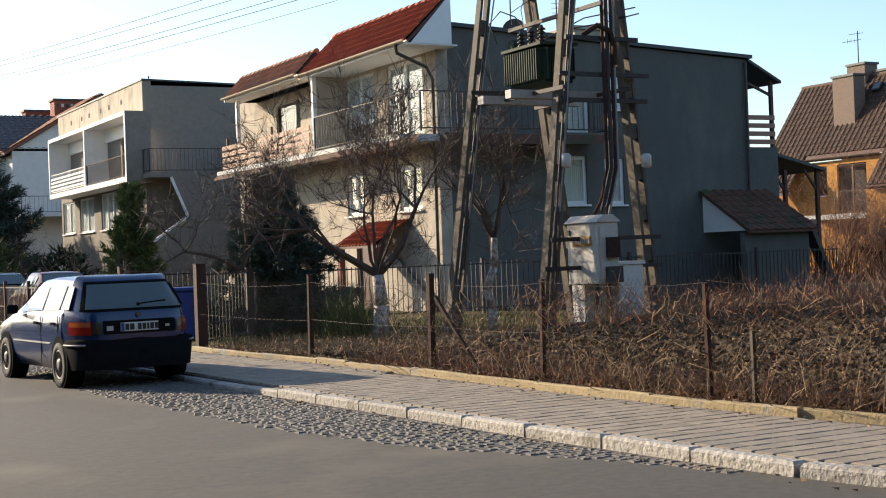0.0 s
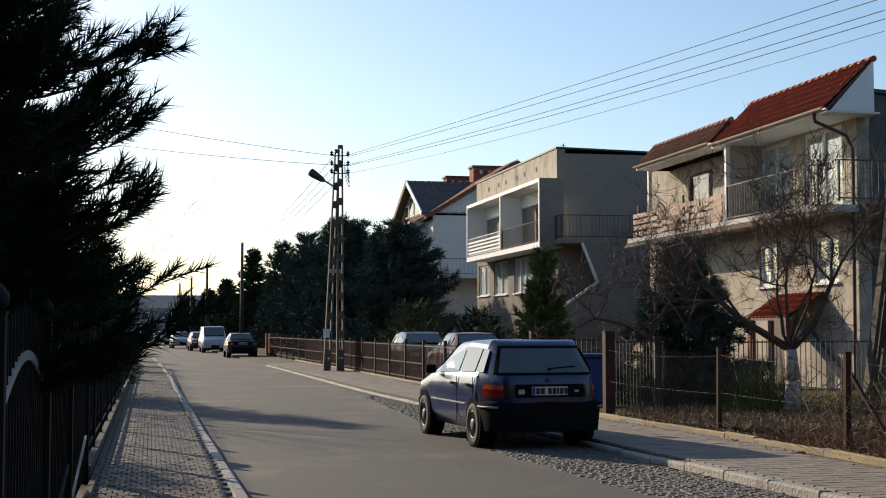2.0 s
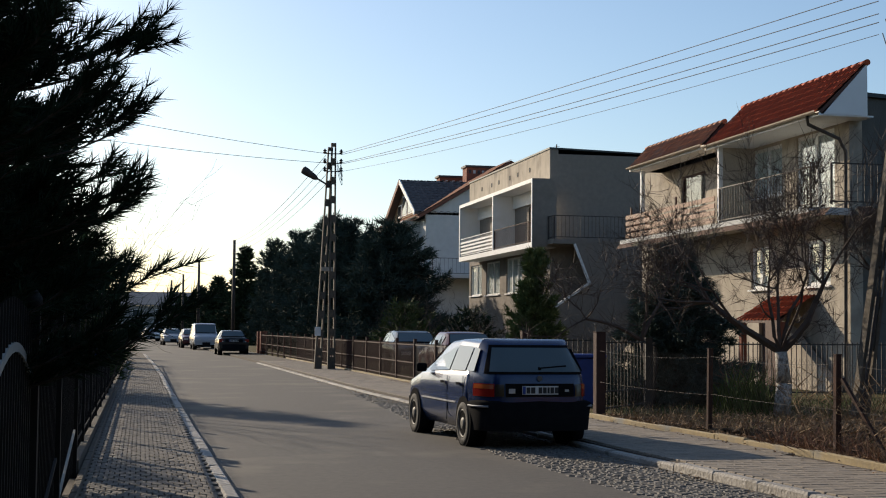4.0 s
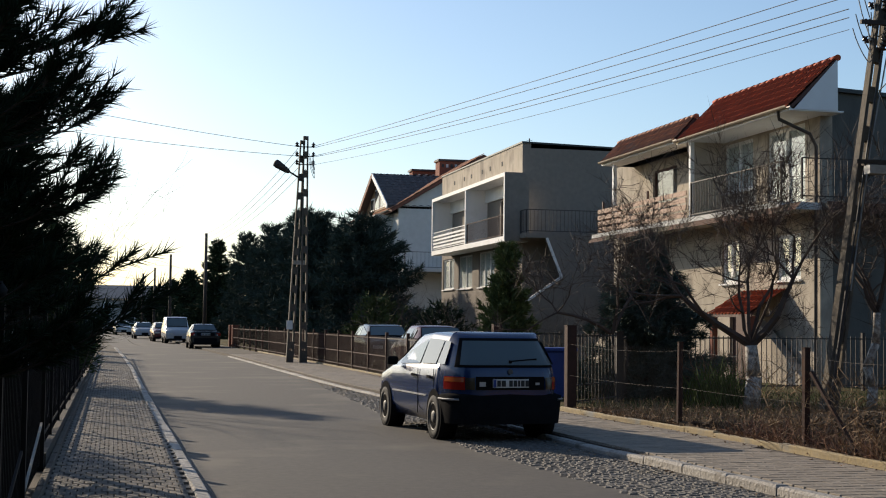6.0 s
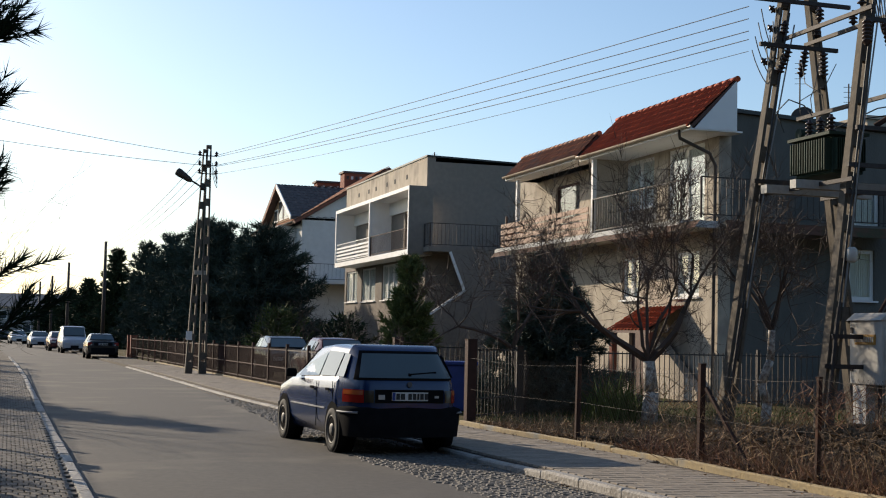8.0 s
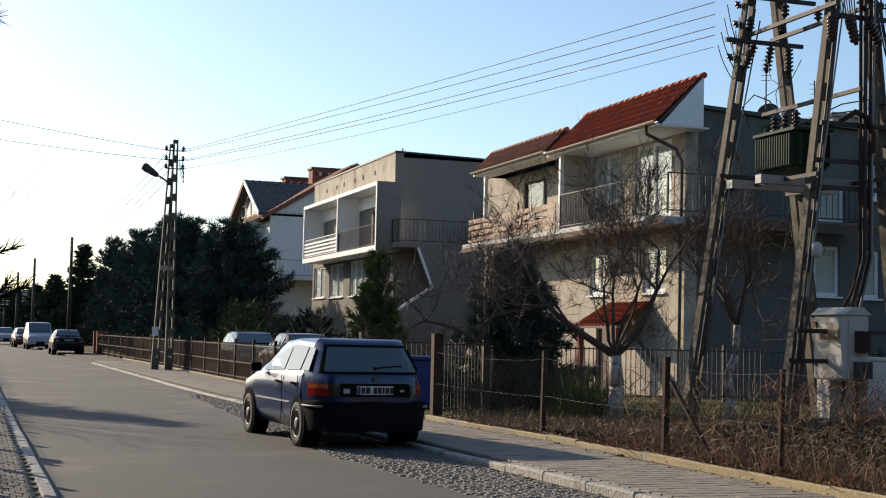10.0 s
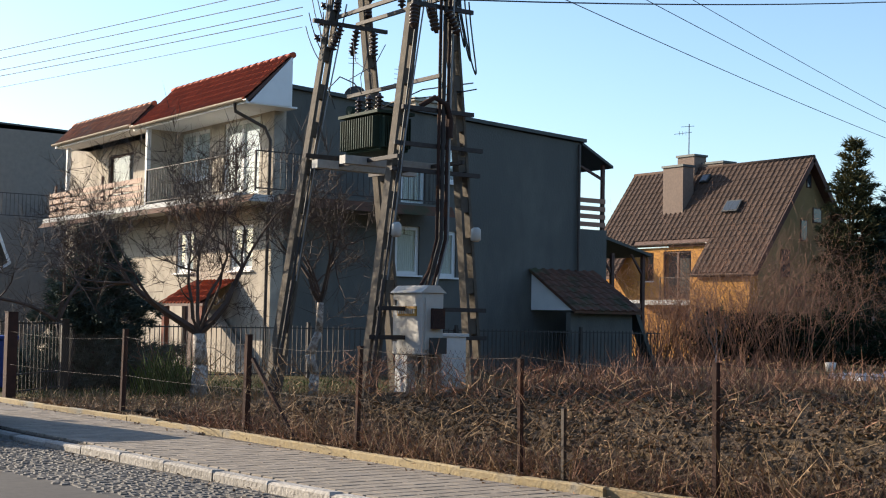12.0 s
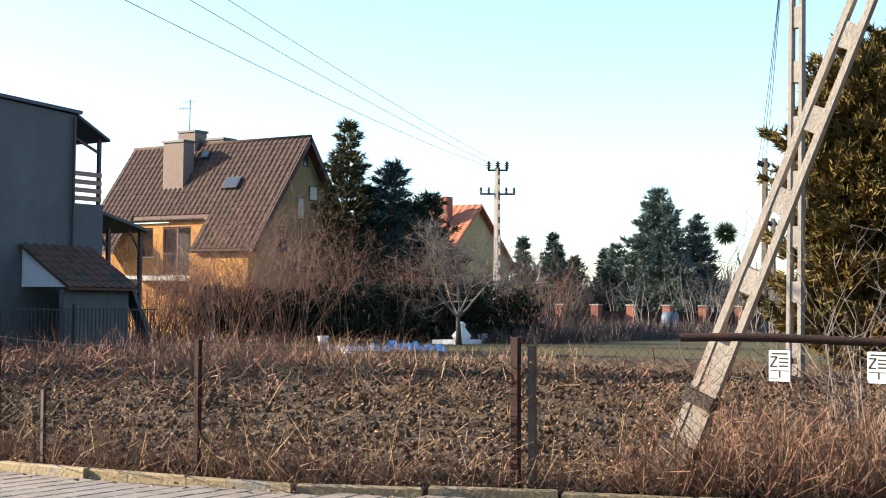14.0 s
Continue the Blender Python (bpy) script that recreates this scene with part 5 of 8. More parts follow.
# far pole over the gardens
fp = thing("utility_pole", (64, 39.3, 0), "concrete power pole with two crossarms above the gardens", "pole")
zn_leg(fp, (64, 39.3, 0), (63.95, 39.35, 9.0), 0.4, 0.24, 0.3, 0.2, CONCRETE_PALE, name="pole")
for z, l in ((8.9, 0.55), (7.6, 0.95)):
    bm = bm_new()
    beam(bm, (64 - l * 0.53, 39.35 + l * 0.85, z), (64 + l * 0.53, 39.35 - l * 0.85, z), 0.09, 0.1)
    a = part("cross_arm", bm, STEEL_DARK, fp)
    for s in (-0.9, 0, 0.9) if z > 8 else (-0.95, -0.5, 0.5, 0.95):
        insulator(a, (64 + s * l * 0.53, 39.35 - s * l * 0.85, z + 0.03), (0, 0, 1), 2.2 if z > 8 else 1.6, 3)

# braced double pole by the field, strut leaning in from the fence
bp = thing("leaning_strut", (10.25, 4.45, 0.1), "leaning slotted pale concrete pole strut rising from the fence", "pole")
zn_leg(bp, (10.25, 4.60, -0.05), (10.25, 2.06, 6.0), 0.235, 0.17, 0.09, 0.08, CONCRETE_PALE, slot=0.4, name="strut", face=(1, 0, 0), foot=2.2, rung=0.15)
bm = bm_new()
beam(bm, (10.25, 4.63, -0.1), (10.25, 4.38, 0.5), 0.29, 0.22, up=(1, 0, 0))
part("strut_foot", bm, CONCRETE, bp)
bm = bm_new()
beam(bm, (10.25, 4.25, 0.8), (10.25, 4.21, 0.9), 0.25, 0.18, up=(1, 0, 0))
part("strut_band", bm, STEEL_DARK, bp)
vp = thing("utility_pole", (20.9, 7.28, 0.1), "slotted pale concrete power pole before the thuja", "pole")
zn_leg(vp, (20.9, 7.28, 0.1), (20.95, 7.25, 9.5), 0.24, 0.2, 0.2, 0.16, CONCRETE_PALE, slot=0.5, name="pole", face=(1, 0, 0))
for k in range(3):
    wire(sag((20.9, 7.3, 9.3 - 0.3 * k), (57, 21.5 + 0.2 * k, 7.7 - 0.2 * k), 0.5), 0.009)
for x, y, h in ((57, 21.5, 8.0), (66, 24.5, 6.0)):
    q = thing("utility_pole", (x, y, 0), "slim lattice-slotted concrete pole far across the gardens", "pole")
    zn_leg(q, (x, y, 0), (x, y, h), 0.3, 0.2, 0.24, 0.18, CONCRETE, name="pole")
    for z in (h - 0.3, h - 0.9):
        insulator(q, (x - 0.2, y, z), (-1, 0.3, 0.2), 2, 3)
        insulator(q, (x + 0.2, y, z), (1, 0.3, 0.2), 2, 3)

# ---- cars ----
HATCH = ((0.0, 0.40, 0.62, 0.64, 0.76, 0.72), (0.05, 0.32, 0.84, 0.90, 0.815, 0.74), (0.13, 0.27, 0.96, 1.0, 0.84, 0.75), (0.42, 0.22, 0.96, 1.35, 0.845, 0.64), (0.56, 0.22, 0.96, 1.395, 0.845, 0.635), (1.5, 0.22, 0.94, 1.42, 0.845, 0.63),
         (2.2, 0.22, 0.93, 1.385, 0.845, 0.585), (2.42, 0.22, 0.93, 1.33, 0.845, 0.58), (3.02, 0.22, 0.91, 0.985, 0.84, 0.69), (3.7, 0.24, 0.78, 0.85, 0.81, 0.66), (3.98, 0.3, 0.64, 0.68, 0.74, 0.58), (4.05, 0.36, 0.52, 0.54, 0.68, 0.5))
SALOON = ((0.0, 0.40, 0.7, 0.74, 0.78, 0.7), (0.06, 0.32, 0.92, 0.97, 0.83, 0.72), (0.75, 0.24, 0.95, 1.02, 0.86, 0.7), (1.25, 0.22, 0.95, 1.33, 0.86, 0.58), (1.5, 0.22, 0.95, 1.385, 0.86, 0.59), (2.3, 0.22, 0.94, 1.395, 0.86, 0.6), (2.65, 0.22, 0.93, 1.35, 0.86, 0.58), (3.3, 0.22, 0.9, 0.97, 0.85, 0.7), (4.2, 0.26, 0.76, 0.82, 0.8, 0.64), (4.45, 0.34, 0.56, 0.6, 0.72, 0.55))
VAN = ((0.0, 0.40, 0.9, 0.95, 0.8, 0.74), (0.05, 0.34, 1.05, 1.12, 0.86, 0.76), (0.2, 0.26, 1.05, 1.72, 0.87, 0.7), (0.35, 0.25, 1.05, 1.8, 0.87, 0.72), (2.4, 0.25, 1.03, 1.82, 0.87, 0.72), (2.7, 0.25, 1.02, 1.74, 0.87, 0.7), (3.45, 0.25, 1.0, 1.1, 0.86, 0.7), (4.0, 0.28, 0.85, 0.9, 0.8, 0.62), (4.15, 0.36, 0.6, 0.64, 0.72, 0.55))

def car(shape, paint_mat, label, m, front_first=False, wheels=(0.78, 3.3), r=0.295, detail=True, pane=None):
    """A car built with its tail at the origin and its nose along +y, then put at the pose m."""
    c = thing("car", (0, 0, 0), label, "car", "parked cars")
    L = shape[-1][0]
    def section(st):
        s, zb, zl, zt, w, wt = st
        half = [(0.0, zb), (w * 0.9, zb), (w * 0.985, zb + (zl - zb) * 0.25), (w, zb + (zl - zb) * 0.62), (w * 0.975, zl - 0.02), (w * 0.955, zl), (wt * 1.0, zt - 0.045), (wt * 0.93, zt - 0.012), (wt * 0.6, zt), (0.0, zt + 0.008)]
        return [(x, s, z) for x, z in half]
    def lerp_st(s):
        cols = list(zip(*shape))
        return tuple(float(np.interp(s, cols[0], q)) for q in cols)
    ss = sorted({q[0] for q in shape} | {k * L / 22 for k in range(1, 22)})
    bm = bm_new()
    TZ = (0.24, 0.40, 0.60, 0.78, 0.92, 1.0, 1.06, 1.33, 1.395, 1.42)
    TW = (0.77, 0.832, 0.843, 0.845, 0.826, 0.80, 0.775, 0.655, 0.632, 0.59)
    TY = (0.06, 0.0, -0.01, 0.0, 0.03, 0.06, 0.11, 0.38, 0.46, 0.62)
    def tail(z, u, out=0.0):
        """A point of the rounded tail: u runs from -1 to 1 across it."""
        hw, y0 = float(np.interp(z, TZ, TW)), float(np.interp(z, TZ, TY))
        return Vector((u * (hw + out), y0 - out + (0.62 - y0) * abs(u) ** 7, z))
    def tail_patch(u0, u1, z0, z1, out, n=10, m=3):
        b = bm_new()
        g = [[b.verts.new(tail(z0 + (z1 - z0) * j / m, u0 + (u1 - u0) * i / n, out)) for i in range(n + 1)] for j in range(m + 1)]
        for j in range(m):
            for i in range(n):
                b.faces.new((g[j][i], g[j][i + 1], g[j + 1][i + 1], g[j + 1][i])).smooth = True
        return b
    if detail:
        ss = [0.6] + [q for q in ss if q > 0.62]
        us = [math.sin(math.pi / 2 * k / 14) for k in range(-14, 15)]
        zs = sorted(set(TZ) | {0.5, 0.7, 0.85, 1.15, 1.24})
        g = [[bm.verts.new(tail(z, u)) for u in us] for z in zs]
        for p, q in zip(g, g[1:]):
            for k in range(28):
                bm.faces.new((p[k], p[k + 1], q[k + 1], q[k])).smooth = True
    rings = []
    for s in ss:
        sec = section(lerp_st(s))
        ring = [bm.verts.new(p) for p in sec] + [bm.verts.new((-x, y, z)) for x, y, z in sec[-2:0:-1]]
        rings.append(ring)
    n = len(rings[0])
    for a, b in zip(rings, rings[1:]):
        for k in range(n):
            bm.faces.new((a[k], a[(k + 1) % n], b[(k + 1) % n], b[k])).smooth = True
    bm.faces.new(rings[0][::-1])
    bm.faces.new(rings[-1])
    body = part("body", bm, paint_mat, c)
    glass = pane or CARGLASS
    roof = [q for q in shape if q[3] > q[2] + 0.25]
    r0, r1 = roof[0], roof[-1]
    before, after = shape[shape.index(r0) - 1], shape[shape.index(r1) + 1]
    if detail:
        gl = part("rear_window", tail_patch(-0.82, 0.82, 1.0, 1.31, 0.016, 24, 8), glass, c)
        part("seal", tail_patch(-0.88, 0.88, 0.97, 1.345, 0.009, 28, 10), CAR_BLACK, gl)
    for lo, hi, nm in ((before, r0, "rear_window"), (after, r1, "windscreen")):
        if detail and nm == "rear_window":
            continue
        bm = bm_new()
        sgn = -1 if lo[0] < hi[0] else 1
        def pt(f, side):
            s, z, wt = lo[0] + (hi[0] - lo[0]) * f, lo[3] + (hi[3] - lo[3]) * f, lo[5] + (hi[5] - lo[5]) * f
            return Vector((side * wt * 0.93, s + sgn * 0.012, z + 0.012))
        a = [pt(0.12, -1), pt(0.12, 1), pt(0.93, 1), pt(0.93, -1)]
        mid = (a[0] + a[1]) / 2 + Vector((0, sgn * 0.015, 0.01)), (a[2] + a[3]) / 2 + Vector((0, sgn * 0.015, 0.01))
        vv = [bm.verts.new(p) for p in (a[0], mid[0], a[1], a[2], mid[1], a[3])]
        bm.faces.new((vv[0], vv[1], vv[4], vv[5])).smooth = True
        bm.faces.new((vv[1], vv[2], vv[3], vv[4])).smooth = True
        gl = part(nm, bm, glass, c)
        bm = bm_new()
        q = [pt(0.05, -1.05), pt(0.05, 1.05), pt(0.99, 1.03), pt(0.99, -1.03)]
        for i in range(4):
            j = (i + 1) % 4
            bm.faces.new([bm.verts.new(p) for p in (q[i], q[j], a[j] + Vector((0, sgn * 0.004, 0.003)), a[i] + Vector((0, sgn * 0.004, 0.003)))])
        bmesh.ops.remove_doubles(bm, verts=bm.verts, dist=0.001)
        part("seal", bm, CAR_BLACK, gl)
    # side windows
    spans = ((r0[0] + 0.02, r0[0] + 0.36), (r0[0] + 0.42, r0[0] + 1.12), (r0[0] + 1.18, r1[0] + 0.22))
    for side in (-1, 1):
        for k, (s0, s1) in enumerate(spans):
            bm = bm_new()
            def sp(s, f):
                st = lerp_st(s)
                x0, z0, x1, z1 = st[4] * 0.955, st[2], st[5], st[3] - 0.045
                return Vector((side * (x0 + (x1 - x0) * f + 0.014), s, z0 + (z1 - z0) * f + 0.004))
            top0, top1 = (0.55, 0.88) if k == 0 else (0.88, 0.88)
            if k == 2:
                top1 = 0.7
            q = [sp(s0, 0.1), sp(s1, 0.1), sp(s1, top1), sp(s0 if k else s0 + 0.1, top0 if k else 0.85)]
            bm.faces.new([bm.verts.new(p) for p in q])
            part("side_window", bm, glass, c)
            if detail and k:
                bm = bm_new()
                box(bm, side * 0.86 - 0.012, s0 + 0.08, 0.80, side * 0.86 + 0.012, s0 + 0.22, 0.835)
                part("door_handle", bm, CAR_BLACK, c)
                bm = bm_new()
                st = lerp_st(s0 - 0.03)
                beam(bm, (side * (st[4] - 0.003), s0 - 0.03, 0.3), (side * (st[4] - 0.003), s0 - 0.03, st[2] - 0.03), 0.006, 0.01)
                part("door_gap", bm, CAR_BLACK, c)
        if detail:
            bm = bm_new()
            beam(bm, (side * 0.848, 1.16, 0.56), (side * 0.848, L - 1.16, 0.56), 0.012, 0.018)
            part("rubbing_strip", bm, CAR_TRIM if paint_mat is CAR_BLUE else CAR_BLACK, c)
            bm = bm_new()
            box(bm, side * 0.93 - 0.08, r1[0] + 0.16, 0.93, side * 0.93 + 0.08, r1[0] + 0.26, 1.05)
            part("door_mirror", bm, CAR_BLACK, c, bevel=0.02)
    # bumpers
    for s0, s1, nm in ((-0.05, 0.52, "rear_bumper"), (L - 0.5, L + 0.04, "front_bumper")):
        bm = bm_new()
        base = [(-0.862, 0.5), (-0.855, 0.3), (-0.8, 0.13), (-0.64, -0.01), (0.0, -0.06), (0.64, -0.01), (0.8, 0.13), (0.855, 0.3), (0.862, 0.5)]
        ring = base if nm == "rear_bumper" else [(x * 0.95, L - y * 0.8 - 0.03) for x, y in base]
        v0 = [bm.verts.new((x * 0.95, y, 0.24)) for x, y in ring]
        top = 0.6 if nm == "rear_bumper" else 0.52
        v1 = [bm.verts.new((x * 1.0, y, top)) for x, y in ring]
        v2 = [bm.verts.new((x * 0.9, y + (0.06 if nm == "rear_bumper" else -0.06), top + 0.03)) for x, y in ring]
        for k in range(8):
            bm.faces.new((v0[k], v0[k + 1], v1[k + 1], v1[k])).smooth = True
            bm.faces.new((v1[k], v1[k + 1], v2[k + 1], v2[k])).smooth = True
        bp_ = part(nm, bm, CAR_BLACK, c)
        if detail and nm == "rear_bumper":
            for side in (-1, 1):
                bm = bm_new()
                tube(bm, [(side * 0.872, 0.48, 0.555), (side * 0.866, 0.3, 0.555), (side * 0.812, 0.125, 0.555), (side * 0.72, 0.05, 0.555)], 0.014, 6)
                part("bumper_strip", bm, CAR_TRIM, bp_)
    zt = 0.865 if detail else shape[1][2]
    for side in (-1, 1):
        bm = bm_new()
        if detail:
            bm.free()
            lm = part("rear_lamp", tail_patch(side * 0.74, side * 0.955, zt - 0.185, zt - 0.02, 0.013), LAMP_RED, c, "red rear lamp")
            part("inner_lens", tail_patch(side * 0.6, side * 0.735, zt - 0.18, zt - 0.025, 0.012), LAMP_SMOKED, lm, "smoked inner lens")
            bm = tail_patch(side * 0.75, side * 0.95, zt - 0.085, zt - 0.03, 0.016)
        else:
            box(bm, side * 0.715 - 0.115, 0.0, zt - 0.18, side * 0.715 + 0.115, 0.26, zt - 0.02)
            lm = part("rear_lamp", bm, LAMP_RED, c, "red rear lamp", bevel=0.012)
            bm = bm_new()
            box(bm, side * 0.64 - 0.035, -0.008, zt - 0.165, side * 0.64 + 0.035, -0.001, zt - 0.11)
        part("indicator", bm, LAMP_AMBER if detail else LAMP_CLEAR, lm)
        bm = bm_new()
        box(bm, side * 0.52 - 0.16, L - 0.12, 0.6, side * 0.52 + 0.16, L + 0.004, 0.72)
        part("headlight", bm, LAMP_CLEAR, c, bevel=0.012)
    bm = bm_new()
    box(bm, -0.49, -0.008, zt - 0.185, 0.49, 0.12, zt - 0.015)
    pn = part("tail_panel", bm, CAR_BLACK, c)
    bm = bm_new()
    box(bm, -0.26, -0.02, zt - 0.155, 0.26, -0.005, zt - 0.045)
    pl = part("number_plate", bm, PLATE, c)
    bm = bm_new()
    box(bm, -0.255, -0.026, zt - 0.15, -0.215, -0.0205, zt - 0.05)
    part("plate_band", bm, BIN_BLUE, pl)
    x = -0.2
    for w in (0.05, 0.06, 0.0, 0.05, 0.05, 0.03, 0.05, 0.05):
        if w:
            bm = bm_new()
            box(bm, x, -0.026, zt - 0.14, x + w, -0.0205, zt - 0.062)
            part("plate_bar", bm, INK, pl)
        x += w + 0.014 if w else 0.035
    if detail:
        bm = bm_new()
        box(bm, -0.45, -0.012, zt - 0.14, -0.36, -0.005, zt - 0.08)
        box(bm, 0.36, -0.012, zt - 0.12, 0.42, -0.005, zt - 0.09)
        part("badge", bm, LAMP_CLEAR, c)
        bm = bm_new()
        lathe(bm, (0, 0.03, zt + 0.05), [(0.035, 0), (0.035, 0.03)], 12, (0, -1, 0.1))
        part("badge", bm, RIM, c)
        bm = bm_new()
        beam(bm, (0.02, 0.085, 1.045), (0.42, 0.115, 1.075), 0.02, 0.022)
        rod(bm, (0.02, 0.06, 1.03), (0.02, 0.12, 1.05), 0.022)
        part("wiper", bm, CAR_BLACK, c)
    for s in wheels:
        for side in (-1, 1):
            # Solid black disc stands in for the shaded hollow round the wheel.
            bm = bm_new()
            lathe(bm, (side * 0.60, s, r + 0.03), [(r + 0.045, 0), (r + 0.045, 0.247)], 22, (side, 0, 0))
            part("wheel_arch", bm, CAR_BLACK, c)
            bm = bm_new()
            lathe(bm, (side * 0.67, s, r), [(r * 0.6, 0), (r * 0.95, 0.0), (r, 0.03), (r, 0.15), (r * 0.95, 0.185), (r * 0.66, 0.195), (r * 0.64, 0.17)], 24, (side, 0, 0))
            ty = part("wheel", bm, RUBBER, c)
            bm = bm_new()
            lathe(bm, (side * 0.67, s, r), [(r * 0.66, 0.15), (r * 0.65, 0.19), (r * 0.58, 0.185), (r * 0.5, 0.15), (r * 0.3, 0.165), (r * 0.24, 0.19), (r * 0.1, 0.195), (0.01, 0.195)], 20, (side, 0, 0))
            rm = part("rim", bm, RIM, ty)
            if detail:
                # Small black discs stand in for the shade in the rim's holes.
                for k in range(8):
                    a = math.tau * k / 8
                    bm = bm_new()
                    lathe(bm, (side * 0.835, s + math.cos(a) * r * 0.42, r + math.sin(a) * r * 0.42), [(0.024, 0), (0.024, 0.012)], 8, (side, 0, 0))
                    part("rim_hole", bm, CAR_BLACK, rm)
    c.matrix_world = m
    return c

car(HATCH, CAR_BLUE, "dark blue five-door hatchback parked half on the setts", pose(5.09, 17.75, 0.0, 0, 0, 4.2) @ Matrix.Diagonal((0.98, 1.0, 1.03, 1.0)))
car(SALOON, CAR_DARK, "dark green saloon parked by the kerb", pose(4.9, 78.0, 0, 0, 0, 1), detail=False)
car(VAN, CAR_SILVER, "silver-blue van facing down the street", pose(4.0, 99.5, 0, 0, 0, 182), detail=False, wheels=(0.8, 3.3))
car(HATCH, CAR_MAROON, "dark red hatchback parked by the kerb", pose(3.4, 107.5, 0, 0, 0, 182), detail=False)
car(SALOON, CAR_SILVER, "silver saloon parked facing the camera", pose(2.2, 122, 0, 0, 0, 183), detail=False)
car(SALOON, CAR_WHITE, "pale saloon far down the street", pose(0.6, 152, 0, 0, 0, 184), detail=False)
car(HATCH, CAR_DARK, "dark hatchback far down the street", pose(-0.9, 168, 0, 0, 0, 184), detail=False)
car(HATCH, CAR_DARK, "dark car parked at the far kerb", pose(-3.6, 168, 0, 0, 0, 4), detail=False)
car(SALOON, CAR_MAROON, "dark red estate car parked behind the garden fence", pose(9.3, 38.4, 0.12, 0, 0, 2), detail=False)
car(HATCH, CAR_DARK, "black car parked in a drive behind railings", pose(9.0, 48.5, 0.12, 0, 0, 178), detail=False)

# ---- fences ----
# wire fence along the field
wf = thing("wire_fence", (8, 12, 0.1), "rusty chain-link fence on steel posts behind the footway", "fence")
def fx(y):
    return edge_r(y) + 0.16
def post(parent, x, y, h, w, material, lean=(0, 0), name="post", z0=0.0):
    bm = bm_new()
    beam(bm, (x, y, z0), (x + lean[0], y + lean[1], h), w, w, up=(0, 1, 0))
    box(bm, x + lean[0] - w * 0.55, y + lean[1] - w * 0.55, h, x + lean[0] + w * 0.55, y + lean[1] + w * 0.55, h + 0.012)
    return part(name, bm, material, parent)
for y, h, w, m, lean in ((18.6, 1.34, 0.065, RUST, (0.02, 0)), (15.04, 1.33, 0.07, RUST, (0.0, -0.03)), (9.93, 1.2, 0.042, RUST, (0, 0.02)), (7.81, 1.24, 0.045, RUST, (-0.01, 0)), (5.36, 1.3, 0.06, RUST, (0, 0.01)), (5.24, 1.24, 0.05, CONCRETE, (0, 0.02)), (9.35, 0.78, 0.035, GALV, (0, 0.01)), (12.6, 1.25, 0.045, RUST, (0.03, 0)), (2.4, 1.3, 0.08, RUST, (0, 0)), (-0.8, 1.3, 0.08, RUST, (0, 0)), (-4.5, 1.3, 0.08, RUST, (0, 0))):
    post(wf, fx(y), y, h, w, m, lean)
bm = bm_new()
beam(bm, (fx(14.9), 14.9, 1.05), (fx(13.9) + 0.05, 13.9, 0.1), 0.04, 0.04)
part("brace", bm, RUST, wf)
bm = bm_new()
rail = []
for k in range(40):
    y = 4.2 - 0.3 * k
    q = (fx(y) - 0.02, y, 1.33 + 0.012 * math.sin(k))
    rail.append(q)
tube(bm, rail, 0.032, 8)
part("top_rail", bm, RUST, wf, "rusty tubular top rail")
verts, faces = [], []
def thin(p, q, r):
    k = len(verts)
    d = np.array(q) - np.array(p)
    s = np.cross(d, (0.3, 0.2, 0.9))
    s = s / np.linalg.norm(s) * r
    u = np.cross(d, s)
    u = u / np.linalg.norm(u) * r
    for c in (p, q):
        for o in (s, -0.5 * s + 0.87 * u, -0.5 * s - 0.87 * u):
            verts.append(np.array(c) + o)
    for a in range(3):
        b = (a + 1) % 3
        faces.append((k + a, k + b, k + 3 + b, k + 3 + a))
TOPW = 1.18
for sgn in (-1, 1):
    y = -6.0
    while y < 22.5:
        y2 = y + sgn * TOPW * 0.8
        if -6 < y2 < 22.5:
            m0, m1 = (y + y2) / 2, TOPW / 2 + 0.1
            thin((fx(y), y, 0.12), (fx(m0), m0, m1), 0.0012)
            thin((fx(m0), m0, m1), (fx(y2), y2, TOPW + 0.08), 0.0012)
        y += 0.075
tagged(raw("wire_mesh", verts, faces, GALV, wf), kind="stuff")
for z, dip in ((1.24, 0.05), (0.7, 0.02)):
    ys = [22.8, 18.6, 15.04, 12.6, 9.93, 7.81, 5.3]
    for a, b in zip(ys, ys[1:]):
        bm = bm_new()
        tube(bm, sag((fx(a), a, z), (fx(b), b, z - 0.02), dip, 6), 0.0018, 4)
        part("strand", bm, GALV, wf)
# signs on the rail
for y in (3.51, 2.86):
    s = thing("warning_sign", (fx(y) - 0.06, y, 1.0), "small white enamel sign with black marks wired to the fence", "sign", "signs on the fence")
    x = fx(y) - 0.07
    bm = bm_new()
    box(bm, x - 0.006, y - 0.082, 1.02, x, y + 0.082, 1.25)
    part("plate", bm, PLATE, s, bevel=0.002)
    bm = bm_new()
    f = x - 0.0065
    def stroke(y0, z0, y1, z1, w):
        beam(bm, (f, y0, z0), (f, y1, z1), w, 0.003, up=(1, 0, 0))
    stroke(y + 0.07, 1.2, y + 0.02, 1.2, 0.012)
    stroke(y + 0.02, 1.2, y + 0.07, 1.13, 0.012)
    stroke(y + 0.07, 1.13, y + 0.02, 1.13, 0.012)
    for k in range(3):
        stroke(y + 0.005, 1.19 - 0.028 * k, y - 0.065, 1.19 - 0.028 * k, 0.012)
    stroke(y + 0.06, 1.225, y - 0.06, 1.225, 0.012)
    stroke(y + 0.07, 1.1, y - 0.07, 1.1, 0.006)
    stroke(y, 1.1, y, 1.05, 0.01)
    part("marks", bm, INK, s)

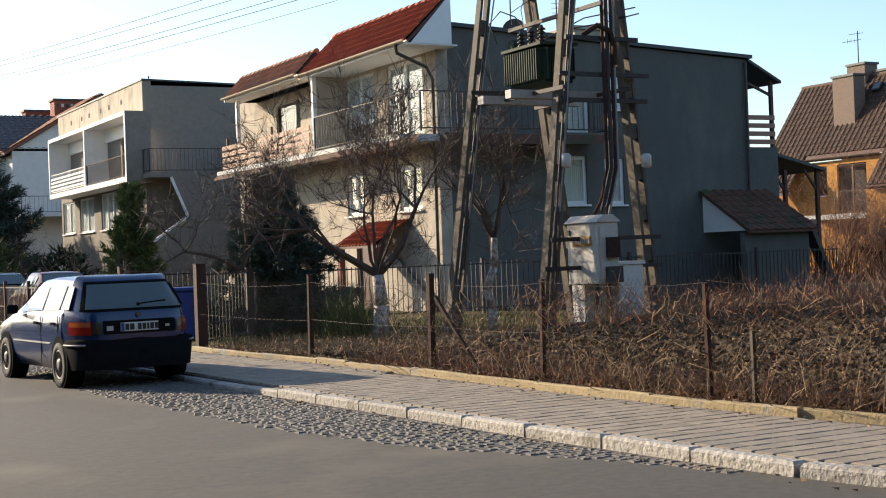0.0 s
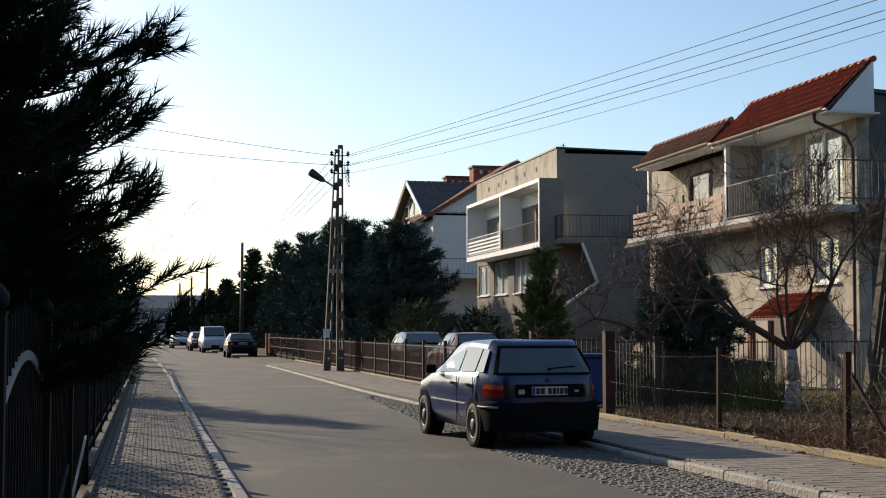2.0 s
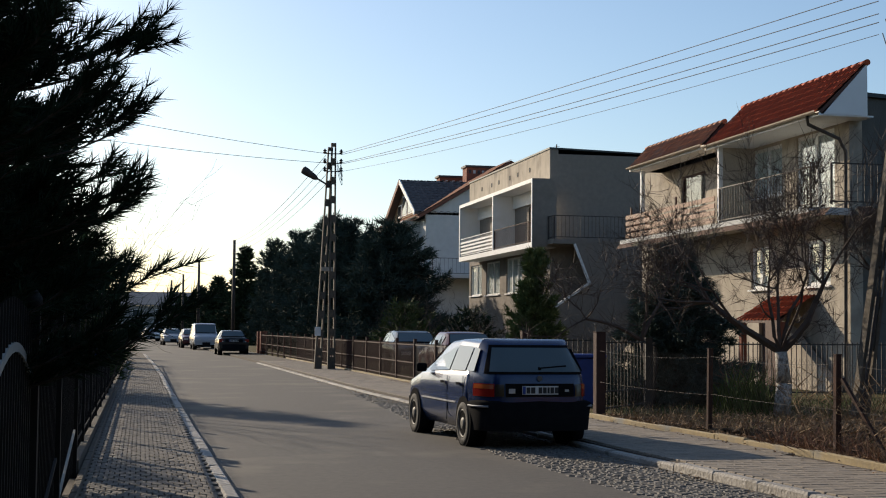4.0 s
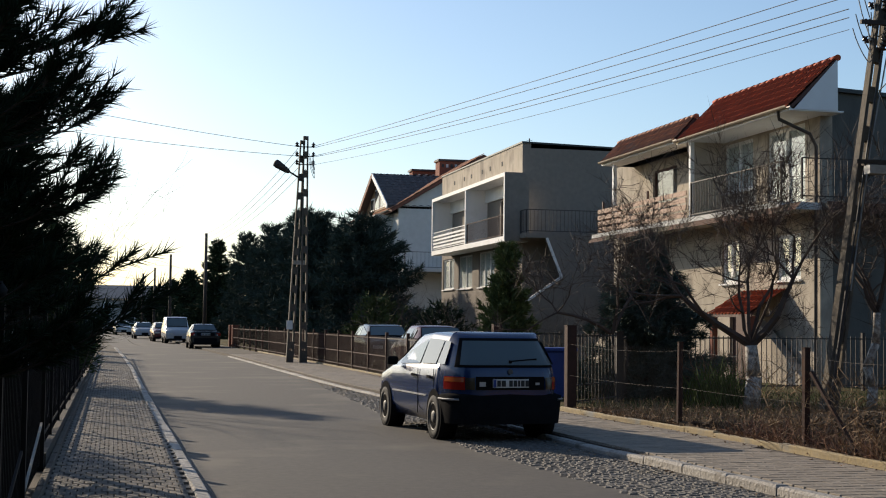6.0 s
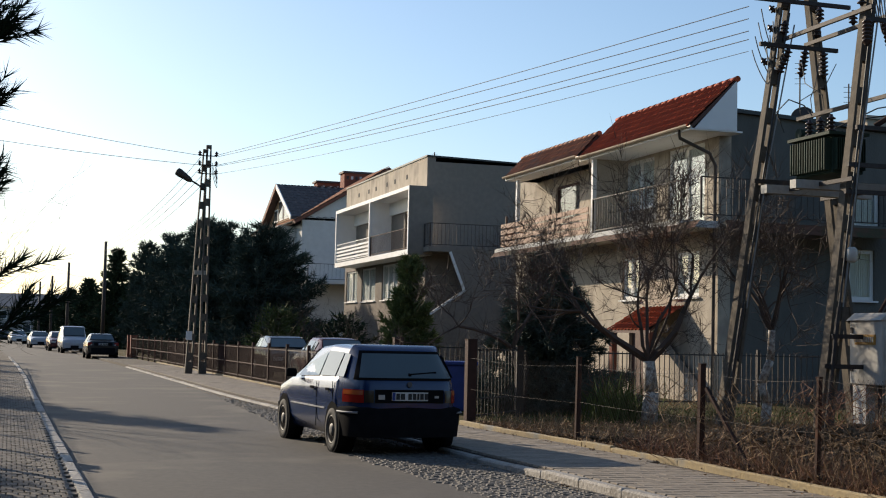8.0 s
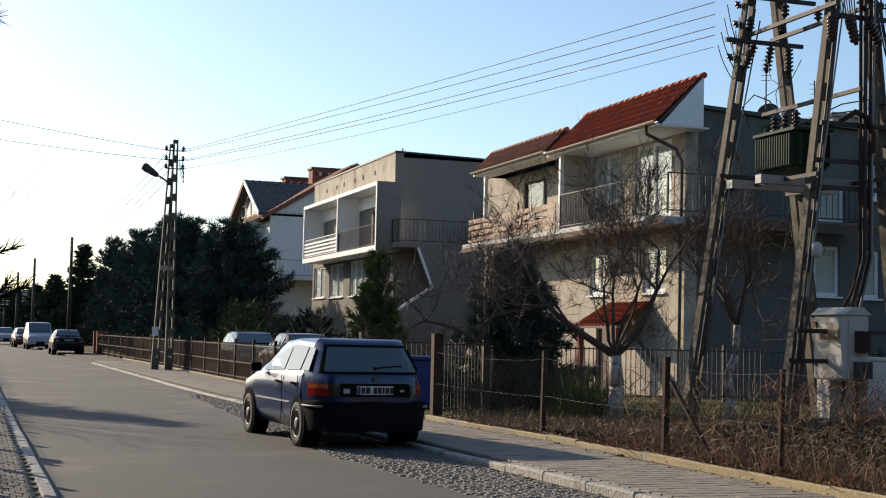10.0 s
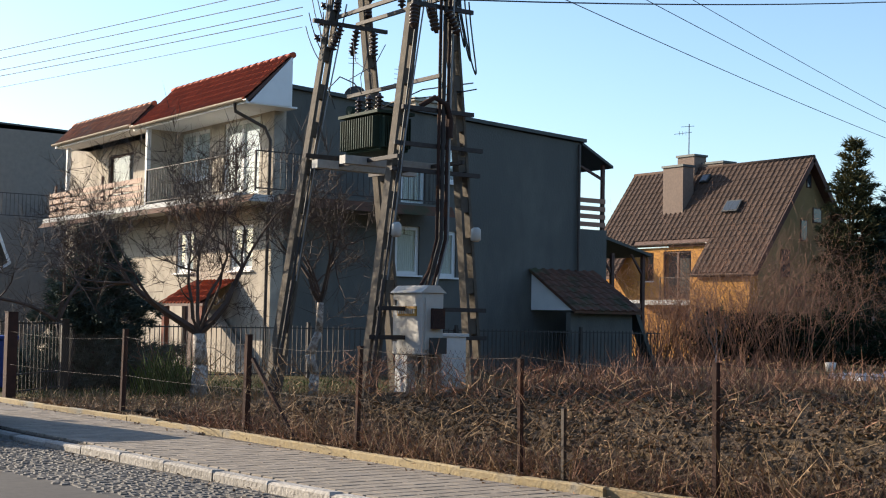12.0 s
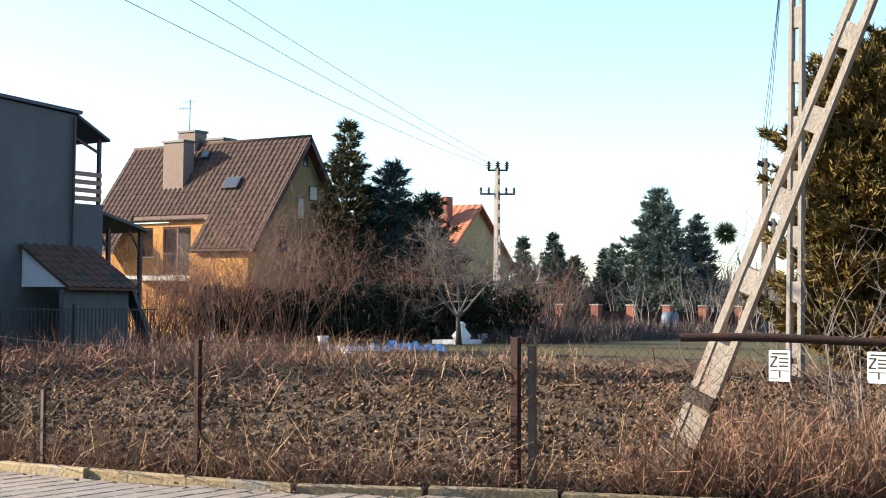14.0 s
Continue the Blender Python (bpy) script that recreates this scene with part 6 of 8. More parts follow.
def picket_run(parent, p0, p1, h, step, w, material, arched=False, z=0.12, rails=(0.15, 0.85)):
    p0, p1 = Vector((*p0, z)), Vector((*p1, z))
    bm = bm_new()
    for r in rails:
        beam(bm, p0 + Vector((0, 0, h * r)), p1 + Vector((0, 0, h * r)), w * 1.6, w * 1.6)
    part("rail", bm, material, parent)
    n = max(2, int((p1 - p0).length / step))
    for k in range(n):
        q = p0.lerp(p1, (k + 0.5) / n)
        bm = bm_new()
        hh = h + (0.1 * math.sin(math.pi * (k + 0.5) / n) if arched else 0)
        beam(bm, q + Vector((0, 0, 0.05)), q + Vector((0, 0, hh)), w, w)
        part("bar", bm, material, parent)

# drive gate and the iron fence of the twin house
gt = thing("drive_gate", (7.75, 23.1, 0.1), "dark iron double gate standing open with square posts", "gate")
for x, y in ((7.72, 23.05), (7.45, 26.9)):
    post(gt, x, y, 1.56, 0.17, FENCE_BROWN)
post(gt, 9.3, 24.9, 1.45, 0.08, IRON)
picket_run(gt, (7.8, 23.15), (9.25, 24.85), 1.3, 0.16, 0.016, IRON, rails=(0.08, 0.3, 0.97))
picket_run(gt, (7.5, 26.85), (9.2, 28.0), 1.3, 0.16, 0.016, IRON, rails=(0.08, 0.3, 0.97))
inf = thing("iron_fence", (12, 27, 0.1), "dark iron railings across the front garden", "fence")
chain = [(9.4, 25.0), (10.75, 27.5), (13.8, 28.6), (17.0, 29.2), (21.0, 28.6), (25.4, 28.8), (28.5, 28.9)]
for a, b in zip(chain, chain[1:]):
    picket_run(inf, a, b, 1.25, 0.14, 0.018, IRON, rails=(0.1, 0.96))
    post(inf, a[0], a[1], 1.45, 0.07, IRON)

# railings of the houses further along
bf = thing("railing_fence", (7.2, 50, 0.1), "brown iron railings on low posts beside the footway", "fence")
ys = [27.0 + 2.6 * k for k in range(21)]
for a, b in zip(ys, ys[1:]):
    picket_run(bf, (edge_r(a) + 0.05, a), (edge_r(b) + 0.05, b), 1.1, 0.14 if a < 62 else 0.3, 0.02, FENCE_BROWN if a > 37 else IRON, z=0.1, rails=(0.12, 0.5, 0.95) if a > 37 else (0.12, 0.95))
    post(bf, edge_r(a) + 0.05, a, 1.3, 0.08, FENCE_BROWN)
for y in (79.5, 81.2):
    bm = bm_new()
    box(bm, edge_r(y), y - 0.2, 0, edge_r(y) + 0.4, y + 0.2, 1.35)
    part("brick_pier", bm, BRICK_RED, bf)

# gates and railings on the near side
nf = thing("arched_gate_fence", (-0.78, 12, 0.08), "black sheet-and-bar gates with pale arched bands", "gate")
def arch_panel(y0, y1):
    x = -0.78
    bm = bm_new()
    n = 12
    for z in (0.16, 1.1):
        beam(bm, (x - 0.01, y0, z), (x - 0.01, y1, z), 0.03, 0.035)
    part("rail", bm, GATE_DARK, nf)
    bm = bm_new()
    prev = None
    for k in range(n + 1):
        q = (x + 0.012, y0 + (y1 - y0) * k / n, 1.28 + 0.2 * math.sin(math.pi * k / n))
        ring = [bm.verts.new((q[0] + a, q[1], q[2] + b)) for a, b in ((-0.015, -0.025), (0.015, -0.025), (0.015, 0.025), (-0.015, 0.025))]
        if prev:
            for i in range(4):
                bm.faces.new((prev[i], prev[(i + 1) % 4], ring[(i + 1) % 4], ring[i]))
        prev = ring
    part("arch_band", bm, GATE_BAND, nf, "pale curved metal band")
    m = int((y1 - y0) / 0.14)
    for k in range(m):
        y = y0 + (y1 - y0) * (k + 0.5) / m
        bm = bm_new()
        beam(bm, (x + 0.012, y, 0.14), (x + 0.012, y, 1.62 + 0.12 * math.sin(math.pi * (k + 0.5) / m)), 0.018, 0.018)
        part("bar", bm, GATE_DARK, nf)
    bm = bm_new()
    beam(bm, (x + 0.03, y0 + 0.05, 0.2), (x + 0.03, y1 - 0.05, 0.55), 0.02, 0.03)
    part("brace_strip", bm, GATE_BAND if y0 > 11 else GATE_DARK, nf)
for a, b in ((1.4, 3.6), (3.7, 5.9), (6.3, 8.65), (9.0, 11.2), (11.6, 14.2)):
    arch_panel(a, b)
for y in (1.3, 6.1, 8.85, 11.4, 14.4):
    post(nf, -0.78, y, 1.68, 0.1, GATE_DARK)
    bm = bm_new()
    lathe(bm, (-0.78, y, 1.69), [(0.03, 0), (0.06, 0.03), (0.065, 0.07), (0.03, 0.12)], 10)
    part("finial", bm, GATE_DARK, nf)
nr = thing("scrolled_railing", (-0.8, 25, 0.08), "black iron railings with hoops on a low concrete edge", "fence")
bm = bm_new()
box(bm, -0.9, 14.6, 0.0, -0.72, 62, 0.22)
part("low_wall", bm, CONCRETE, nr)
y = 14.6
while y < 60:
    post(nr, -0.8, y, 1.45, 0.07, GATE_DARK)
    picket_run(nr, (-0.8, y), (-0.8, y + 2.4), 1.25, 0.2 if y < 30 else 0.4, 0.018, GATE_DARK, z=0.15)
    if y < 40:
        for k in range(2):
            bm = bm_new()
            c = (-0.8, y + 0.6 + 1.2 * k, 0.75)
            pts = [(c[0], c[1] + 0.28 * math.cos(a), c[2] + 0.28 * math.sin(a)) for a in [math.tau * j / 16 for j in range(17)]]
            tube(bm, pts, 0.012, 5)
            part("hoop", bm, GATE_DARK, nr)
    y += 2.4
mb = thing("letter_box", (-0.7, 19.6, 1.1), "small blue metal letter box on the railings", "letter box")
bm = bm_new()
box(bm, -0.76, 19.45, 1.15, -0.62, 19.85, 1.33)
part("box", bm, BIN_BLUE, mb, bevel=0.01)
bm = bm_new()
box(bm, -0.77, 19.43, 1.33, -0.6, 19.87, 1.35)
part("lid", bm, BIN_BLUE, mb)

# wheelie bin, garden things
wb = thing("wheelie_bin", (8.35, 25.9, 0.12), "blue plastic wheeled refuse bin behind the gate", "bin")
bm = bm_new()
slab(bm, [(8.1, 25.6, 0.17), (8.6, 25.6, 0.17), (8.68, 25.55, 1.05), (8.02, 25.55, 1.05)], (0, 0.55, 0))
part("bin_body", bm, BIN_BLUE, wb, bevel=0.015)
bm = bm_new()
box(bm, 7.99, 25.5, 1.055, 8.71, 26.16, 1.13)
part("bin_lid", bm, BIN_BLUE, wb, bevel=0.02)
for x in (8.12, 8.58):
    bm = bm_new()
    rod(bm, (x - 0.03, 26.1, 0.22), (x + 0.03, 26.1, 0.22), 0.1, n=12)
    part("bin_wheel", bm, RUBBER, wb)
bn = thing("garden_bench", (10.3, 28.6, 0.12), "small white garden bench in the front garden", "bench")
bm = bm_new()
box(bm, 9.9, 28.4, 0.52, 10.7, 28.8, 0.58)
part("seat", bm, WHITE, bn)
for x in (9.98, 10.58):
    bm = bm_new()
    box(bm, x, 28.45, 0.12, x + 0.06, 28.75, 0.52)
    part("leg", bm, WHITE, bn)
def crumpled(name, x, y, lx, ly, z, material, label, cat):
    n = 16
    pts = [(x + lx * (i / n - 0.5), y + ly * (j / n - 0.5), 0.16 + rise(x, y) + (0.0 if i in (0, n) or j in (0, n) else z * (0.4 + 0.8 * noise.noise((i * 0.5, j * 0.5, x))))) for j in range(n + 1) for i in range(n + 1)]
    q = [(j * (n + 1) + i, j * (n + 1) + i + 1, (j + 1) * (n + 1) + i + 1, (j + 1) * (n + 1) + i) for j in range(n) for i in range(n)]
    tagged(raw(name, pts, q, material), label, cat)
crumpled("tarpaulin", 26.8, 18.9, 2.0, 1.3, 0.3, TARP, "crumpled blue tarpaulin lying on the soil", "tarpaulin")
crumpled("plastic_sheet", 24.3, 18.4, 1.8, 1.0, 0.16, PLASTER_WHITE, "pale crumpled plastic sheet on the soil", "sheet")
crumpled("board_pile", 22.3, 20.6, 1.2, 0.7, 0.35, YELLOW_SIGN, "low pile of orange boards in the grass", "boards")
gs = thing("garden_statue", (42.9, 28.1, 0.12), "white plaster garden figure on a flat base", "statue")
bm = bm_new()
box(bm, 42.0, 27.5, 0.1, 43.8, 28.5, 0.26)
lathe(bm, (43.2, 28.0, 0.26), [(0.3, 0), (0.36, 0.15), (0.2, 0.35), (0.12, 0.45), (0.15, 0.55), (0.07, 0.66)], 12)
part("figure", bm, PLASTER_WHITE, gs)
for x, y, s, lab in ((45.3, 28.4, 0.22, "white bucket on the lawn"), (37.5, 30.0, 0.2, "pale round garden pot by the hedge")):
    b = thing("bucket", (x, y, 0.12), lab, "bucket")
    bm = bm_new()
    lathe(bm, (x, y, 0.11), [(s * 0.7, 0), (s, s * 1.6), (s * 0.92, s * 1.6), (s * 0.65, 0.05)], 14)
    part("pail", bm, PLASTER_WHITE, b)
br = thing("rain_barrel", (68.1, 31.0, 0.1), "dull blue plastic barrel at the end of the gardens", "barrel")
bm = bm_new()
lathe(bm, (68.1, 31.0, 0.1), [(0.4, 0), (0.48, 0.3), (0.48, 0.9), (0.38, 1.2)], 14)
part("barrel", bm, BARREL, br)
ld = thing("ladder", (43.0, 32.6, 0.1), "grey wooden ladder leaning in the hedge", "ladder")
bm = bm_new()
for s in (-0.25, 0.25):
    beam(bm, (43.0 + s * 0.7, 32.6 - s * 0.7, 0.1), (43.5 + s * 0.6, 33.1 - s * 0.6, 2.2), 0.06, 0.06)
part("rail", bm, CONCRETE_PALE, ld)
for k in range(6):
    f = 0.15 + k * 0.15
    bm = bm_new()
    beam(bm, (43.0 - 0.17 + 0.5 * f, 32.77 + 0.5 * f, 0.1 + 2.1 * f), (43.0 + 0.17 + 0.5 * f, 32.43 + 0.5 * f, 0.1 + 2.1 * f), 0.04, 0.04)
    part("rung", bm, CONCRETE_PALE, ld)
# brick-piered garden wall far off
gw = thing("garden_wall", (76, 38, 0.1), "low garden wall with brick piers across the far end", "wall")
for k in range(9):
    f = k / 8
    x, y = 72.5 + 7.5 * f, 45 - 15.5 * f
    bm = bm_new()
    box(bm, x - 0.25, y - 0.25, 0.05, x + 0.25, y + 0.25, 1.6)
    pr = part("pier", bm, BRICK_RED, gw)
    bm = bm_new()
    box(bm, x - 0.3, y - 0.3, 1.6, x + 0.3, y + 0.3, 1.68)
    part("pier_cap", bm, CONCRETE_PALE, pr)
bm = bm_new()
slab(bm, [(72.7, 45, 0.05), (80.2, 29.5, 0.05), (80.2, 29.5, 1.25), (72.7, 45, 1.25)], (0.1, 0.05, 0))
part("wall_panel", bm, FENCE_BROWN, gw)
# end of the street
eb = thing("apartment_block", (3, 252, 0), "low block closing the street, greyed for haze", "building")
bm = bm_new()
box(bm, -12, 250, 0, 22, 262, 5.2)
part("wall", bm, BLOCK_HAZE, eb)
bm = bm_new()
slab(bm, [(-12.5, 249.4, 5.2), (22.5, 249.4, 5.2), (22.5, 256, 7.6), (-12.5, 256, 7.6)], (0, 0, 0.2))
part("roof", bm, BLOCK_ROOF_HAZE, eb)
for k in range(8):
    for z in (0.9, 3.2):
        bm = bm_new()
        box(bm, -10 + 4 * k, 249.9, z, -8.6 + 4 * k, 249.99, z + 1.4)
        w = part("window", bm, PVC, eb)
        bm = bm_new()
        box(bm, -9.9 + 4 * k, 249.88, z + 0.1, -8.7 + 4 * k, 249.895, z + 1.3)
        part("pane", bm, GLASS, w)

# ---- plants ----
rng = np.random.default_rng(7)

def unit(a):
    return a / np.maximum(np.linalg.norm(a, axis=-1, keepdims=True), 1e-9)

def blades(P, D, L, W):
    """One slim triangle from each point P along D."""
    n = len(P)
    side = unit(np.cross(D, rng.normal(size=(n, 3)))) * (np.asarray(W) / 2).reshape(-1, 1)
    v = np.empty((n, 3, 3))
    v[:, 0], v[:, 1], v[:, 2] = P - side, P + side, P + D * np.asarray(L).reshape(-1, 1)
    return v.reshape(-1, 3)

def tri_faces(n):
    return np.arange(3 * n).reshape(-1, 3)

def prisms(segs, sides=4):
    """Tapered sticks (p0, p1, r0, r1) as one set of vertices and faces."""
    S = np.array([(*a, *b, c, d) for a, b, c, d in segs])
    p, q, r0, r1 = S[:, :3], S[:, 3:6], S[:, 6:7], S[:, 7:8]
    d = unit(q - p)
    a = unit(np.cross(d, np.where(np.abs(d[:, 2:3]) > 0.9, [[1.0, 0, 0]], [[0, 0, 1.0]])))
    b = np.cross(d, a)
    V = np.empty((len(S), 2 * sides, 3))
    for k in range(sides):
        o = a * math.cos(math.tau * k / sides) + b * math.sin(math.tau * k / sides)
        V[:, k], V[:, sides + k] = p + o * r0, q + o * r1
    base = np.arange(len(S)).reshape(-1, 1) * 2 * sides
    F = np.concatenate([base + np.array([k, (k + 1) % sides, sides + (k + 1) % sides, sides + k]) for k in range(sides)])
    return V.reshape(-1, 3), F

def grow(segs, p, d, length, r, depth, wander=0.25, split=3, ratio=0.72, up=0.12, seg=4):
    """Limbs that wander, fork and thin out."""
    p, d = np.array(p, float), unit(np.array(d, float))
    step = length / seg
    for k in range(seg):
        d = unit(d + rng.normal(size=3) * wander * 0.5 + np.array([0, 0, up]) * 0.5)
        q = p + d * step
        ra, rb = r * (1 - 0.45 * k / seg), r * (1 - 0.45 * (k + 1) / seg)
        segs.append((p, q, ra, rb))
        p = q
        if depth > 0 and k >= 1:
            for _ in range(split if k == seg - 1 else rng.integers(0, 2) + (depth < 3)):
                e = unit(d + rng.normal(size=3) * 0.75)
                grow(segs, p, e, length * ratio * rng.uniform(0.7, 1.1), max(rb * 0.68, 0.003), depth - 1, wander, split, ratio, up, max(2, seg - 1))

def bare_tree(name, x, y, trunk_pts, trunk_r, limbs, label, bark=None, twig=None, depth=3, z=0.1, group="bare trees", split=2, ratio=0.7, up=0.12, sides=4, fine=0):
    """A leafless tree: a bent trunk given by points over its base, and limbs (direction, length, radius) from its top."""
    t = thing(name, (x, y, z), label, "tree", group)
    pts = [np.array((x, y, z)) + np.array(q, float) for q in trunk_pts]
    bm = bm_new()
    n = len(pts)
    for k in range(n - 1):
        rod(bm, tuple(pts[k]), tuple(pts[k + 1]), trunk_r * (1.15 - 0.4 * k / (n - 1)), trunk_r * (1.15 - 0.4 * (k + 1) / (n - 1)), 9)
    part("trunk", bm, bark or BARK, t)
    segs = []
    for start, d, length, r in limbs:
        grow(segs, pts[start], d, length, r, depth, 0.3, split, ratio, up)
    v, f = prisms(segs, sides)
    raw("crown", v, f, twig or TWIG, t)
    if fine:
        ends = [s for s in segs if s[2] < 0.02]
        pick = rng.integers(0, len(ends), fine)
        P = np.array([ends[i][0] + (ends[i][1] - ends[i][0]) * rng.uniform() for i in pick])
        D = unit(np.array([ends[i][1] - ends[i][0] for i in pick]) * 3 + rng.normal(size=(fine, 3)) * 0.5 + np.array((0, 0, 0.35)))
        tagged(raw("twig_rest", blades(P, D, rng.uniform(0.2, 0.65, fine), rng.uniform(0.007, 0.014, fine)), tri_faces(fine), twig or TWIG, t), kind="stuff")
    return t

def bush(name, x, y, h, r, n, material, label, depth=2, z=0.1, up=0.25, group="bare shrubs", thick=0.012, cat="shrub"):
    segs = []
    for k in range(n):
        a, rr = rng.uniform(0, math.tau), r * 0.35 * math.sqrt(rng.uniform())
        d = np.array([math.cos(a) * rng.uniform(0.1, 0.7) * r / h * 1.6, math.sin(a) * rng.uniform(0.1, 0.7) * r / h * 1.6, 1.0])
        grow(segs, (x + rr * math.cos(a), y + rr * math.sin(a), z), d, h * rng.uniform(0.38, 0.58), thick, depth, 0.35, 2, 0.62, up, 3)
    v, f = prisms(segs, 3)
    t = thing(name, (x, y, z), label, cat, group)
    raw("branchwork", v, f, material, t)
    return t

def conifer(name, x, y, h, r, label, material, z=0.1, tuft=0.3, width=0.05, per=10, whorls=None, low=0.05, droop=-0.15, taper=0.9, group="conifers", bark=None, gap=0.0, round_top=0.0, per_m=2.2):
    """A trunk, drooping boughs in whorls, and many slim needle sprays on them; the outline is ragged."""
    t = thing(name, (x, y, z), label, "tree", group)
    bm = bm_new()
    rod(bm, (x, y, z), (x, y, z + h * 0.97), 0.03 * h ** 0.9 * 0.6, 0.01, 8)
    part("trunk", bm, bark or BARK, t)
    whorls = whorls or int(h * 3.2)
    segs, P, D, L, W = [], [], [], [], []
    for k in range(whorls):
        f = low + (1 - low) * (k + rng.uniform(-0.3, 0.3)) / whorls
        f = min(max(f, low), 0.985)
        shape = (1 - f) ** taper * (1 - round_top) + round_top * math.sqrt(max(0.0, 1 - f ** 2))
        R = max(r * shape * rng.uniform(0.75, 1.15), 0.12)
        boughs = max(5, int(5 + R * 2.4))
        for b in range(boughs):
            if rng.uniform() < gap:
                continue
            a = math.tau * (b + rng.uniform(-0.4, 0.4)) / boughs
            d = unit(np.array([math.cos(a), math.sin(a), droop + 0.5 * f + rng.normal() * 0.08]))
            q0 = np.array((x, y, z + h * f))
            ln = R * rng.uniform(0.7, 1.12)
            q1 = q0 + d * ln + np.array((0, 0, 0.06 * ln))
            segs.append((q0, q1, 0.006 + 0.01 * ln, 0.004))
            m = max(3, int(ln / tuft * per_m))
            for s in np.linspace(0.22, 1.0, m):
                c = q0 + (q1 - q0) * s
                side = unit(np.cross(d, (0, 0, 1.0)))
                spread = ln * 0.35 * (1 - 0.6 * s)
                c = c + side * rng.uniform(-spread, spread) + np.array((0, 0, rng.normal() * 0.05))
                e = unit(d[None] + rng.normal(size=(per, 3)) * 0.62 + np.array((0, 0, 0.12)))
                P.append(np.repeat(c[None], per, 0) + rng.normal(size=(per, 3)) * tuft * 0.16)
                D.append(e)
                L.append(tuft * rng.uniform(0.6, 1.15, per))
                W.append(np.full(per, width) * rng.uniform(0.7, 1.3, per))
    v, f = prisms(segs, 3)
    raw("bough", v, f, bark or BARK, t)
    P, D, L, W = (np.concatenate(q) for q in (P, D, L, W))
    raw("crown", blades(P, D, L, W), tri_faces(len(P)), material, t)
    return t

def stems(name, n, where, h, material, label, w=0.009, lean=0.25, cat="weeds", kink=0.4):
    """A stand of dry stems: where gives the foot of each; each stem is bent once."""
    F = np.array([where() for _ in range(n)])
    F = F.reshape(-1, 3)
    H = h[0] + (h[1] - h[0]) * rng.uniform(0, 1, n) ** 1.7
    d = unit(np.stack([rng.normal(size=n) * lean, rng.normal(size=n) * lean, np.ones(n)], 1))
    mid = F + d * (H * 0.55)[:, None]
    e = unit(d + rng.normal(size=(n, 3)) * kink)
    tip = mid + e * (H * 0.45)[:, None]
    tip[:, 2] = np.maximum(tip[:, 2], 0.14)
    W = w * rng.uniform(0.6, 1.4, n)
    side = unit(np.cross(d, rng.normal(size=(n, 3)))) * (W / 2)[:, None]
    v = np.stack([F - side, F + side, mid + side * 0.8, mid - side * 0.8, tip], 1).reshape(-1, 3)
    base = np.arange(n)[:, None] * 5
    f = [tuple(q) for q in (base + np.array([0, 1, 2, 3])).tolist()] + [tuple(q) for q in (base + np.array([3, 2, 4])).tolist()]
    return tagged(raw(name, v, f, material), label, cat, kind="stuff")

# --- near side of the street: tall dark pine over the fence, more green behind it
def pine(name, x, y, h, r, label, low=1.2, whorls=28, boughs=19, brushes=21, needles=50):
    """A long-needled pine: boughs that sweep up at their ends, set with bottle-brush tufts."""
    t = thing(name, (x, y, 0.1), label, "tree", "conifers")
    bm = bm_new()
    for k in range(6):
        rod(bm, (x + 0.04 * math.sin(k * 1.7), y, 0.05 + h * 0.97 * k / 6), (x + 0.04 * math.sin(k * 1.7 + 1.7), y, 0.05 + h * 0.97 * (k + 1) / 6), 0.2 - 0.03 * k, 0.17 - 0.03 * k, 9)
    part("trunk", bm, BARK, t)
    segs, P, D, L = [], [], [], []
    for k in range(whorls):
        z = low + (h - low) * (k + 0.5) / whorls
        f = (z - low) / (h - low)
        R = r * (1 - f ** 2.2) ** 0.8 * (0.92 + 0.08 * math.sin(k * 2.1)) * (1.06 - 0.54 * f)
        for b in range(boughs):
            a = math.tau * (b + rng.uniform(-0.45, 0.45)) / boughs + k * 1.1
            d = np.array([math.cos(a), math.sin(a), 0.0])
            ln = max(R * rng.uniform(0.78, 1.08), 0.2)
            p = np.array((x, y, z + rng.normal() * 0.14))
            pts = [p]
            for q in range(1, 7):
                u = q / 6
                pts.append(p + d * ln * u + np.array((0, 0, ln * (-0.06 * u + 0.22 * u ** 3))))
            for q in range(6):
                segs.append((pts[q], pts[q + 1], 0.028 * (1 - q / 7), 0.028 * (1 - (q + 1) / 7)))
            for m in range(brushes):
                u = min(1.0, rng.uniform(0.3, 1.06) ** 0.75)
                q = min(int(u * 6), 5)
                c = pts[q] + (pts[q + 1] - pts[q]) * (u * 6 - q)
                side = np.array([-d[1], d[0], 0.0]) * rng.choice((-1, 1))
                way = unit(d * rng.uniform(0.3, 1.0) + side * rng.uniform(0, 0.9) * (u < 0.97) + np.array((0, 0, rng.uniform(0.25, 0.95))))
                bl = rng.uniform(0.18, 0.34)
                segs.append((c, c + way * bl, 0.007, 0.004))
                w = np.linspace(0.15, 1.0, needles)[:, None]
                P.append(c + way * bl * w)
                D.append(unit(way + unit(rng.normal(size=(needles, 3))) * 0.75))
                L.append(rng.uniform(0.1, 0.16, needles))
    v, f = prisms(segs, 3)
    raw("bough", v, f, BARK, t)
    P, D, L = (np.concatenate(q) for q in (P, D, L))
    raw("crown", blades(P, D, L, np.full(len(P), 0.011)), tri_faces(len(P)), NEEDLE, t)
    return t
pine("pine_tree", -2.15, 9.2, 8.6, 2.2, "tall dark long-needled pine overhanging the fence")
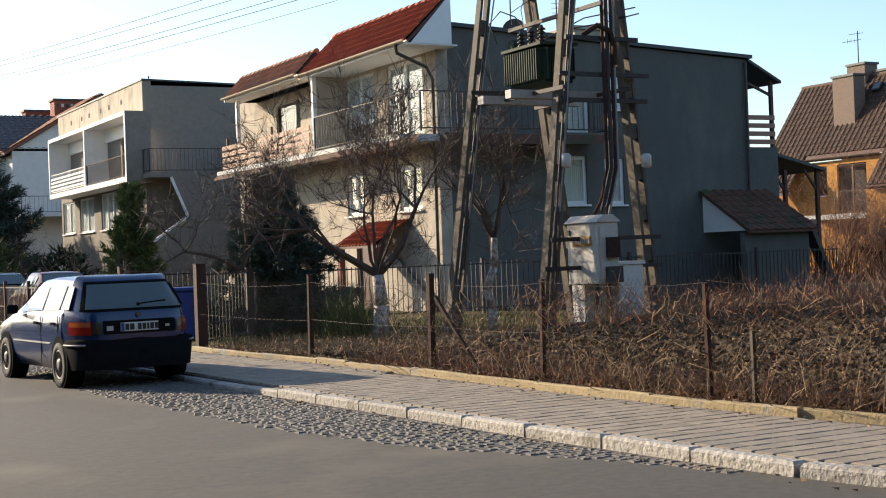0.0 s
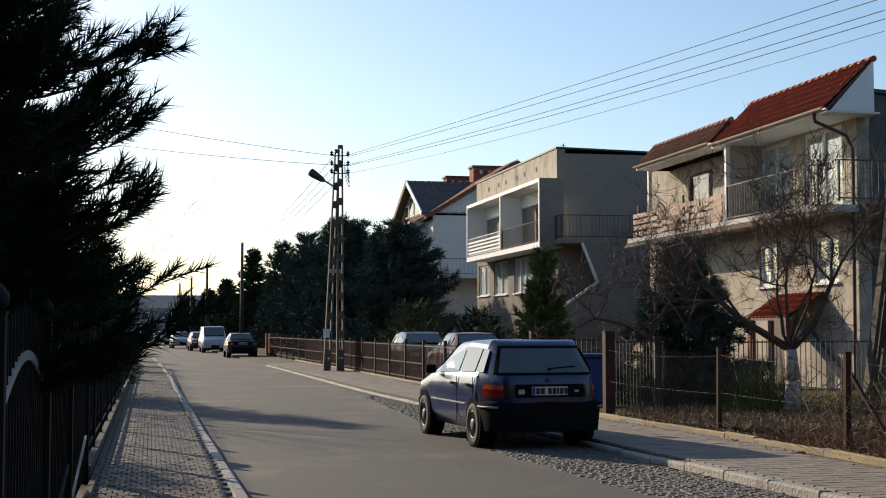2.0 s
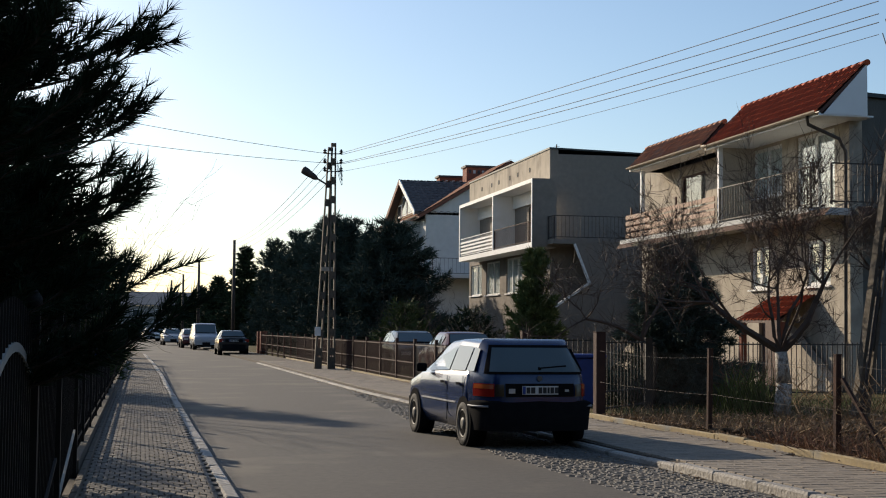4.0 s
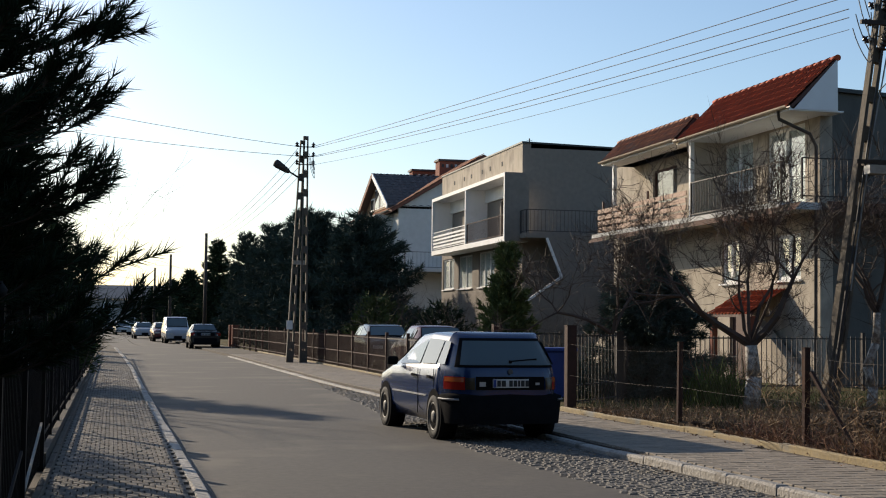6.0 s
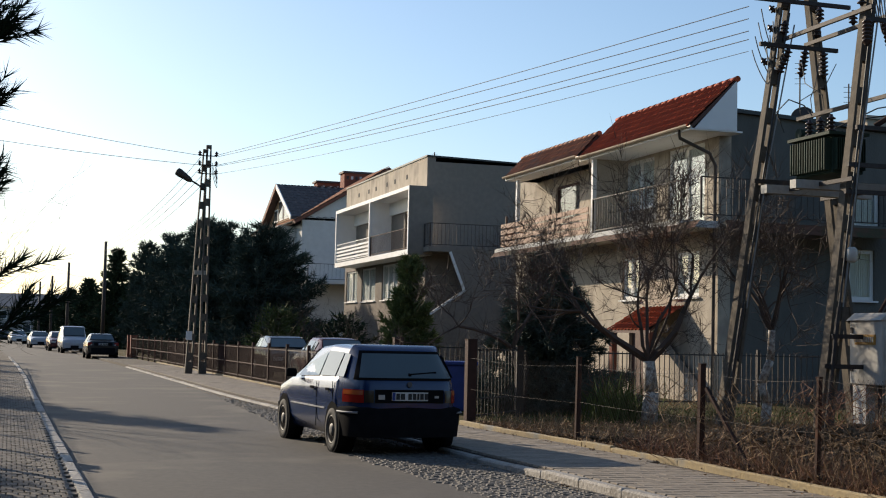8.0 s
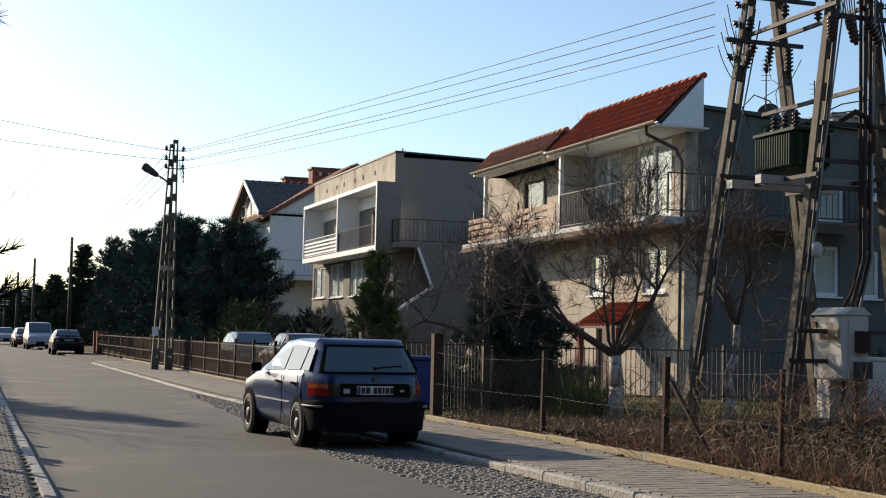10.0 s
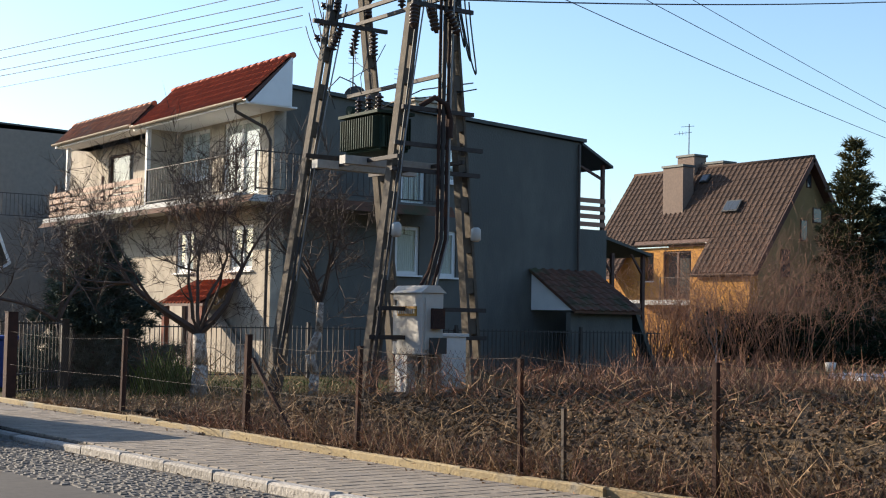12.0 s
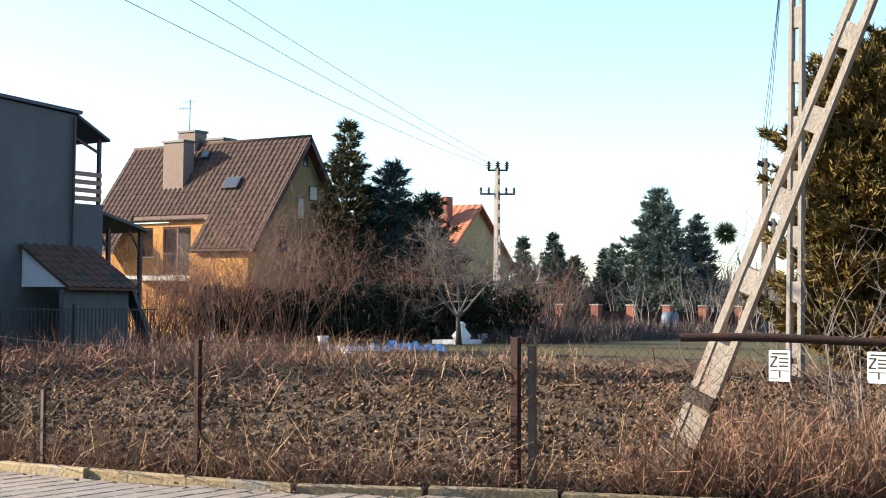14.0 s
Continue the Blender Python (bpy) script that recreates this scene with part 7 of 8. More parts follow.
conifer("pine_tree", -3.0, 13.0, 9.0, 2.3, "dark pine behind the arched gates", NEEDLE, tuft=0.4, width=0.05, per=20, low=0.08, droop=0.05, taper=0.45, whorls=46, per_m=2.8)
conifer("pine_tree", -5.6, 17.5, 4.2, 1.9, "dark pine behind the near railings", NEEDLE, tuft=0.4, width=0.045, per=16, low=0.06, droop=0.05, taper=0.6, whorls=26)
conifer("spruce_tree", -5.2, 24, 4.4, 1.9, "dark spruce behind the near railings", NEEDLE, tuft=0.4, width=0.05, per=8, low=0.03, taper=0.7)
bush("shrub", -1.3, 27.5, 4.6, 1.3, 26, TWIG, "bare brown shrub leaning over the footway", 3, thick=0.014)
conifer("juniper", -1.35, 31.0, 3.6, 1.2, "ragged brown-green juniper over the railings", NEEDLE_GREEN, tuft=0.3, width=0.03, per=16, droop=0.4, round_top=0.4)
conifer("spruce_tree", -3.4, 36, 5.5, 2.0, "dark spruce further along the near side", NEEDLE, tuft=0.4, width=0.06, per=8, low=0.03)
for k, (x, y, h) in enumerate(((-2.2, 44, 3.4), (-2.1, 52, 4.2), (-2.4, 60, 4.6), (-2.9, 70, 5.2), (-3.6, 84, 4.4), (-4.6, 100, 4.0), (-6, 120, 4.5))):
    bush("shrub", x, y, h, 1.5, 9, TWIG, "bare brown shrub leaning over the footway", 3, thick=0.02)
    conifer("spruce_tree", x - 1.2, y + 4, h * 0.8, 1.3, "small dark conifer in a front garden", NEEDLE, tuft=0.3, width=0.08, per=10, per_m=2.6, low=0.0)

# --- front garden of the twin house
bare_tree("fruit_tree", 10.85, 22.4, [(0, 0, 0), (0.04, 0, 0.6), (0.0, 0.02, 1.15)], 0.14, [(2, (-0.75, 0.3, 1.0), 1.5, 0.075), (2, (0.6, -0.3, 1.0), 1.4, 0.075), (2, (-0.2, 0.5, 1.1), 1.5, 0.04), (2, (0.45, 0.2, 1.2), 1.5, 0.04), (2, (-0.65, -0.5, 0.85), 1.3, 0.04), (2, (0.1, -0.5, 1.0), 1.3, 0.035)], "old pruned fruit tree with limewashed trunk, bare", BARK_LIME, TWIG, 4, split=3, ratio=0.74, up=0.24, fine=4500)
bare_tree("fruit_tree", 12.95, 22.0, [(0, 0, 0), (0.03, 0, 0.45), (-0.08, 0, 0.8), (0.1, 0, 1.2), (0.12, 0, 1.75)], 0.085, [(4, (-0.5, 0, 1), 1.0, 0.05), (4, (0.5, 0.2, 1), 1.1, 0.05), (4, (0.0, -0.3, 1), 1.0, 0.045), (4, (0.25, 0.5, 0.9), 0.9, 0.04), (4, (-0.2, 0.4, 0.9), 0.9, 0.04)], "young fruit tree with crooked limewashed trunk, bare", BARK_LIME, TWIG, 4, split=3, ratio=0.7, fine=1800)
bare_tree("fruit_tree", 9.4, 25.2, [(0, 0, 0), (0.05, 0, 0.8), (-0.1, 0, 1.3)], 0.08, [(2, (-0.6, 0.2, 0.9), 1.2, 0.045), (2, (0.5, 0.2, 1), 1.2, 0.045), (2, (0, -0.4, 1), 1.2, 0.04)], "small bare fruit tree beside the drive", BARK, TWIG, 4, split=3, ratio=0.7, fine=1800)
conifer("spruce_tree", 10.55, 26.6, 3.3, 1.75, "dense blue-green spruce in the front garden", NEEDLE_SILVER, tuft=0.2, width=0.026, per=26, droop=-0.12, per_m=4.2, taper=0.7, low=0.0, whorls=20)
F0 = lambda: (rng.normal(10.5, 0.25), rng.normal(22.9, 0.25), 0.12)
stems("green_reeds", 260, F0, (0.5, 1.1), GRASS_GREEN, "clump of green strap leaves under the fruit tree", 0.028, 0.22, "plant")
bush("shrub", 11.2, 24.5, 1.3, 0.7, 14, TWIG_RED, "clipped brown shrub round the tree foot", 2)
# --- gardens towards the flat-roofed house
conifer("thuja_tree", 12.35, 43.2, 4.1, 1.25, "dense green conical thuja", THUJA_GREEN, tuft=0.22, width=0.045, per=20, droop=0.6, taper=0.62, low=0.02, whorls=22, per_m=3.4)
for x, y, h, r, m in ((9.6, 48.5, 3.2, 2.4, TWIG), (11.0, 45.5, 3.0, 1.8, TWIG), (13.2, 47.5, 2.8, 2.0, TWIG_GREY), (15.0, 44.5, 2.6, 1.6, TWIG_GREY), (14.4, 39.8, 2.2, 1.3, TWIG_GREY), (12.8, 39.0, 1.8, 1.0, TWIG), (10.5, 53.5, 3.0, 2.2, TWIG)):
    bush("shrub", x, y, h, r, 13, m, "tangle of bare twigs in a front garden", 3, thick=0.02)
conifer("juniper", 9.3, 50.0, 2.4, 1.3, "rounded yellow-green juniper behind the railings", NEEDLE_GREEN, tuft=0.3, width=0.06, per=8, droop=0.4, taper=0.4, round_top=0.5)
conifer("juniper", 12.0, 51.0, 2.2, 1.6, "low dark juniper behind the railings", NEEDLE, tuft=0.3, width=0.07, per=8, droop=0.3, round_top=0.5)
for x, y, h, r in ((11.2, 63.5, 6.3, 3.3), (9.9, 70.0, 6.9, 2.9), (10.2, 77.0, 7.6, 3.1), (9.4, 86, 7.4, 2.4), (8.9, 97, 7.6, 2.2)):
    conifer("spruce_tree", x, y, h, r, "broad dark blue spruce beside the street", NEEDLE_BLUE, tuft=0.4, width=0.06, per=14, low=0.0, droop=0.12, taper=0.55, round_top=0.35, per_m=3.0)
for x, y, h, r in ((8.2, 116, 8.3, 3.0), (6.6, 128, 6.2, 2.6), (5.6, 142, 5.6, 2.8), (4.2, 160, 5.2, 2.8)):
    conifer("spruce_tree", x, y, h, r, "dark conifer far along the street", NEEDLE, tuft=0.45, width=0.14, per=11, low=0.0, taper=0.8, per_m=2.6)
# --- gardens behind the field
for x, y, h, r, m, lab in ((37.4, 34.6, 3.0, 2.2, TWIG_RED, "russet weeping willow shrub"), (39.3, 33.4, 3.2, 2.3, TWIG_RED, "russet weeping willow shrub"), (35.6, 36.2, 2.6, 1.8, TWIG_RED, "russet shrub by the yellow house")):
    t = bush("willow_shrub", x, y, h * 1.9, r * 1.35, 80, m, lab, 3, up=0.02, thick=0.014)
for k in range(16):
    f = k / 15
    x, y = 36.5 + 11 * f + rng.normal() * 0.4, 36.0 - 10.5 * f + rng.normal() * 0.5
    bush("shrub", x + 1.5, y + 0.5, rng.uniform(2.8, 4.4), 1.8, 28, TWIG if k % 2 else TWIG_RED, "bare dark hedge shrub behind the lawn", 3, thick=0.016, group="hedge")
for k in range(12):
    f = k / 13
    conifer("hedge_yew", 38.5 + 9.5 * f, 36.0 - 10.0 * f, rng.uniform(1.7, 2.3), 1.2, "low dark evergreen hedge plant", NEEDLE, tuft=0.3, width=0.08, per=7, droop=0.4, round_top=0.6, group="hedge")
for x, y, h, r, m in ((48.2, 37.4, 9.6, 2.1, NEEDLE_OLIVE), (49.5, 35.9, 7.9, 2.3, NEEDLE_BLUE), (50.5, 34.6, 6.5, 2.3, NEEDLE), (48.9, 36.6, 6.6, 2.3, NEEDLE), (50.0, 35.4, 6.0, 2.3, NEEDLE)):
    conifer("spruce_tree", x, y, h, r, "tall spruce with brownish top beside the yellow house" if h > 9 else "dark spruce in the gardens", m, tuft=0.34, width=0.06, per=14, droop=-0.05, taper=0.6, low=0.0, per_m=2.8)
for k in range(26):
    f = rng.uniform()
    x, y = 44 + 6 * f + rng.normal() * 0.5, 32.5 - 4.0 * f + rng.normal() * 0.5
    bush("sapling", x, y, rng.uniform(2.0, 3.4), 0.45, 3, TWIG_GREY, "thin upright bare sapling", 2, up=0.7, thick=0.014, group="saplings")
bare_tree("fruit_tree", 41.5, 27.0, [(0, 0, 0), (0, 0.05, 1.0)], 0.1, [(1, (-0.8, 0.5, 0.8), 1.7, 0.05), (1, (0.7, -0.5, 0.8), 1.7, 0.05), (1, (0.3, 0.7, 0.9), 1.6, 0.05), (1, (-0.4, -0.6, 0.9), 1.6, 0.05), (1, (0, 0, 1), 1.5, 0.05)], "round-headed bare fruit tree on the lawn", BARK, TWIG_GREY, 4, split=3, ratio=0.7, fine=2500)
bare_tree("fruit_tree", 52.5, 31.0, [(0, 0, 0), (0, 0.05, 0.9)], 0.1, [(1, (-0.8, 0.5, 0.8), 1.7, 0.05), (1, (0.7, -0.5, 0.8), 1.7, 0.05), (1, (0.1, 0.3, 1), 1.6, 0.05)], "bare fruit tree in the gardens", BARK, TWIG_RED, 4, split=2, ratio=0.68)
bare_tree("sapling", 27.0, 25.3, [(0, 0, 0), (0.02, 0, 0.7)], 0.03, [(1, (-0.3, 0.2, 1), 0.9, 0.016), (1, (0.4, -0.2, 1), 0.9, 0.016), (1, (0.1, 0.1, 1), 0.8, 0.014), (1, (-0.6, -0.1, 0.8), 0.7, 0.012)], "pale thin bare sapling at the field's end", BARK_LIME, TWIG_GREY, 3)
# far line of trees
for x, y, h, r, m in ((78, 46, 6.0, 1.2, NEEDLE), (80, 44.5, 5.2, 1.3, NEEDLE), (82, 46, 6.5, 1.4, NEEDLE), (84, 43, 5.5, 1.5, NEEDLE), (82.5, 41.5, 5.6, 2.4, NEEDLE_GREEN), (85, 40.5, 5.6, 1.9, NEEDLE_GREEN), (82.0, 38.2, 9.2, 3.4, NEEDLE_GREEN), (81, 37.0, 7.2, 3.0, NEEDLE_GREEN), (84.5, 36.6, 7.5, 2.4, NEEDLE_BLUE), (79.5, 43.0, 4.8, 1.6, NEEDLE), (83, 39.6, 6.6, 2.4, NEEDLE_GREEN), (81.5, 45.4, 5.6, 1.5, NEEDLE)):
    # Needles swapped for bluer, paler ones: haze put into the colour.
    conifer("spruce_tree", x, y, h, r, "spruce in the far line of trees, paled for haze", NEEDLE_BLUE if m is NEEDLE else NEEDLE_SILVER, tuft=0.4, width=0.08, per=13, low=0.0, taper=0.7, per_m=2.6)
for x, y, h in ((86, 37, 9.5), (83.5, 34.2, 9.0), (86, 33, 5.5), (85, 31, 5.0), (80, 32.5, 4.0), (82, 30.5, 4.0), (79, 34.5, 3.5), (90, 47, 6), (92, 50, 6.5), (95, 45, 6), (88, 52, 5.5), (75, 30, 3.2), (72, 27.5, 3.2), (78, 43, 4), (80, 40, 4.5), (76, 36, 3.5), (77, 33, 4), (70, 25, 3.5), (83, 36, 6), (87, 42, 6.5), (84, 48, 5), (60, 22, 3), (66, 24, 3.4), (56, 19, 3)):
    bush("tall_bare_tree", x, y, h, 2.0, 9, TWIG_GREY, "bare deciduous tree in the far line of trees", 4, up=0.3, thick=0.04, group="far bare trees", cat="tree")
mt = thing("mistletoe", (83.5, 34.2, 6.2), "ball of green mistletoe high in a bare tree", "mistletoe")
P = rng.normal(size=(700, 3)); P = unit(P)
raw("clump", blades(np.array((83.5, 34.2, 6.3)) + P * 0.2, P, np.full(700, 0.7), np.full(700, 0.08)), tri_faces(700), NEEDLE_GREEN, mt)
# far woods all round the right-hand horizon
n = 26000
az = np.radians(rng.uniform(28, 105, n)); rad = rng.uniform(105, 170, n)
P = np.stack([np.sin(az) * rad, np.cos(az) * rad, rng.uniform(0, 5.0, n) * (0.6 + 0.4 * np.sin(az * 37) * np.sin(az * 91))], 1)
D = unit(rng.normal(size=(n, 3)) * 0.4 + np.array((0, 0, 1.0)))
tagged(raw("far_woods", blades(P, D, rng.uniform(1.0, 3.0, n), rng.uniform(0.12, 0.5, n)), tri_faces(n), TWIG_GREY), "hazy bare woods on the horizon", "woods", kind="stuff")
# bronze thuja and scrub by the braced pole
conifer("thuja_tree", 24.4, 7.0, 5.9, 2.5, "large bronze-green thuja behind the concrete pole", THUJA, tuft=0.2, width=0.05, per=20, droop=0.55, taper=0.35, low=0.02, round_top=0.5, whorls=36, per_m=3.2)
conifer("thuja_tree", 25.4, 3.4, 6.0, 2.2, "large bronze-green thuja at the field's edge", THUJA, tuft=0.22, width=0.06, per=12, droop=0.55, taper=0.35, low=0.02, round_top=0.5, per_m=2.2)
for k in range(9):
    bush("scrub", 11.0 + rng.uniform(0, 5), 4.2 + rng.uniform(-4.5, 0.6) - 0.0, rng.uniform(1.5, 2.6), 1.1, 12, TWIG_RED if k % 2 else TWIG_GREY, "bare russet scrub round the pole foot", 3, thick=0.01, group="scrub")
# weeds and litter
def strip_at(y0, y1, x0, x1):
    def f():
        y = rng.uniform(y0, y1)
        return (edge_r(y) + x0 + (x1 - x0) * rng.uniform() ** 1.6, y, 0.1)
    return f
def bank(x0, x1, y0, y1):
    def f():
        x, y = rng.uniform(x0, x1), rng.uniform(y0, y1)
        return (x, y, 0.1 + rise(x, y))
    return f
def field():
    y = rng.uniform(1.0, 17.0)
    x = edge_r(y) + 0.4 + 15 * rng.uniform() ** 1.3
    return (x, y, 0.12 + rise(x, y))
def patch(x0, x1, y0, y1, z=0.1):
    return lambda: (rng.uniform(x0, x1), rng.uniform(y0, y1), z)
stems("dry_weeds", 3600, strip_at(3.0, 22.6, 0.12, 1.8), (0.06, 0.45), STRAW, "dry straw-coloured weeds along the wire fence", 0.007, 1.0, "weeds", 1.4)
stems("dry_creeper", 4200, strip_at(2.0, 17.0, 0.1, 0.9), (0.12, 0.8), TWIG_RED, "dry brown creeper grown through the wire fence", 0.006, 1.0, "creeper", 1.5)
stems("dry_creeper", 700, strip_at(3.0, 14.0, 0.1, 0.3), (0.3, 1.2), STRAW, "long pale creeper stems on the fence", 0.007, 0.7, "creeper", 1.6)
stems("dry_scrub", 9500, strip_at(-4.0, 4.7, 0.15, 2.6), (0.3, 1.3), TWIG_RED, "dense russet brush behind the tubular rail", 0.007, 0.6, "scrub", 1.1)
stems("dry_scrub", 5000, strip_at(-4.0, 4.5, 0.15, 2.2), (0.2, 1.05), STRAW, "pale dry brush behind the tubular rail", 0.007, 0.7, "scrub", 1.2)
stems("tall_dry_weeds", 3000, bank(14.6, 21.5, 14.5, 19.5), (0.15, 1.0), TWIG_RED, "tall russet dead weeds before the lean-to", 0.011, 0.35, kink=0.9)
stems("tall_dry_weeds", 4500, bank(14.6, 25, 12.5, 20.0), (0.1, 0.6), STRAW, "pale dead grass before the lean-to", 0.012, 0.6, kink=1.0)
stems("field_weeds", 6500, field, (0.04, 0.25), STRAW, "scattered dry stalks on the dug soil", 0.008, 0.7)
n = 17000
y = 1.0 + 17.5 * rng.uniform(0, 1, n)
x = np.array([edge_r(q) for q in y]) + 0.25 + rng.uniform(0, 1, n) ** 1.4 * 13.0
C = np.stack([x, y, np.array([rise(a, b) for a, b in zip(x, y)]) + 0.16 + rng.uniform(-0.02, 0.05, n)], 1)
R = rng.uniform(0.012, 0.055, n)
corner = np.array([(1, 0, 0), (-1, 0, 0), (0, 1, 0), (0, -1, 0), (0, 0, 0.8), (0, 0, -0.8)])
V = C[:, None] + (corner[None] + rng.normal(size=(n, 6, 3)) * 0.28) * R[:, None, None]
tri = np.array([(0, 2, 4), (2, 1, 4), (1, 3, 4), (3, 0, 4), (2, 0, 5), (1, 2, 5), (3, 1, 5), (0, 3, 5)])
tagged(raw("soil_clods", V.reshape(-1, 3), (np.arange(n)[:, None, None] * 6 + tri[None]).reshape(-1, 3), SOIL), "dark clods of dug soil", "soil", kind="stuff")
def on_wire(y0, y1, z0, z1):
    def f():
        y = rng.uniform(y0, y1)
        return (fx(y) + rng.uniform(-0.04, 0.12), y, rng.uniform(z0, z1))
    return f
stems("dry_creeper", 1500, on_wire(2.5, 16.5, 0.15, 1.0), (0.15, 0.6), STRAW, "pale dry creeper tangled in the wire fence", 0.009, 1.3, "creeper", 1.6)
stems("dry_creeper", 1300, on_wire(2.5, 13.0, 0.75, 1.12), (0.12, 0.45), TWIG_RED, "russet bramble heaped along the fence top", 0.007, 1.5, "creeper", 1.7)
stems("lawn_grass", 9000, patch(8.2, 17, 15.0, 28.0), (0.05, 0.16), GRASS_GREEN, "thin green and yellow lawn by the transformer", 0.016, 0.5, "grass")
stems("lawn_grass", 5000, patch(8.2, 15.5, 14.0, 24.0), (0.08, 0.3), STRAW, "tufts of dead grass on the lawn", 0.012, 0.6, "grass")
for k in range(9):
    bush("shrub", 35.6 + 0.85 * k + rng.normal() * 0.3, 36.9 + rng.normal() * 0.5, rng.uniform(2.6, 3.8), 1.5, 30, TWIG if k % 2 else TWIG_RED, "dense brown bare shrub before the yellow house", 3, thick=0.018, group="hedge")
stems("far_scrub", 9000, patch(44, 68, 25.5, 34), (0.3, 1.3), TWIG, "dull brown scrub at the far end of the gardens", 0.035, 0.5, "scrub", 1.0)
stems("box_grass", 700, patch(12.2, 14.6, 17.6, 18.3), (0.3, 0.95), STRAW, "dry grass against the cabinet legs", 0.012, 0.2, "grass")
n = 40000
y = rng.uniform(1, 22.5, n)
x = np.array([edge_r(q) for q in y]) + 0.1 + rng.uniform(0, 1, n) ** 1.7 * 9.0
P = np.stack([x, y, np.array([rise(a, b) for a, b in zip(x, y)]) + 0.13 + rng.uniform(0, 0.06, n)], 1)
tagged(raw("dead_leaves", blades(P, unit(rng.normal(size=(n, 3)) * (1, 1, 0.2)), rng.uniform(0.025, 0.06, n), rng.uniform(0.015, 0.04, n)), tri_faces(n), DEADLEAF), "dead brown leaves along the fence foot", "leaves", kind="stuff")
n = 900
y = rng.uniform(5, 40, n)
x = np.where(rng.uniform(size=n) < 0.5, np.array([edge_r(q) for q in y]) - rng.uniform(0.02, 0.35, n), np.array([kerb_r(q) for q in y]) - rng.uniform(0.0, 0.3, n))
z = np.where(x > np.array([kerb_r(q) for q in y]), 0.112, 0.012)
tagged(raw("litter", blades(np.stack([x, y, z], 1), unit(rng.normal(size=(n, 3)) * (1, 1, 0.15)), rng.uniform(0.02, 0.05, n), rng.uniform(0.01, 0.03, n)), tri_faces(n), DEADLEAF), "bits of dead leaf on the footway and gutter", "leaves", kind="stuff")

# ---- kerb stones, edging, paving, setts: laid piece by piece ----
def block_mesh(name, lx, ly, lz, material, c=0.012, seed=0):
    """A stone with worn upper edges; x across, y along, its top at z=0."""
    r = random.Random(seed)
    v, f = [], []
    for z, o in ((-lz, 0.0), (-c, 0.0), (0.0, c)):
        for sx, sy in ((-1, -1), (1, -1), (1, 1), (-1, 1)):
            j = lambda: r.uniform(-0.25, 0.25) * c
            v.append((sx * (lx / 2 - o) + j(), sy * (ly / 2 - o) + j(), z + (j() if z == 0 else 0)))
    for k in range(2):
        for a in range(4):
            b = (a + 1) % 4
            f.append((k * 4 + a, k * 4 + b, k * 4 + 4 + b, k * 4 + 4 + a))
    f.append((8, 9, 10, 11))
    me = bpy.data.meshes.new(name)
    me.from_pydata(v, [], f)
    me.materials.append(material)
    return me

def lay(name, parent, spots, meshes, singles, rest_name):
    """Stones at (x, y, z, turn): the first as objects of their own, the rest joined."""
    data = [(np.array([q.co for q in m.vertices]), [tuple(p.vertices) for p in m.polygons]) for m in meshes]
    V, F, k = [], [], 0
    mat_used = meshes[0].materials[0]
    for i, (x, y, z, a) in enumerate(spots):
        j = random.randrange(len(meshes))
        if i < singles:
            ob = new(name, meshes[j])
            ob.parent = parent
            ob.matrix_basis = pose(x, y, z, random.uniform(-0.3, 0.3), random.uniform(-0.3, 0.3), a)
        else:
            v, f = data[j]
            c, s = math.cos(radians(a)), math.sin(radians(a))
            V.append(np.stack([x + v[:, 0] * c - v[:, 1] * s, y + v[:, 0] * s + v[:, 1] * c, z + v[:, 2]], 1))
            F += [tuple(q + k for q in p) for p in f]
            k += len(v)
    if V:
        tagged(raw(rest_name, np.concatenate(V), F, mat_used, parent), kind="stuff")

def turn(fn, y):
    return math.degrees(math.atan2(-(fn(y + 0.3) - fn(y - 0.3)), 0.6))

# granite kerb
kr = tagged(thing("kerb_right", (0, 0, 0), "worn granite kerb stones along the footway", "kerb"), kind="structure")
kerbs = [block_mesh("kerb_stone", 0.16, 0.97, 0.3, KERB, 0.022, s) for s in range(4)]
ys = [2.5 + k * 0.99 for k in range(60)]
spots = []
for y in ys:
    low = 0.1 if y < 14.6 else (0.07 if y < 23.5 else 0.04)
    spots.append((kerb_r(y) + 0.06, y, low + random.uniform(-0.006, 0.006), turn(kerb_r, y)))
lay("kerb_stone", kr, spots, kerbs, 300, "kerb_rest")
kl = tagged(thing("kerb_left", (0, 0, 0), "pale concrete kerb stones along the near footway", "kerb"), kind="structure")
spots = [(kerb_l(3 + k * 0.99) - 0.06, 3 + k * 0.99, 0.085 + random.uniform(-0.008, 0.008), turn(kerb_l, 3 + k * 0.99)) for k in range(75)]
lay("kerb_stone", kl, spots, [block_mesh("kerb_stone", 0.14, 0.97, 0.3, KERB, 0.02, 9 + s) for s in range(3)], 300, "kerb_rest")
# yellowish concrete edging at the back of the footway
eg = tagged(thing("edging_right", (0, 0, 0), "lichen-yellow concrete edging at the back of the footway", "edging"), kind="structure")
spots = [(edge_r(-3 + k * 0.94) + 0.04, -3 + k * 0.94, 0.165 + random.uniform(-0.012, 0.012), turn(edge_r, -3 + k * 0.94) + random.uniform(-0.6, 0.6)) for k in range(28)]
spots += [(edge_r(27.4 + k * 1.01) + 0.03, 27.4 + k * 1.01, 0.14, turn(edge_r, 27.4 + k * 1.01)) for k in range(40)]
lay("edging_stone", eg, spots, [block_mesh("edging_stone", 0.09, 0.99, 0.3, EDGING, 0.012, 30 + s) for s in range(4)], 300, "edging_rest")
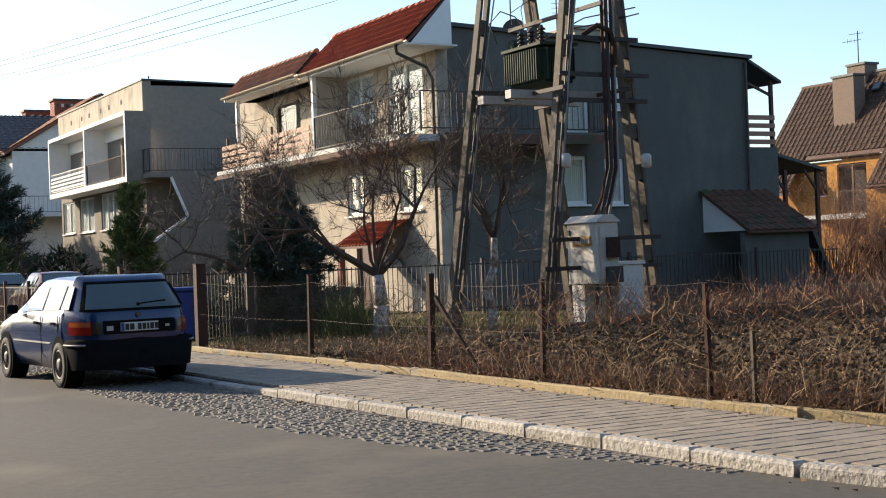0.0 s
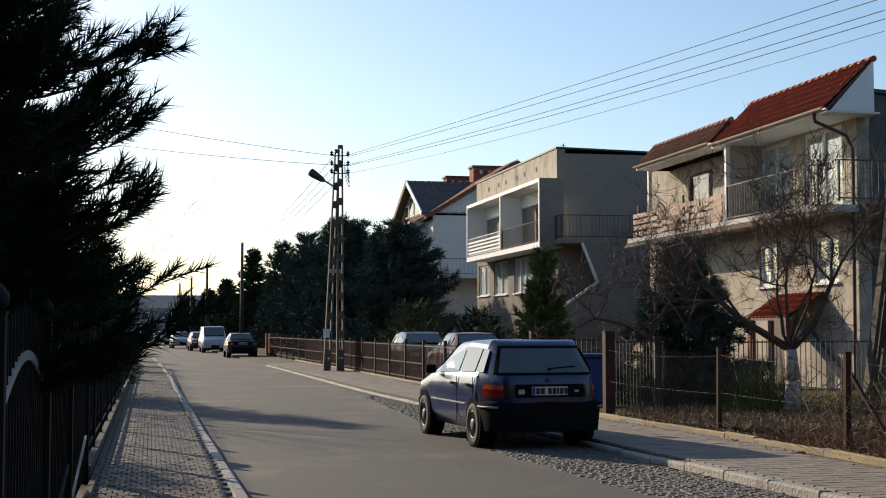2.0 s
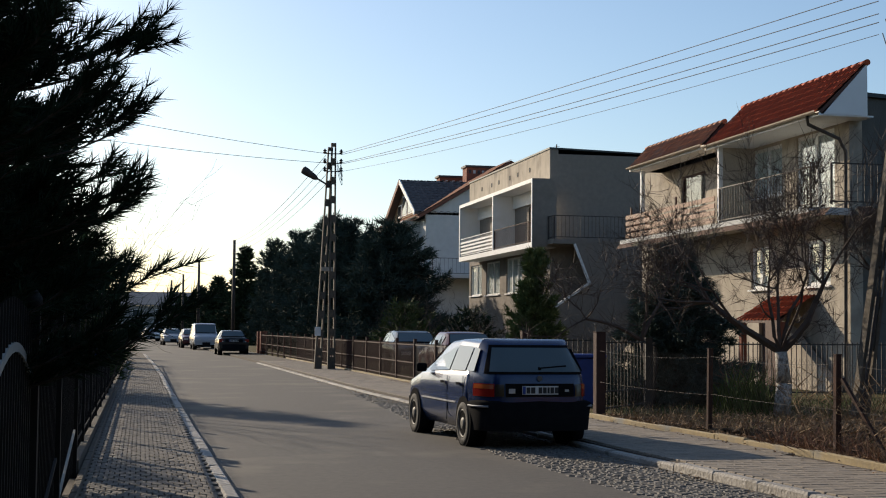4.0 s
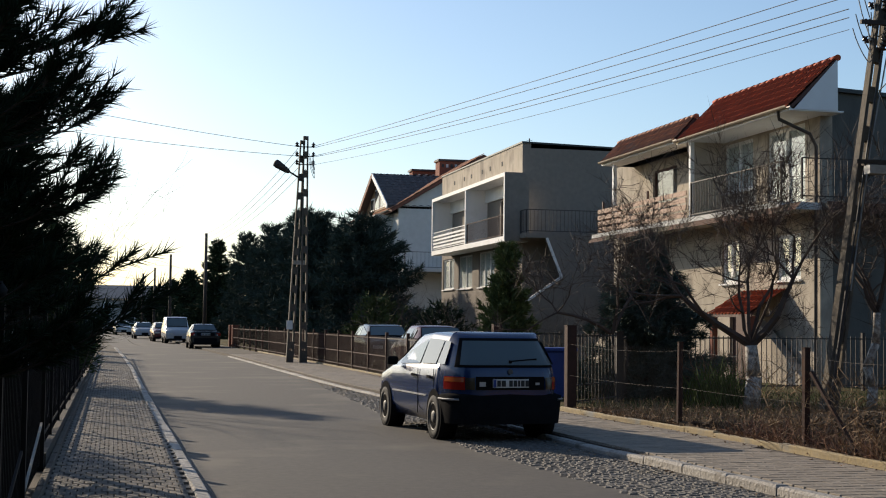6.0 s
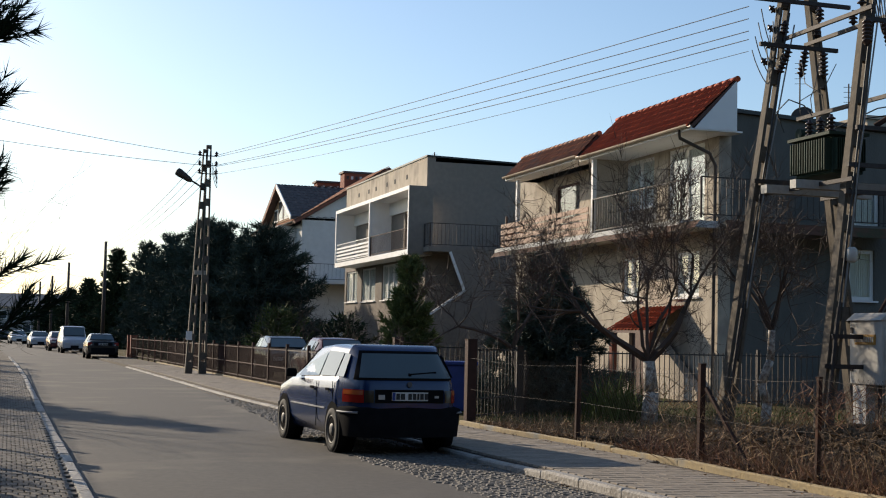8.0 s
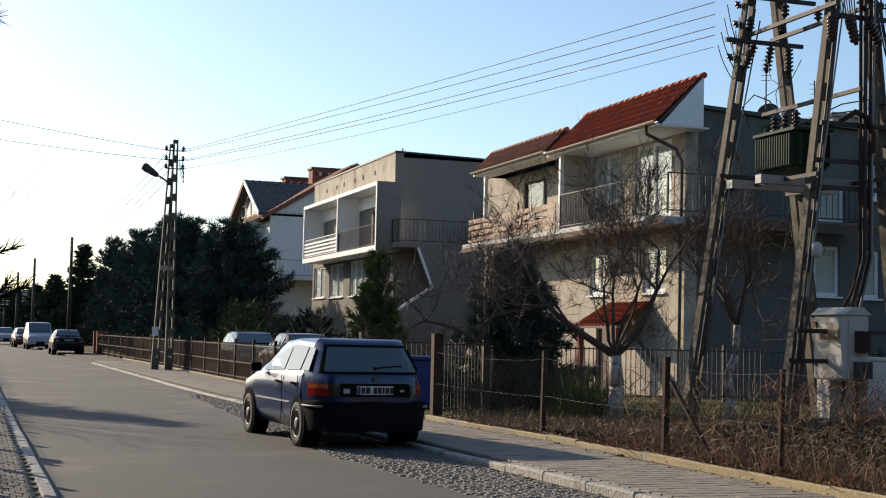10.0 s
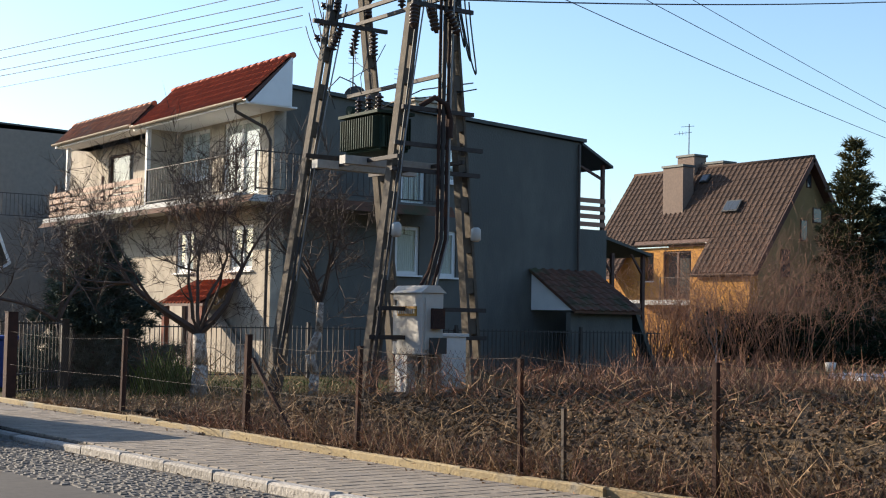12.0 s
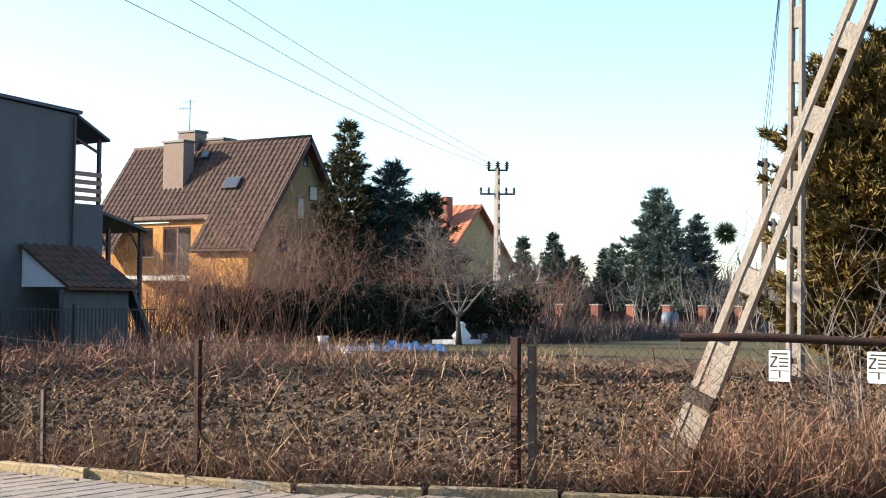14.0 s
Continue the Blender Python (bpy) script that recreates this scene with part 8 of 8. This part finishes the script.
el = tagged(thing("edging_left", (0, 0, 0), "narrow concrete edging along the near railings", "edging"), kind="structure")
spots = [(fence_l(3 + k * 1.01) + 0.1, 3 + k * 1.01, 0.13, 0) for k in range(56)]
lay("edging_stone", el, spots, [block_mesh("edging_stone", 0.07, 0.99, 0.25, CONCRETE, 0.01, 50)], 300, "edging_rest")
# slabs of the right footway, in rows square to the kerb
spots = []
y = 3.0
while y < 62:
    x0, x1 = kerb_r(y) + 0.15, edge_r(y) - 0.02
    w = 0.2
    for k in range(int((x1 - x0) / w)):
        spots.append((x0 + (k + 0.5) * w, y, 0.105 + random.uniform(-0.0015, 0.0015), 0))
    y += 0.2
spots.sort(key=lambda s: math.hypot(s[0] - 6.5, s[1] - 8.0))
lay("paving_slab", pave_r, spots, [block_mesh("paving_slab", 0.199, 0.184, 0.05, PAVER, 0.007, 60 + s) for s in range(3)], 300, "paving_rest")
# paving bricks of the near footway
spots = []
y = 6.0
row = 0
while y < 60:
    x0, x1 = fence_l(y) + 0.15, kerb_l(y) - 0.14
    x = x0 + (0.05 if row % 2 else 0.0)
    while x < x1:
        spots.append((x, y, 0.085 + random.uniform(-0.004, 0.004), 0))
        x += 0.105
    y += 0.205
    row += 1
spots.sort(key=lambda s: math.hypot(s[0], s[1] - 13.0))
lay("paving_brick", pave_l, spots, [block_mesh("paving_brick", 0.097, 0.197, 0.04, PAVER_SHADED, 0.006, 70 + s) for s in range(3)], 300, "paving_rest")
# setts of the gutter strip
road = bpy.data.objects["road"]
spots = []
y = 7.4
while y < 33:
    x1 = kerb_r(y) - 0.04
    width = float(np.interp(y, [7.4, 8.5, 10, 12, 17, 24, 33], [0.1, 0.3, 0.85, 1.2, 1.3, 1.0, 0.3]))
    x = x1 - 0.06
    while x > x1 - width - random.uniform(0, 0.12):
        spots.append((x + random.uniform(-0.01, 0.01), y + random.uniform(-0.015, 0.015), 0.008 + random.uniform(-0.005, 0.005), random.uniform(-10, 10)))
        x -= random.uniform(0.078, 0.098)
    y += 0.09
spots.sort(key=lambda s: math.hypot(s[0] - 5.5, s[1] - 12.0))
lay("sett", road, spots, [block_mesh("sett", 0.083, 0.083, 0.05, SETT, 0.012, 80 + s) for s in range(4)], 300, "setts")
